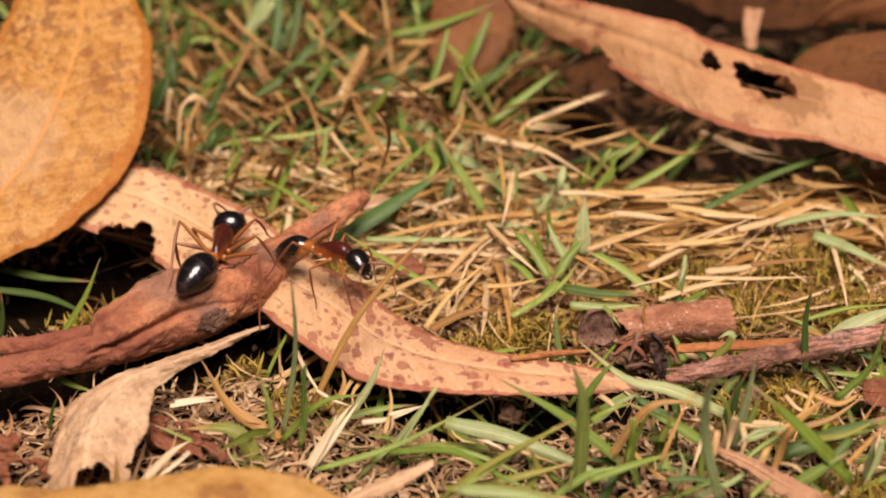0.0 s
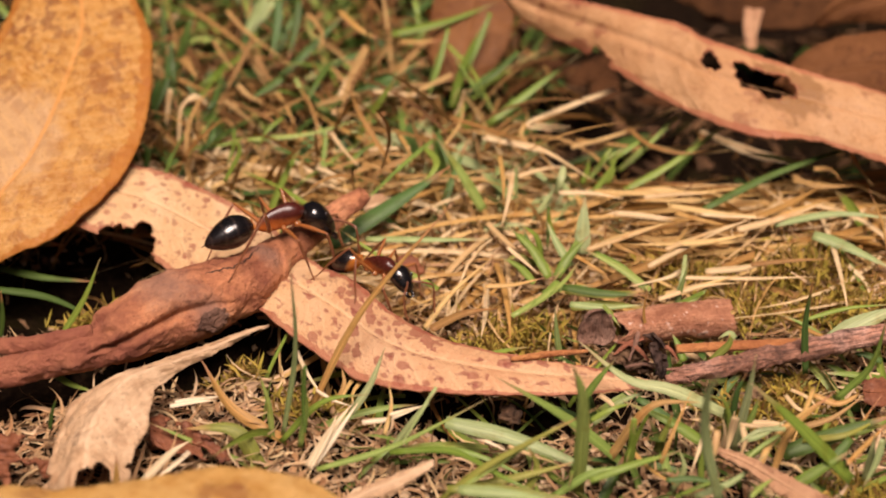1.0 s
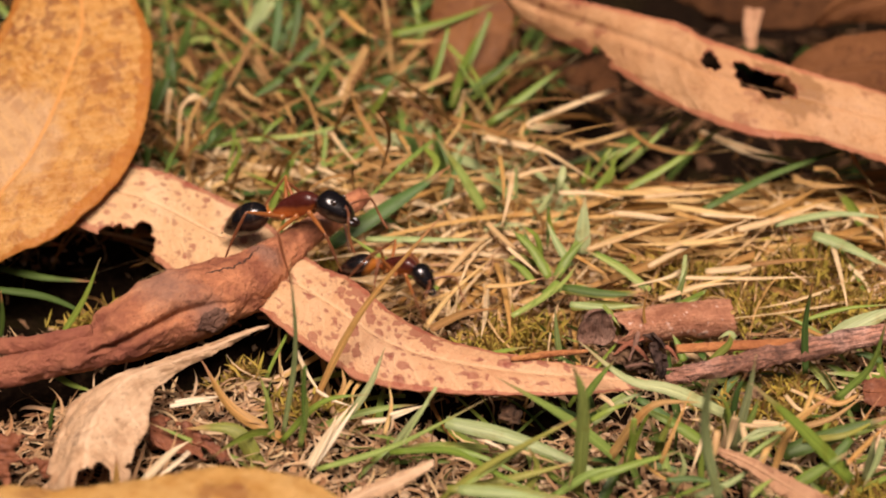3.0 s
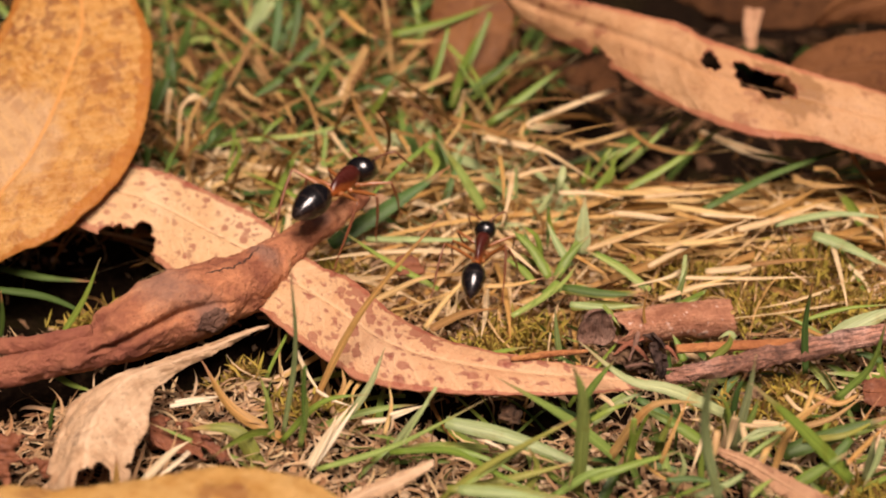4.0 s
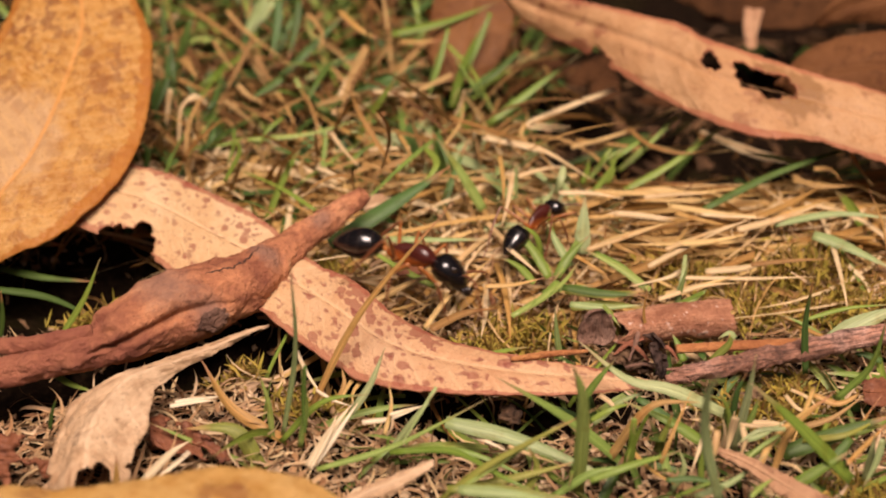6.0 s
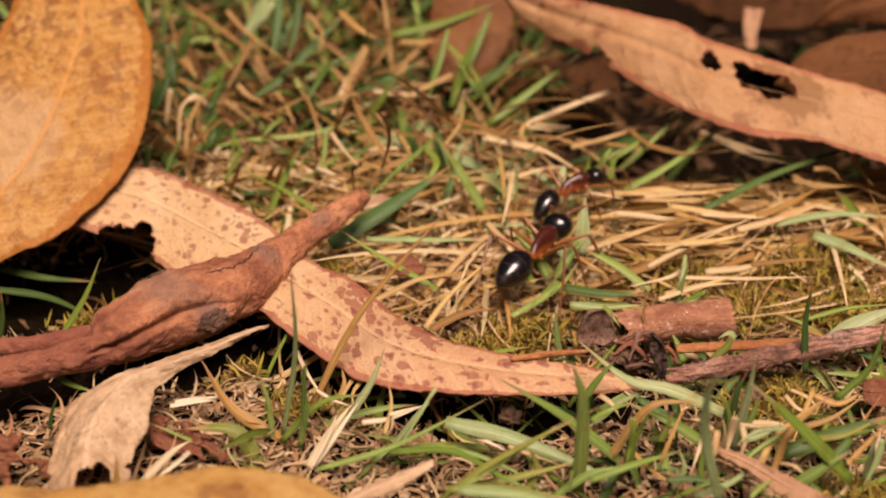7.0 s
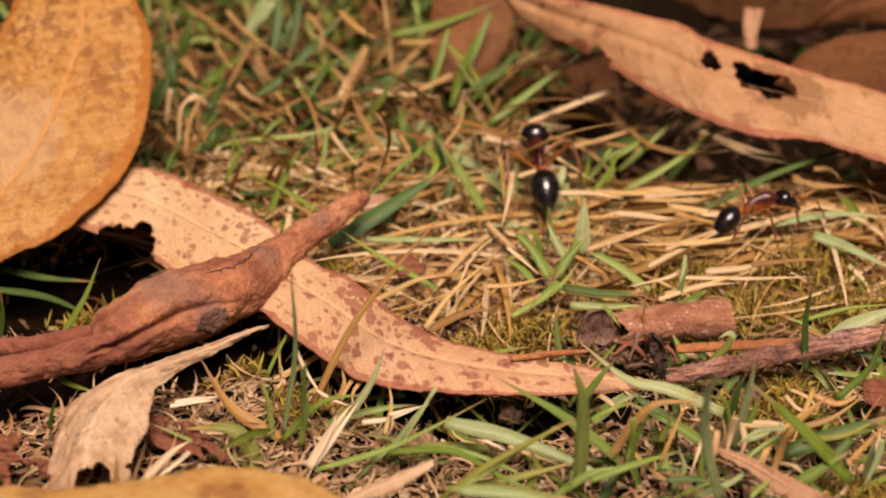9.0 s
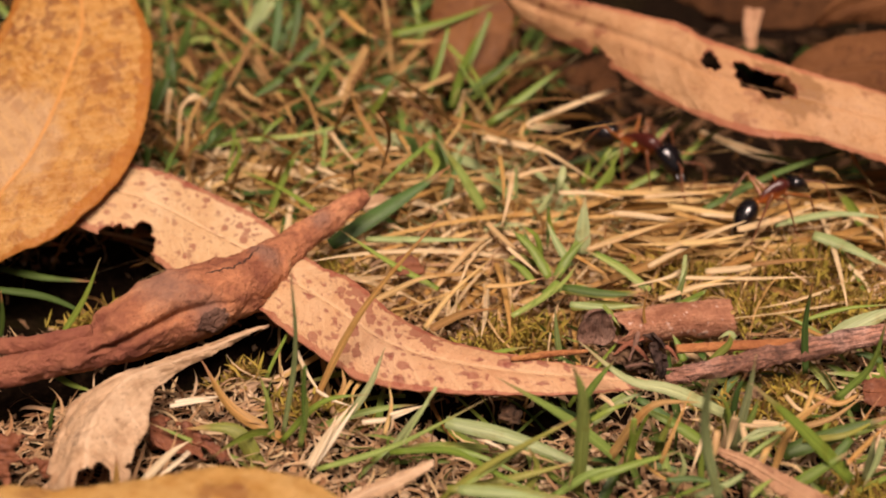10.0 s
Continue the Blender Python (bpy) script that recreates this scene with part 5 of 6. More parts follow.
wh(1.1, (-9.0, 32.7, 3.0), (-4.9, 31.7, 3.0), (-0.1, 31.1, 3.0))
st(1.1, (-16.0, 28.6, 3.0), (-12.4, 29.1, 4.0), (-10.9, 29.7, 4.0), (-10.1, 29.4, 2.0))
wh(0.7, (2.7, 29.0, 5.0), (2.2, 29.0, 3.0), (1.0, 27.5, 1.0))
st(1.3, (-26.4, 32.6, 4.0), (-24.9, 31.4, 3.0), (-22.8, 31.0, 2.0))
st(1.1, (-18.2, 46.0, 8.0), (-16.3, 44.0, 6.0), (-16.8, 41.2, 4.0))
am(1.3, (-14.1, 47.0, 8.0), (-10.9, 42.7, 7.0), (-8.5, 42.2, 6.0))
st(1.1, (-29.4, 47.0, 8.0), (-26.2, 44.0, 6.0), (-19.6, 37.7, 4.0))
wh(1.2, (-14.8, 12.9, 3.0), (-13.0, 11.4, 3.0), (-11.0, 11.3, 2.0))
st(1.1, (-9.5, 13.8, 3.0), (-7.6, 12.8, 3.0), (-5.2, 13.1, 2.0))
wh(1.5, (3.7, 20.7, 3.0), (7.2, 19.0, 3.0), (11.7, 16.5, 3.0))
st(1.2, (0.8, 25.5, 3.0), (5.9, 21.9, 3.0), (12.2, 17.6, 3.0))
st(1.5, (4.4, 19.4, 4.0), (4.2, 17.6, 3.0), (4.6, 16.5, 1.0))
st(1.0, (6.6, 13.9, 4.0), (6.9, 9.8, 3.0), (6.9, 6.6, 1.0))
wh(1.2, (8.0, 10.0, 4.0), (7.4, 6.0, 3.0), (6.5, 2.6, 1.0))
st(1.0, (-5.7, 20.3, 4.0), (-4.3, 17.6, 3.0), (-3.3, 15.9, 1.0))
wh(1.0, (-13.5, 19.6, 4.0), (-12.1, 17.6, 3.0), (-9.6, 14.2, 2.0))
# straw in front of the hollow
wh(1.2, (21.9, 29.3, 5.0), (15.9, 26.6, 4.0), (10.2, 23.4, 3.0), (15.1, 21.9, 3.0))
st(1.1, (10.0, 21.8, 4.0), (9.5, 20.7, 3.0), (11.0, 19.4, 2.0))
wh(1.4, (6.5, 19.3, 3.0), (11.9, 16.9, 3.0), (17.6, 11.3, 2.0))
wh(1.0, (8.7, 10.8, 3.0), (11.6, 12.4, 3.0), (14.5, 13.2, 3.0))
st(1.1, (22.7, 22.5, 3.0), (24.8, 18.2, 3.0), (28.3, 16.2, 3.0), (32.3, 17.3, 3.0))
wh(1.1, (22.9, 7.7, 2.0), (26.2, 8.3, 2.0), (30.9, 8.6, 2.0))
wh(1.3, (19.2, 4.2, 2.0), (22.4, 3.7, 2.0), (25.8, 3.1, 2.0))
wh(1.1, (13.3, 8.7, 2.0), (16.9, 8.6, 2.0), (20.6, 7.4, 2.0))
wh(1.0, (23.9, -3.2, 2.0), (27.8, -0.7, 2.0), (32.4, 2.3, 2.0))
wh(1.5, (32.3, 0.7, 2.0), (37.4, 3.0, 2.0), (43.5, 6.7, 2.0))
st(1.4, (25.3, -2.1, 2.0), (29.2, -1.6, 2.0), (33.3, -0.0, 2.0))
st(1.4, (34.9, 3.3, 2.0), (39.4, 6.4, 2.0), (43.6, 10.2, 2.0))
wh(0.9, (28.8, 4.0, 2.0), (32.5, 3.5, 2.0), (36.2, 3.3, 2.0))
st(1.0, (26.0, 4.2, 2.0), (28.6, 2.8, 2.0), (31.9, 3.2, 1.0))
wh(1.0, (15.5, -3.2, 2.0), (20.0, -0.7, 2.0), (25.0, 2.3, 2.0))
st(0.9, (18.4, -2.1, 2.0), (19.7, -3.4, 2.0), (21.7, -3.2, 1.0))
st(0.9, (14.1, -4.5, 2.0), (15.4, -6.0, 2.0), (17.4, -6.7, 1.0))
wh(0.9, (6.8, -4.3, 3.0), (8.5, -5.4, 2.0), (10.3, -6.7, 1.0))
am(1.0, (4.3, -10.2, 2.0), (7.3, -9.9, 2.0), (10.5, -8.6, 2.0))
st(1.2, (40.8, 12.8, 2.0), (42.8, 10.2, 2.0), (46.7, 10.2, 2.0))
st(1.1, (43.2, 12.4, 3.0), (45.1, 12.4, 3.0), (46.3, 11.3, 2.0))
st(1.1, (47.8, 14.7, 4.0), (48.5, 12.7, 3.0), (49.7, 10.2, 2.0))
wh(0.9, (24.9, -7.3, 2.0), (23.3, -8.6, 2.0), (19.2, -8.8, 1.0))
wh(1.0, (21.9, -12.5, 2.0), (26.5, -10.2, 2.0), (31.1, -8.0, 1.0))
st(1.0, (32.5, -6.2, 2.0), (36.9, -5.4, 2.0), (41.2, -5.0, 2.0))
# broad green blades at the back
dk(1.8, (-33.7, 43.9, 8.0), (-35.0, 42.6, 5.0), (-36.5, 42.2, 2.0))
dk(2.0, (-35.9, 38.5, 7.0), (-35.3, 36.0, 4.0), (-34.0, 29.8, 1.0))
dk(2.1, (-35.2, 32.6, 5.0), (-36.1, 30.6, 3.0), (-37.3, 28.7, 1.0))
dk(1.6, (-27.6, 31.4, 5.0), (-29.2, 29.8, 3.0), (-31.2, 26.7, 1.0))
g(1.2, (-28.2, 36.9, 5.0), (-30.4, 36.7, 3.0), (-33.1, 34.2, 2.0))
dk(2.2, (-20.8, 34.3, 4.0), (-22.9, 33.0, 3.0), (-25.3, 31.8, 2.0))
pl(3.4, (-23.9, 48.5, 9.0), (-25.5, 47.0, 7.0), (-27.3, 45.1, 5.0))
dk(2.5, (-22.3, 48.5, 9.0), (-22.5, 44.9, 6.0), (-23.2, 41.5, 3.0))
dk(2.1, (-19.6, 48.5, 9.0), (-20.0, 44.9, 6.0), (-20.9, 41.2, 3.0))
dk(1.4, (-9.1, 41.8, 5.0), (-13.1, 39.7, 4.0), (-18.6, 38.1, 2.0))
dk(2.2, (-5.8, 35.0, 3.0), (-9.4, 33.8, 3.0), (-13.7, 33.7, 2.0))
g(1.6, (-3.9, 48.5, 9.0), (-3.5, 46.6, 8.0), (-2.8, 46.2, 6.0))
g(1.4, (6.3, 43.9, 9.0), (4.0, 39.0, 5.0), (1.0, 32.2, 1.0))
g(1.1, (0.7, 41.3, 8.0), (-0.7, 36.8, 4.0), (-2.6, 31.2, 1.0))
g(1.1, (0.6, 40.4, 6.0), (4.0, 36.0, 4.0), (6.8, 29.0, 1.0))
dk(1.6, (9.8, 36.1, 7.0), (6.2, 32.6, 5.0), (2.2, 31.4, 3.0))
g(1.2, (-19.2, 34.6, 4.0), (-18.6, 33.8, 3.0), (-17.8, 32.1, 2.0))
g(1.0, (-0.4, 18.9, 4.0), (-5.5, 11.8, 3.0), (-11.1, 3.7, 1.0))
g(1.6, (-2.1, 15.8, 4.0), (-0.8, 11.2, 4.0), (-4.3, 8.6, 1.0))
dk(1.4, (-0.8, 17.9, 5.0), (0.0, 15.4, 4.0), (0.9, 13.4, 2.0))
g(1.1, (28.8, 22.4, 5.0), (25.7, 20.0, 3.0), (21.2, 16.5, 1.0))
g(1.1, (19.9, 15.6, 4.0), (18.9, 14.8, 3.0), (17.9, 15.3, 1.0))
g(1.2, (23.3, 17.2, 4.0), (21.0, 15.8, 3.0), (18.8, 15.9, 1.0))
pl(1.6, (13.9, 11.2, 4.0), (13.5, 9.5, 3.0), (13.0, 9.4, 1.0))
dk(0.9, (11.9, 5.3, 2.2), (11.6, 1.5, 1.3), (11.3, -2.4, 0.5))
pl(2.1, (-6.4, 20.0, 4.0), (-5.4, 19.3, 3.0), (-3.9, 17.5, 2.0))
dk(1.6, (-14.7, 37.3, 5.0), (-16.3, 32.6, 4.0), (-17.6, 30.2, 2.0))
g(1.0, (-19.7, 23.3, 4.0), (-21.6, 21.5, 3.0), (-22.7, 20.1, 1.0))
g(1.0, (-24.9, 18.4, 5.0), (-25.1, 17.6, 3.0), (-25.9, 15.9, 1.0))
dk(1.5, (-27.7, 21.0, 4.0), (-28.1, 19.3, 3.0), (-30.3, 18.0, 1.0))
# fresh tuft in the straw
g(1.9, (8.3, -0.2, 1.8), (10.1, -3.3, 1.3), (12.1, -6.5, 0.5))
g(1.7, (14.7, -1.3, 1.8), (13.3, -4.4, 1.3), (11.5, -7.4, 0.5))
g(1.5, (12.0, -8.3, 1.3), (10.4, -10.4, 0.9), (8.2, -12.9, 0.5))
g(1.0, (16.3, -2.6, 1.3), (19.5, -6.1, 1.3), (21.6, -10.3, 0.9))
dk(1.7, (12.3, -10.4, 2.0), (16.5, -11.5, 2.0), (20.8, -11.7, 2.0))
pl(1.5, (12.8, -13.4, 2.0), (16.4, -13.9, 2.0), (20.4, -13.4, 2.0))
pl(0.9, (25.2, -7.3, 4.0), (24.6, -9.8, 3.0), (23.6, -11.4, 1.0))
g(1.0, (26.4, -12.7, 3.0), (25.2, -12.3, 2.0), (23.4, -12.0, 1.0))
g(0.9, (15.5, -17.7, 5.0), (16.3, -17.8, 4.0), (17.3, -18.7, 3.0))
# low grass in front
dk(1.5, (17.6, -29.5, 3.0), (20.8, -31.7, 2.0), (24.0, -33.9, 1.0))
g(1.0, (13.3, -31.4, 2.0), (15.2, -31.0, 3.0), (17.5, -30.0, 3.0))
g(1.2, (12.5, -39.3, 2.0), (15.7, -38.7, 3.0), (19.9, -37.0, 3.0))
g(1.1, (16.6, -34.6, 5.0), (16.4, -35.3, 3.0), (16.0, -36.2, 1.0))
dk(1.6, (35.6, -35.0, 3.0), (33.6, -36.8, 2.0), (31.1, -38.5, 1.0))
pl(1.2, (37.4, -37.4, 5.0), (36.9, -38.2, 3.0), (35.9, -39.1, 1.0))
am(1.1, (26.6, -38.9, 2.0), (28.6, -35.4, 3.0), (31.6, -32.1, 3.0), (35.5, -28.9, 3.0))
pl(1.9, (1.3, -42.6, 4.0), (5.4, -43.1, 4.0), (10.2, -43.0, 3.0))
g(1.1, (-4.6, -35.7, 2.0), (0.8, -36.7, 3.0), (5.5, -40.3, 3.0), (8.6, -41.0, 2.0))
g(0.8, (0.6, -41.0, 2.0), (5.5, -38.7, 4.0), (10.6, -35.9, 6.0))
pl(0.7, (-0.6, -31.6, 6.0), (-2.3, -33.6, 4.0), (-4.3, -35.1, 1.0))
wh(0.7, (32.2, -27.0, 2.0), (33.5, -28.2, 2.0), (34.7, -28.9, 1.0))
st(0.8, (18.8, -37.1, 2.0), (19.8, -35.7, 4.0), (21.9, -32.0, 6.0))
g(0.8, (19.5, -41.3, 2.0), (21.5, -41.1, 3.0), (24.6, -39.6, 3.0))
dk(1.1, (19.0, -39.2, 2.0), (21.9, -39.2, 2.0), (25.3, -39.8, 1.0))
g(0.9, (25.5, -42.3, 3.0), (26.7, -41.0, 3.0), (28.0, -40.0, 3.0))
wh(0.9, (23.7, -33.8, 3.0), (22.9, -32.6, 3.0), (22.0, -32.4, 3.0))
pl(0.9, (29.8, -34.9, 4.0), (27.3, -35.2, 4.0), (25.3, -36.0, 3.0))
g(0.8, (29.1, -35.7, 4.0), (27.2, -36.4, 3.0), (25.0, -38.1, 2.0))
wh(0.7, (25.9, -34.3, 4.0), (27.9, -34.6, 4.0), (29.6, -34.2, 4.0))
am(0.9, (34.5, -38.2, 3.0), (37.2, -35.3, 3.0), (39.2, -33.2, 3.0))
ol(1.1, (31.7, -34.1, 2.0), (35.4, -34.5, 3.0), (39.5, -31.8, 3.0))
wh(0.6, (-11.9, -25.8, 1.0), (-10.2, -27.3, 1.0), (-8.4, -28.2, 1.0))
wh(0.7, (-4.8, -30.6, 2.0), (-3.1, -29.9, 2.0), (-1.2, -29.1, 2.0))
st(0.8, (-7.8, -22.3, 1.0), (-9.1, -25.8, 1.0), (-9.4, -27.6, 1.0))
st(0.8, (-6.7, -22.8, 1.0), (-8.3, -25.8, 1.0), (-8.4, -27.8, 1.0))
dk(0.8, (-12.1, -31.1, 8.0), (-12.4, -31.9, 4.0), (-12.2, -33.5, 0.0))

# dead sheaths and straw in front
wh(1.4, (25.4, -34.5, 5.0), (25.2, -34.5, 3.0), (24.8, -35.4, 1.0))
wh(1.2, (23.8, -35.1, 4.0), (23.5, -36.4, 3.0), (23.1, -37.3, 1.0))
wh(1.0, (26.1, -34.6, 4.0), (26.2, -35.6, 3.0), (25.7, -36.1, 1.0))
wh(0.8, (22.9, -34.4, 3.0), (22.3, -35.6, 2.0), (21.4, -37.5, 1.0))
wh(0.8, (31.5, -27.8, 2.0), (32.3, -29.8, 2.0), (34.4, -29.4, 1.0))
wh(0.9, (14.4, -27.8, 2.0), (15.4, -29.1, 2.0), (16.2, -30.0, 1.0))
st(0.8, (16.8, -34.5, 1.0), (18.0, -36.7, 1.0), (20.4, -39.2, 1.0))
wh(0.7, (29.3, -35.9, 1.0), (30.3, -37.5, 2.0), (31.4, -37.8, 1.0))
wh(0.7, (5.8, -33.7, 1.0), (7.8, -34.9, 1.0), (10.2, -36.1, 1.0))
wh(0.7, (2.3, -32.2, 1.0), (4.2, -33.3, 1.0), (5.8, -34.5, 1.0))
st(0.8, (34.3, -27.0, 2.0), (32.4, -31.0, 2.0), (30.6, -34.5, 1.0))
wh(0.8, (-25.2, -28.2, 1.0), (-23.0, -27.6, 1.0), (-21.0, -27.3, 1.0))
wh(0.9, (-22.4, -34.5, 1.0), (-23.8, -36.7, 1.0), (-25.3, -38.5, 1.0))


# ---- lawn and litter, too many to count ----
MOSSY = (((25.3, -1.9, 0.0), 3.6), ((29.2, -2.4, 0.0), 3.4), ((38.0, -3.0, 0.0), 4.0), ((32.3, -8.8, 0.0), 3.6), ((41.7, -9.1, 0.0), 4.0), ((6.0, -15.7, 0.0), 4.0), ((8.9, -14.1, 0.0), 3.0), ((33.3, -23.5, 0.0), 2.6), ((-11.8, -2.4, 0.0), 2.0), ((-36.8, -11.8, 0.0), 2.2), ((36.4, -38.4, 0.0), 3.0), ((-8.8, -24.5, 0.0), 2.0), ((-20.0, -20.0, 0.0), 1.9), ((-14.0, -26.5, 0.0), 1.5), ((28.0, -27.0, 0.0), 2.6), ((33.0, -27.5, 0.0), 2.8))


def moss_zone(x, y):
    k = 0.0
    for (cx, cy, _), r in MOSSY:
        k = max(k, math.exp(-(((x - cx) / r) ** 2 + ((y - cy) / (r * 0.8)) ** 2)))
    return k


def open_ground(x, y):
    """Where leaves and sticks lie close over the soil, little grows through."""
    return 0.08 if gap_distance(x, y) < 3.2 else 1.0


def covered(x, y):
    """Where no stem from the open lawn reaches: the hollow and the shaded gaps."""
    return max(hollow(x, y), 1.0 if gap_distance(x, y) < 2.0 or (x < -26 and -13 < y < 6) else 0.0)


def toward_back(x, y):
    if 0 < x < 44 and -14 < y < 30:
        return 0.07
    if x < 14:
        return (0.2 + 0.8 * min(1.0, max(0.0, (y - 2) / 30))) * open_ground(x, y)
    return 0.2 if y < 30 else 0.10


def straw_zone(x, y):
    if x < -28 and -14 < y < 8:
        return 0.0
    near = 1.0 if y > -7 - 0.12 * x else (0.03 if x > 0 else 0.0)
    if 14 < x < 60 and y < -6:
        near = 0.0
    far = 1.0 - 0.93 * min(1.0, max(0.0, (y - 18) / 14))
    return near * far * (1.0 - 0.98 * hollow(x, y)) * open_ground(x, y) * (1.0 - 0.75 * moss_zone(x, y))


def litter_zone(x, y):
    thin = 0.9 if x > 12 and y < -13 else 1.0
    return thin * open_ground(x, y) * (1.0 - 0.9 * hollow(x, y))


VIEW = (-62, 62, -40, 74)
field("dry_thatch", 1700, 11, STRAW, "tangled dry straw-coloured grass stems over the soil", VIEW, (9, 26), (0.28, 0.8), (-6, 15), (5, 45), low=-1.8, high=1.2, keep=straw_zone, avoid=covered, curl=0.8, segs=8)
field("dry_thatch", 300, 12, STRAW, "long dry grass stems lying flat side by side", (12, 64, -2, 30), (12, 30), (0.4, 1.1), (-2, 8), (0, 15), flow=(8, 18), low=-0.5, high=1.6, curl=0.3, keep=straw_zone, avoid=covered)
field("dry_thatch", 480, 13, PALE_STRAW, "bleached dry grass stems among the straw", VIEW, (8, 26), (0.25, 0.7), (-3, 14), (5, 40), low=-0.5, high=1.6, keep=straw_zone, avoid=covered, curl=0.7)
field("leaf_litter", 5600, 26, LITTER, "brown crumbs of rotten leaves and bark", (-62, 62, -42, 6), (0.5, 1.9), (0.3, 1.0), (-30, 40), (-60, 90), low=0.0, high=1.0, curl=1.5, segs=2, category="litter", keep=litter_zone)
field("leaf_litter", 6200, 14, LITTER, "thin brown curled shreds of dead grass", (-62, 62, -42, 6), (1.5, 6), (0.12, 0.40), (-20, 40), (-40, 110), low=-0.6, high=1.3, curl=1.7, segs=5, category="litter", keep=litter_zone, avoid=covered)
field("leaf_litter", 900, 24, PALE_STRAW, "bleached curled shreds of dead grass", (-62, 62, -42, 2), (1.5, 6), (0.12, 0.4), (-15, 35), (-40, 90), low=0.0, high=1.3, curl=1.3, segs=5, category="litter", keep=litter_zone, avoid=covered)
field("dry_thatch", 420, 27, DIM_LITTER, "brown dead stems standing among the grass, darkened for the dim back", (-62, 14, 22, 84), (8, 24), (0.4, 1.0), (0, 55), (10, 100), low=-1.0, high=1.0, curl=1.0, segs=7)
field("dry_thatch", 220, 28, DIM_STRAW, "dry straw stems standing crooked in the lawn", (-40, 10, 14, 50), (8, 22), (0.35, 0.8), (10, 75), (20, 120), low=-1.0, high=0.5, curl=1.0, segs=9, keep=open_ground)
field("leaf_litter", 900, 19, DIM_LITTER, "brown shreds of dead grass between the stems, darkened as if dimly lit", (-62, 70, -4, 80), (2, 9), (0.15, 0.5), (-15, 40), (-30, 90), low=-1.0, high=0.6, curl=1.2, segs=5, category="litter", keep=litter_zone)
field("leaf_litter", 420, 25, SHADED_LITTER, "grass shreds coloured dark for shade in the hollow", (6, 80, 16, 90), (2, 9), (0.3, 1.2), (-15, 40), (-30, 90), low=-0.4, high=1.4, curl=1.2, segs=5, category="litter", keep=hollow)
field("lawn_grass", 120, 15, GREEN, "scattered green blades of lawn grass", (-62, 66, 4, 80), (7, 20), (0.6, 1.4), (15, 70), (10, 70), low=-0.5, high=1.0, keep=toward_back, avoid=covered, segs=8)
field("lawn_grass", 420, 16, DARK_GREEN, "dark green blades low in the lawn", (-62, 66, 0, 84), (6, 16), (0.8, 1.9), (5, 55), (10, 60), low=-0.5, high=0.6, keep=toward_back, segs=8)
field("lawn_grass", 110, 20, PALE_GREEN, "short pale green blades in the straw", (-6, 24, 4, 34), (3, 8), (0.5, 1.3), (10, 60), (10, 60), low=-0.5, high=0.8, avoid=covered, segs=8, keep=open_ground)
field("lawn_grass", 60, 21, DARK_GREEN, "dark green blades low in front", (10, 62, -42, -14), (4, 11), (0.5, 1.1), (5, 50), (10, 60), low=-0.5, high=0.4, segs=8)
field("lawn_grass", 150, 17, GREEN, "short thin green blades close in front", (-20, 62, -42, -16), (4, 12), (0.4, 1.0), (5, 60), (10, 60), low=-0.5, high=0.6, segs=8)


field("moss", 6400, 18, MOSS, "yellow-green cushions of moss between the straw", (-62, 62, -42, 12), (0.7, 2.2), (0.14, 0.34), (0, 80), (-40, 90), low=0.2, high=2.4, keep=moss_zone, segs=3, category="moss")


# ---- ants ----
def loft(stations, sides=28, power=2.0, along=10):
    """A closed body through oval sections (x, z, half width, half height)."""
    line = spline(stations, along * (len(stations) - 1) + 1)
    bm = bmesh.new()
    rings = []
    for x, z, ry, rz in line:
        ring = []
        for j in range(sides):
            a = 2 * math.pi * j / sides
            c, s = math.cos(a), math.sin(a)
            ring.append(bm.verts.new((x, max(0.01, ry) * c, z + max(0.01, rz) * s)))
        rings.append(ring)
    for p, q in zip(rings, rings[1:]):
        for j in range(sides):
            bm.faces.new((p[j], q[j], q[(j + 1) % sides], p[(j + 1) % sides]))
    bm.faces.new(rings[0])
    bm.faces.new(rings[-1][::-1])
    bmesh.ops.recalc_face_normals(bm, faces=bm.faces)
    return bm


def rod(points, radii, sides=12, rows=20):
    v, f, _ = tube(points, radii, sides, rows)
    bm = bmesh.new()
    vs = [bm.verts.new(p) for p in v]
    for face in f:
        bm.faces.new([vs[k] for k in face])
    bmesh.ops.recalc_face_normals(bm, faces=bm.faces)
    return bm


def ball(centre, radii, sides=16):
    bm = bmesh.new()
    bmesh.ops.create_uvsphere(bm, u_segments=sides, v_segments=sides // 2 + 2, radius=1.0)
    bmesh.ops.scale(bm, vec=radii, verts=bm.verts)
    bmesh.ops.translate(bm, vec=centre, verts=bm.verts)
    return bm


def joined(*parts):
    out = bmesh.new()
    for bm in parts:
        me = bpy.data.meshes.new("piece")
        bm.to_mesh(me)
        out.from_mesh(me)
        bm.free()
        bpy.data.meshes.remove(me)
    return out


WAIST, NECK = (-2.6, 0.0, -0.05), (2.2, 0.0, 0.5)
# coxa, femur, shin and resting foot for front, middle and hind legs
LEGS = {"front": ((1.25, 0.55, -0.50), 3.3, 4.3, (4.0, 3.0)), "mid": ((0.0, 0.6, -0.65), 3.5, 4.9, (0.4, 4.6)), "hind": ((-1.35, 0.5, -0.55), 4.3, 6.8, (-6.6, 3.9))}


def sized(bm, s):
    bmesh.ops.scale(bm, vec=(s, s, s), verts=bm.verts)
    return bm


def head_sized(bm, s):
    """The head is narrower and deeper than its first outline."""
    bmesh.ops.scale(bm, vec=(s, s * 0.88, s * 1.1), verts=bm.verts)
    return bm


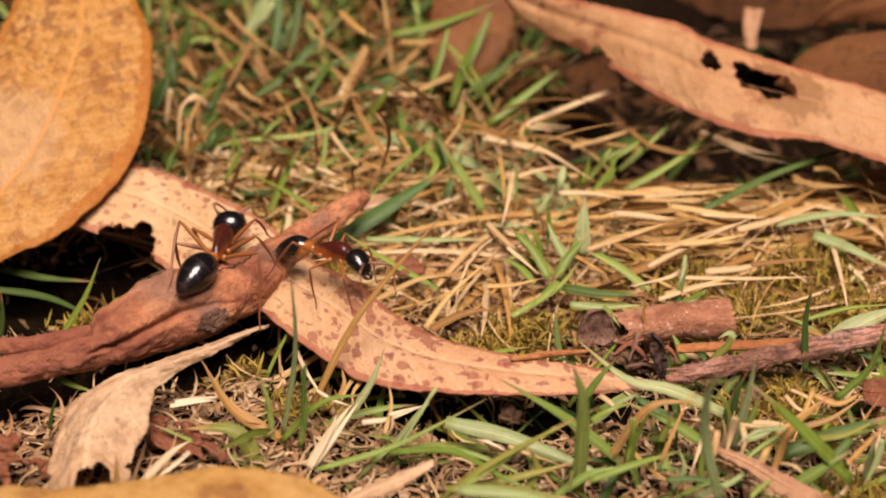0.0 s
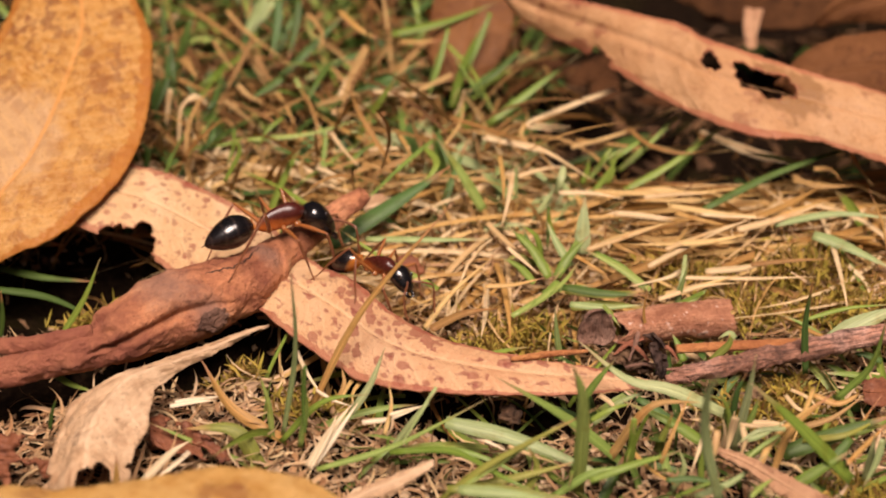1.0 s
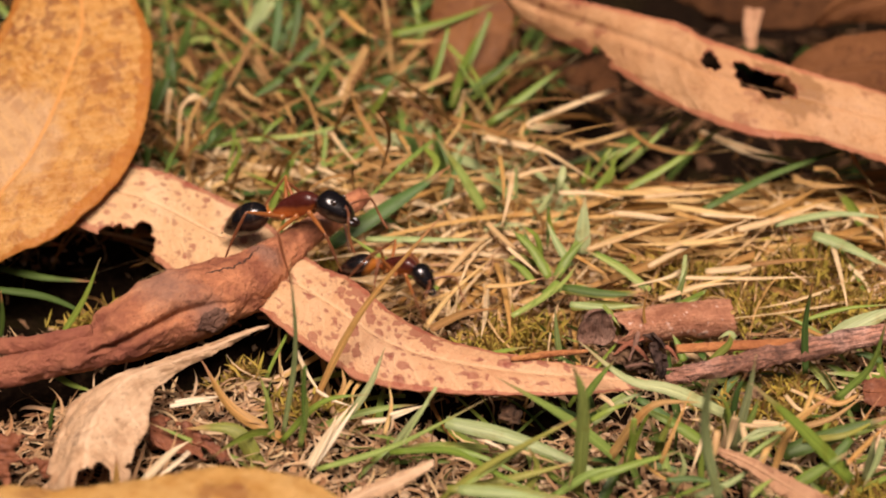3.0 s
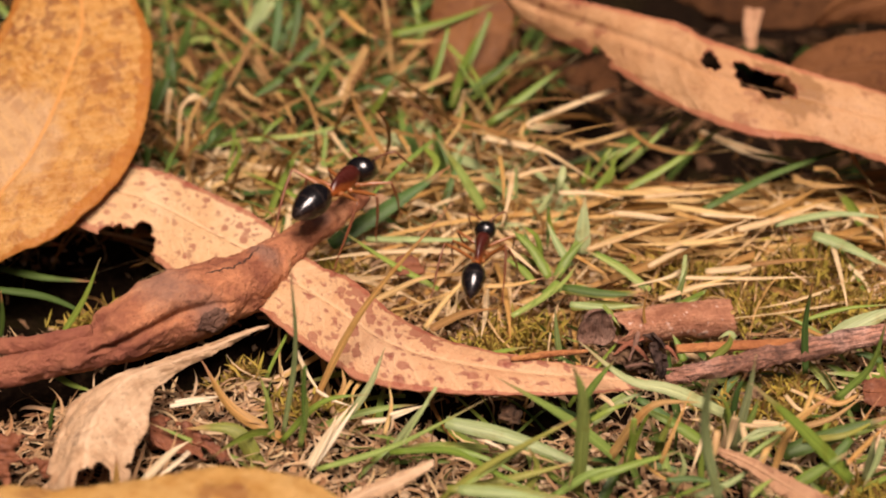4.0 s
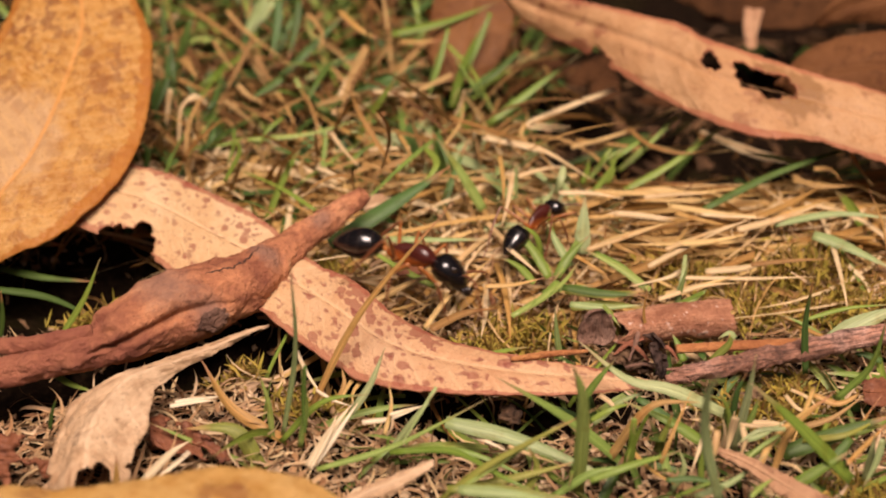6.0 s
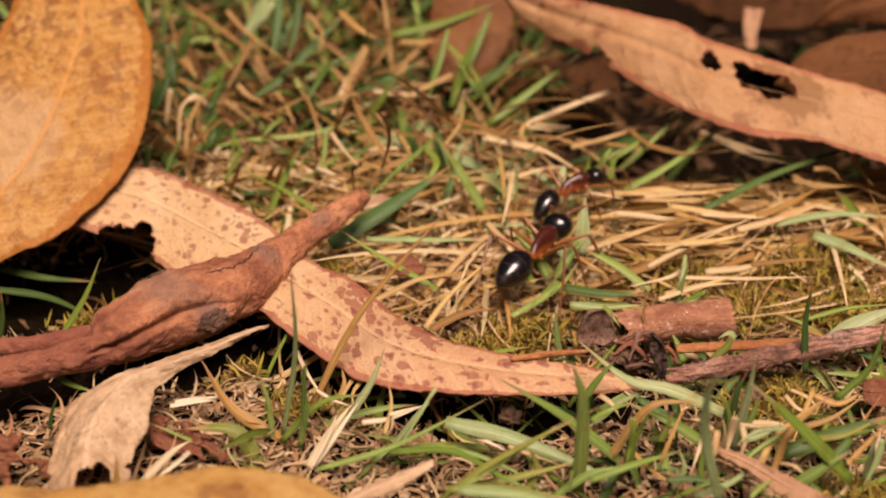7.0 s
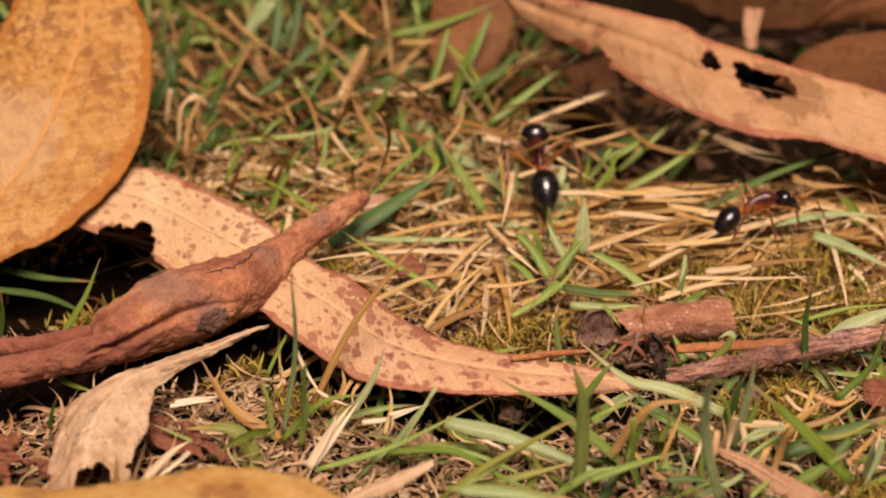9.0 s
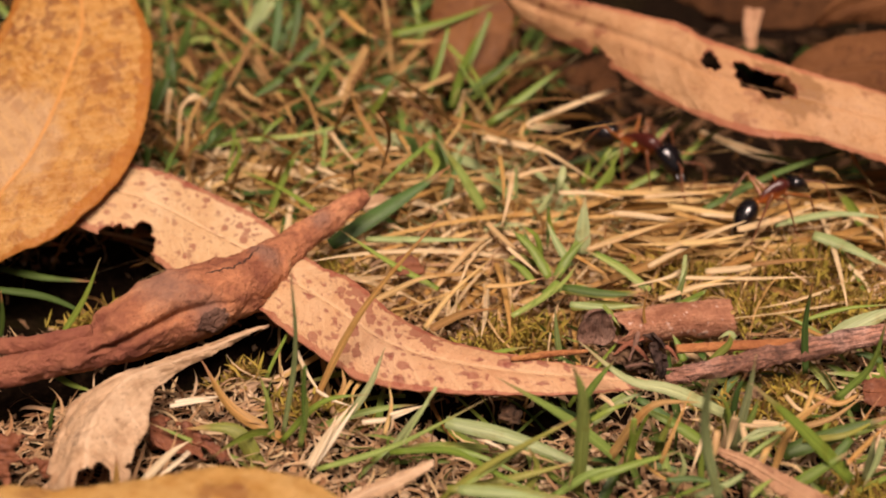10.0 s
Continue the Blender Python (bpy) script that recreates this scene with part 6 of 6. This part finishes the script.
def ant(s, label, broad=1.0, amber=0.0):
    """An ant s times the large worker's size; its body faces +x. Returns the thing and its moving parts."""
    body = new("ant")
    tagged(body, label, "ant", "ants")
    moving = {}
    part("thorax", sized(loft([(-2.35, -0.2, 0.20, 0.22), (-2.1, -0.15, 0.36, 0.45), (-1.5, 0.00, 0.46, 0.82), (-0.7, 0.16, 0.54, 1.0), (0.0, 0.30, 0.66, 1.08),
                               (0.8, 0.44, 0.86, 1.08), (1.5, 0.50, 0.86, 0.90), (2.0, 0.50, 0.58, 0.55), (2.35, 0.48, 0.30, 0.30)]), s), RED_SHELL, body, "glossy dark red thorax, amber towards the waist")
    part("petiole", sized(joined(loft([(-3.0, -0.10, 0.2, 0.2), (-2.75, -0.05, 0.28, 0.30), (-2.45, -0.12, 0.25, 0.25)], 16),
                                 loft([(-2.85, 0.15, 0.10, 0.10), (-2.72, 0.22, 0.40, 0.52), (-2.58, 0.15, 0.10, 0.12)], 16)), s), AMBER_SHELL, body, "amber waist node")
    rings = []
    for i in range(25):
        u = i / 24
        r = (math.sin(math.pi * min(1.0, u * 1.02 + 0.02) ** 0.80)) ** 0.70 * 1.52
        seam = (u * 4.6) % 1.0
        r *= 1.0 + 0.012 * seam if 0.08 < u < 0.93 else 1.0
        r *= broad ** 0.6
        rings.append((-0.15 - 5.1 * u, 0.10 - 0.75 * u * u, r, r * 0.96))
    rings[0], rings[-1] = (-0.1, 0.05, 0.3, 0.3), (-5.3, -0.68, 0.08, 0.08)
    moving["gaster"] = part("gaster", sized(loft(rings, 32, along=3), s), shell_material("ringed_black_shell", (0.0045, 0.0035, 0.0035), (0.014, 0.007, 0.005), 0.15, bands=s, amber=amber), body, "glossy black segmented abdomen")
    head = part("head", head_sized(loft([(-0.15, 0.0, 0.3, 0.3), (0.05, 0.05, 0.95, 0.65), (0.4, 0.1, 1.45, 0.98), (1.0, 0.12, 1.72, 1.15), (1.8, 0.08, 1.66, 1.12), (2.6, 0.0, 1.40, 0.95), (3.2, -0.08, 1.10, 0.72), (3.55, -0.15, 0.75, 0.45), (3.7, -0.18, 0.35, 0.22)]), s * broad), BLACK_SHELL, body, "broad glossy black head")
    moving["head"] = head
    for side in (1, -1):
        part("eye", head_sized(ball((1.75, 1.22 * side, 0.72), (0.36, 0.24, 0.30)), s * broad), EYE_SHELL, head)
        part("mandible", head_sized(rod([(3.35, 0.55 * side, -0.28), (3.95, 0.62 * side, -0.34), (4.30, 0.28 * side, -0.36), (4.38, 0.03 * side, -0.36)], [0.26, 0.25, 0.16, 0.04]), s * broad), BLACK_SHELL, head)
        feeler = part("antenna", sized(rod([(0, 0, 0), (0.7, 0.75 * side, 0.55), (1.4, 1.5 * side, 0.85), (1.75, 1.75 * side, 0.75), (2.5, 1.75 * side, 0.25), (3.4, 1.55 * side, -0.35), (4.3, 1.25 * side, -0.75)],
                                           [0.13, 0.11, 0.13, 0.10, 0.10, 0.12, 0.09], 10, 36), s), SHIN_SHELL, head, "elbowed dark brown antenna")
        feeler.matrix_basis = pose(2.75 * s * broad * MM, 0.40 * side * s * broad * MM, 0.80 * s * broad * MM)
        moving["feeler", side] = feeler
        for name, (coxa, femur, shin, foot) in LEGS.items():
            upper = part("leg", sized(joined(ball((0.05, 0.0, 0.0), (0.36, 0.28, 0.34), 12),
                                             rod([(0.0, 0, 0), (0.5, 0, 0.02), (femur * 0.45, 0, 0.06), (femur * 0.85, 0, 0.02), (femur, 0, 0)], [0.14, 0.17, 0.21, 0.14, 0.10], 12, 24)), s), LEG_SHELL, body, "amber-orange leg")
            tib = shin * 0.56
            lower = part("shin", sized(rod([(0, 0, 0), (tib * 0.5, 0, 0.10), (tib, 0, 0.05), (tib + (shin - tib) * 0.55, 0, -0.10), (shin * 0.97, 0, -0.02), (shin, 0, 0.0)], [0.10, 0.15, 0.11, 0.075, 0.07, 0.03], 10, 30), s), SHIN_SHELL, upper, "thin reddish-brown shin and foot")
            moving["leg", name, side] = (upper, lower)
    return body, moving


BIG, SMALL = 1.12, 0.9
big_ant, big_parts = ant(BIG, "large ant with black abdomen and head, dark red thorax")
small_ant, small_parts = ant(SMALL, "smaller ant with black abdomen and head, orange legs", 0.86, amber=0.8)


# ---- what moves ----
def pose_at(ob, t):
    """The keyed place and turn of a thing at t seconds."""
    keys = ob.animation_data
    loc, turn = [0.0] * 3, [1.0, 0, 0, 0]
    for curve in keys.action.layers[0].strips[0].channelbag(keys.action_slot).fcurves:
        (loc if curve.data_path == "location" else turn)[curve.array_index] = curve.evaluate(frame(t))

    return Matrix.LocRotScale(loc, Quaternion(turn).normalized(), None)


def heading(yaw, pitch):
    """A turn: yaw to the left, then the nose up."""
    return pose(0, 0, 0, 0, 0, yaw) @ pose(0, 0, 0, 0, -pitch, 0)


def place(x, y, z, yaw, pitch, roll=0):
    return Matrix.Translation((x * MM, y * MM, z * MM)) @ heading(yaw, pitch) @ pose(0, 0, 0, roll)


def solid_ground():
    """Heights of what the feet stand on."""
    trees = []
    for ob in (stick, long_leaf):
        trees.append(BVHTree.FromPolygons([v.co for v in ob.data.vertices], [list(p.vertices) for p in ob.data.polygons]))

    def height(x, y):
        z = 0.0006
        for tree in trees:
            hit = tree.ray_cast(Vector((x, y, 0.05)), Vector((0, 0, -1)))[0]
            if hit:
                z = max(z, hit.z)
        return z
    return height


def step_legs(body, parts, s, height):
    """Feet stay planted and step when the body has left them behind, three legs at a time."""
    reach = {}
    rows = {k: ([], []) for k in parts if k[0] == "leg"}
    order = sorted(rows, key=str)
    for i in range(101):
        t = i * 0.1
        m = pose_at(body, t)
        for k in order:
            _, name, side = k
            coxa, femur, shin, foot = LEGS[name]
            a, b = femur * s * MM, shin * s * MM
            root = Vector((coxa[0], coxa[1] * side, coxa[2])) * s * MM
            rest = m @ (Vector((foot[0], foot[1] * side, -2.6)) * s * MM)
            tripod = (("front", "mid", "hind").index(name) + (side > 0)) % 2
            gone = (reach[k] - rest).xy.length if k in reach else 1.0
            if gone > 3.4 * s * MM or (gone > 1.2 * s * MM and i % 2 == tripod):
                ahead = (pose_at(body, min(10.0, t + 0.1)).translation - m.translation) * 0.8
                x, y = rest.x + ahead.x, rest.y + ahead.y
                low = m.translation.z - 4.6 * s * MM
                reach[k] = Vector((x, y, max(low, min(height(x, y), m.translation.z - 0.8 * s * MM))))
            goal = m.inverted() @ reach[k] - root
            d = min(goal.length, (a + b) * 0.995)
            d = max(d, abs(a - b) * 1.05)
            way = goal.normalized()
            pole = Vector((0.25 * (1 if name == "front" else -1), 0.9 * side, 0.75))
            pole = (pole - way * pole.dot(way)).normalized()
            ca = max(-1.0, min(1.0, (a * a + d * d - b * b) / (2 * a * d)))
            knee = way * (a * ca) + pole * (a * math.sqrt(1 - ca * ca))
            x = knee.normalized()
            foot_way = way * d - knee
            y = x.cross(foot_way.normalized())
            y = y.normalized() if y.length > 1e-6 else Vector((0, 1, 0))
            z = x.cross(y)
            turn = Matrix((x, y, z)).transposed().to_4x4()
            rows[k][0].append((t, Matrix.Translation(root) @ turn))
            fx, fz = foot_way.dot(x), foot_way.dot(z)
            rows[k][1].append((t, Matrix.Translation((a, 0, 0)) @ Matrix.Rotation(-math.atan2(fz, fx), 4, "Y")))
    for k in order:
        walk(parts[k][0], rows[k][0])
        walk(parts[k][1], rows[k][1])


def feel(parts, s, seed, broad=1.0):
    """The antennae swing as the ant tests its way."""
    for side in (1, -1):
        base = Matrix.Translation(Vector((2.75, 0.40 * side, 0.80)) * s * broad * MM)
        rows = []
        for i in range(51):
            a = noise.noise((i * 0.42, seed, side * 3.0))
            b = noise.noise((i * 0.37, seed + 5, side * 3.0))
            rows.append((i * 0.2, base @ pose(0, 0, 0, 0, 32 * b + 8, 34 * a + 6 * side)))
        walk(parts["feeler", side], rows)


def motions():
    big, small = BIG, SMALL
    walk(big_ant, [
        (0.0, place(-22.11, -11.83, 8.16, 85, -5, -2)), (0.2, place(-20.48, -10.17, 8.35, 69, -6, -7)), (0.4, place(-18.94, -7.71, 8.36, 62, -9, -8)),
        (0.6, place(-18.36, -7.61, 8.48, 53, -9, -11)), (0.8, place(-17.09, -7.86, 8.55, 39, -6, -14)), (1.0, place(-16.48, -8.02, 8.71, 26, -2, -16)),
        (1.2, place(-16.77, -7.64, 8.73, 11, 8, -18)), (1.5, place(-17.59, -6.64, 8.73, 26, 4, -16)), (1.8, place(-17.36, -6.08, 8.69, 26, 5, -16)),
        (2.0, place(-16.87, -7.49, 9.06, 8, 8, -18)), (2.2, place(-15.48, -8.26, 8.93, -9, 9, -18)), (2.5, place(-14.95, -8.07, 9.02, -13, 12, -18)),
        (2.7, place(-15.48, -7.77, 8.96, -16, 17, -17)), (3.8, place(-11.46, -1.83, 9.48, 58, -10, -9)), (4.0, place(-10.41, -2.08, 9.50, 61, -9, -9)),
        (4.2, place(-8.49, -1.21, 9.51, 53, -11, -11)), (4.4, place(-7.46, -0.78, 9.49, 40, -6, -14)), (4.6, place(-8.84, -0.69, 9.64, 29, 3, -16)),
        (4.8, place(-8.59, -2.33, 9.94, 23, 4, -17)), (5.0, place(-9.56, -1.40, 10.23, 24, 8, -16)), (5.2, place(-9.96, -3.31, 9.25, 1, 0, -18)),
        (5.3, place(-9.77, -3.18, 8.54, -12, -4, -18)), (5.4, place(-9.87, -5.11, 7.85, -30, -13, -16)), (5.5, place(-8.65, -6.24, 7.13, -38, -14, -14)),
        (5.6, place(-6.76, -8.47, 6.72, -35, -20, -15)), (5.7, place(-6.54, -8.19, 6.32, -33, -21, -15)), (6.25, place(1.80, -10.60, 4.40, 4, -6, -18)),
        (6.8, place(8.96, -9.36, 3.91, 56, -9, -10)), (6.9, place(9.78, -8.63, 3.95, 60, -8, -9)), (7.0, place(10.48, -5.32, 3.98, 58, -1, -10)),
        (7.2, place(13.63, -5.46, 3.89, 55, 1, -10)), (7.4, place(14.45, -3.37, 3.95, 63, 10, -8)), (7.5, place(14.51, -3.18, 3.97, 65, 9, -8)),
        (7.6, place(14.39, -2.82, 3.97, 66, 6, -7)), (7.8, place(14.12, -1.24, 3.98, 69, 12, -6)), (8.0, place(14.40, 1.73, 4.03, 82, 13, -3)),
        (8.1, place(14.19, 2.03, 4.07, 85, 14, -2)), (8.2, place(14.10, 2.64, 4.12, 88, 15, -1)), (8.4, place(13.29, 5.53, 3.92, 98, 7, 2)),
        (8.5, place(11.38, 6.61, 3.83, 102, 3, 4)), (8.6, place(11.15, 8.40, 3.84, 105, 4, 5)), (8.8, place(10.64, 10.66, 3.86, 103, 6, 4)),
        (9.0, place(11.12, 13.96, 3.84, 95, 7, 1)), (9.1, place(11.99, 15.28, 3.80, 88, 6, -1)), (9.2, place(12.64, 18.06, 3.76, 80, -4, -3)),
        (9.3, place(12.27, 18.09, 3.76, 76, -6, -4)), (9.4, place(13.85, 18.70, 3.76, 63, -5, -8)), (9.5, place(15.55, 18.89, 3.76, 49, -6, -12)),
        (9.6, place(17.61, 19.09, 3.78, 36, -4, -15)), (9.7, place(19.22, 18.86, 3.80, 23, -2, -17)), (9.8, place(20.98, 18.55, 3.81, -14, 1, -17)),
        (9.9, place(21.40, 18.72, 3.72, -25, -1, -16)), (10.0, place(23.59, 17.30, 3.61, -41, -4, -14)),
    ])
    at = Matrix.Translation(Vector(WAIST) * big * MM)
    walk(big_parts["gaster"], [(t, at @ heading(a, b)) for t, a, b in (
        (0, -26, 4), (0.2, -13, -5), (0.4, -10, -2), (0.6, -5, -2), (0.8, 7, -3), (1, 11, -1), (1.2, -6, 4), (1.5, 10, -5),
        (1.8, 9, -4), (2, -9, 5), (2.2, -4, 9), (2.5, -2, 8), (2.7, -2, 7), (3.8, -12, 8), (4, -8, 3), (4.2, -6, 3),
        (4.4, -1, 5), (4.6, 7, 7), (4.8, 13, 5), (5, 6, 9), (5.2, 4, 22), (5.3, 2, 18), (5.4, 8, 14), (5.5, 13, 2),
        (5.6, 7, 5), (5.7, 4, 9), (6.25, 2, 4), (6.8, -10, -10), (6.9, -13, -6), (7, -7, -2), (7.2, 4, 3), (7.4, -4, -0),
        (7.5, -6, -1), (7.6, -7, 3), (7.8, -5, 4), (8, -6, 15), (8.1, -6, 11), (8.2, -4, 4), (8.4, -4, 4), (8.5, 4, 7),
        (8.6, 4, 11), (8.8, 1, 8), (9, 2, 9), (9.1, -0, 6), (9.2, -2, 10), (9.3, 1, 6), (9.4, 2, 3), (9.5, -3, 6),
        (9.6, 3, -5), (9.7, 4, -7), (9.8, -10, 8), (9.9, -8, 19), (10, 6, 16),
    )])
    at = Matrix.Translation(Vector(NECK) * big * MM)
    walk(big_parts["head"], [(t, at @ heading(a, b)) for t, a, b in (
        (0, -2, -15), (0.2, -6, -36), (0.4, -5, -41), (0.6, -4, -43), (0.8, 1, -46), (1, -1, -43), (1.2, -2, -38), (1.5, -1, -34),
        (1.8, -5, -43), (2, -5, -44), (2.2, -9, -40), (2.5, -11, -42), (2.7, -12, -31), (3.8, -9, -40), (4, 9, -13), (4.2, -11, -36),
        (4.4, -5, -40), (4.6, -0, -39), (4.8, -1, -42), (5, -3, -41), (5.2, -7, -52), (5.3, -5, -46), (5.4, -1, -27), (5.5, -5, -12),
        (5.6, -2, -19), (5.7, 1, -20), (6.25, 8, -22), (6.8, 14, -10), (6.9, 12, -9), (7, 11, -15), (7.2, 15, -13), (7.4, 12, -18),
        (7.5, 11, -15), (7.6, 10, -14), (7.8, 10, -17), (8, 2, -18), (8.1, 1, -16), (8.2, -1, -16), (8.4, -5, -15), (8.5, -7, -16),
        (8.6, -9, -15), (8.8, -9, -16), (9, -5, -16), (9.1, -0, -15), (9.2, 3, -11), (9.3, 4, -10), (9.4, 6, -15), (9.5, 8, -17),
        (9.6, 2, -19), (9.7, 2, -12), (9.8, -3, -21), (9.9, -3, -28), (10, -2, -26),
    )])
    walk(small_ant, [
        (0.0, place(-10.78, -13.37, 8.22, -26, -0, -16)), (0.2, place(-10.15, -12.25, 7.69, -17, -2, -17)), (0.4, place(-7.57, -11.91, 5.96, -23, -7, -17)),
        (0.6, place(-5.76, -11.48, 5.15, -25, -4, -16)), (0.8, place(-6.27, -11.34, 5.26, -33, 3, -15)), (1.0, place(-6.43, -11.43, 5.23, -38, 4, -14)),
        (1.2, place(-6.52, -11.18, 5.21, -43, 4, -13)), (1.5, place(-6.76, -11.01, 5.27, -45, 3, -13)), (1.8, place(-6.73, -11.19, 5.34, -47, 6, -12)),
        (2.0, place(-6.77, -11.07, 5.33, -48, 5, -12)), (2.5, place(-6.76, -10.99, 5.34, -47, 6, -12)), (2.7, place(-6.76, -10.96, 5.35, -47, 7, -12)),
        (3.25, place(-0.60, -11.20, 4.20, 8, 2, -18)), (3.8, place(4.43, -7.15, 3.40, 66, 4, -7)), (4.0, place(3.98, -5.52, 3.52, 77, 8, -4)),
        (4.2, place(3.79, -4.40, 3.34, 78, 5, -4)), (4.4, place(3.76, -4.30, 3.36, 81, 4, -3)), (4.6, place(3.56, -4.44, 3.40, 87, 7, -1)),
        (4.8, place(3.13, -4.54, 3.43, 99, 7, 3)), (5.0, place(3.55, -4.54, 3.46, 97, 9, 2)), (5.2, place(3.53, -3.87, 3.40, 96, 8, 2)),
        (5.4, place(3.67, -4.10, 3.38, 95, 5, 1)), (5.5, place(3.82, -4.08, 3.37, 92, 4, 1)), (5.6, place(4.26, -4.08, 3.36, 84, 3, -2)),
        (5.7, place(5.95, -3.13, 3.36, 71, -3, -6)), (6.8, place(14.65, 7.51, 3.50, 40, 9, -14)), (6.9, place(14.82, 7.74, 3.51, 37, 7, -14)),
        (7.0, place(14.91, 7.67, 3.53, 30, 5, -16)), (7.2, place(16.09, 8.17, 3.58, 15, 4, -17)), (7.4, place(19.96, 7.48, 3.49, -11, 0, -18)),
        (7.5, place(19.26, 8.00, 3.47, -16, -1, -17)), (7.6, place(19.59, 7.63, 3.46, -21, -0, -17)), (7.8, place(18.95, 7.56, 3.43, -26, 2, -16)),
        (8.0, place(20.39, 3.35, 3.72, -36, -7, -15)), (8.1, place(21.44, 3.68, 3.76, -38, -8, -14)), (8.2, place(23.04, 3.10, 3.80, -28, -9, -16)),
        (8.4, place(27.45, -0.30, 3.71, -0, -4, -18)), (8.5, place(28.25, 0.18, 3.70, 7, 0, -18)), (8.6, place(31.77, 0.01, 3.69, 2, -2, -18)),
        (8.8, place(33.48, 2.13, 3.66, 10, 3, -18)), (9.0, place(35.17, 3.63, 3.51, 16, 5, -17)), (9.1, place(35.17, 3.77, 3.48, 16, 4, -17)),
        (9.2, place(35.33, 4.18, 3.45, 18, 4, -17)), (9.3, place(36.88, 5.36, 3.49, 23, 7, -17)), (9.5, place(37.12, 5.75, 3.57, 25, 10, -16)),
        (9.8, place(37.17, 5.95, 3.56, 26, 11, -16)), (10.0, place(37.18, 6.03, 3.56, 26, 11, -16)),
    ])
    at = Matrix.Translation(Vector(WAIST) * small * MM)
    walk(small_parts["gaster"], [(t, at @ heading(a, b)) for t, a, b in (
        (0, -0, 12), (0.2, -11, 11), (0.4, -17, 13), (0.6, -7, 18), (0.8, 3, 17), (1, 6, 16), (1.2, 13, 15), (1.5, 16, 17),
        (1.8, 17, 9), (2, 20, 9), (2.5, 19, 9), (2.7, 19, 8), (3.25, 4, 8), (3.8, -6, 7), (4, 3, 2), (4.2, 3, 5),
        (4.4, -2, 8), (4.6, -6, 4), (4.8, -9, 8), (5, -7, 5), (5.2, -4, 4), (5.4, -3, 4), (5.5, -3, 3), (5.6, 0, 2),
        (5.7, -1, 8), (6.8, 11, 5), (6.9, 13, 7), (7, 19, 10), (7.2, 19, 16), (7.4, -2, 35), (7.5, -6, 36), (7.6, -5, 37),
        (7.8, -1, 31), (8, -13, 17), (8.1, -15, 14), (8.2, -9, 14), (8.4, 15, -1), (8.5, 28, -2), (8.6, 31, 8), (8.8, 21, 10),
        (9, 14, 18), (9.1, 17, 18), (9.2, 17, 16), (9.3, 17, 10), (9.5, 15, 12), (9.8, 14, 13), (10, 13, 14),
    )])
    at = Matrix.Translation(Vector(NECK) * small * MM)
    walk(small_parts["head"], [(t, at @ heading(a, b)) for t, a, b in (
        (0, -21, -24), (0.2, -6, -29), (0.4, -2, -24), (0.6, -6, -26), (0.8, -1, -32), (1, -3, -36), (1.2, -7, -40), (1.5, -12, -42),
        (1.8, -13, -47), (2, -13, -47), (2.5, -11, -48), (2.7, -11, -49), (3.25, 0, -30), (3.8, 7, -16), (4, 6, -18), (4.2, 6, -20),
        (4.4, 5, -20), (4.6, 3, -20), (4.8, -1, -19), (5, -1, -19), (5.2, -2, -19), (5.4, -2, -16), (5.5, -2, -16), (5.6, 1, -19),
        (5.7, -3, -31), (6.8, 8, -28), (6.9, 8, -26), (7, 10, -25), (7.2, 8, -31), (7.4, 1, -28), (7.5, 0, -22), (7.6, -2, -30),
        (7.8, -4, -29), (8, -2, -29), (8.1, -1, -28), (8.2, 1, -22), (8.4, 2, -24), (8.5, -2, -23), (8.6, 1, -26), (8.8, 5, -30),
        (9, 4, -33), (9.1, 3, -32), (9.2, 4, -32), (9.3, 6, -31), (9.5, 6, -34), (9.8, 6, -35), (10, 6, -35),
    )])
    height = solid_ground()
    step_legs(big_ant, big_parts, big, height)
    step_legs(small_ant, small_parts, small, height)
    feel(big_parts, big, 2.0)
    feel(small_parts, small, 9.0, 0.86)


motions()
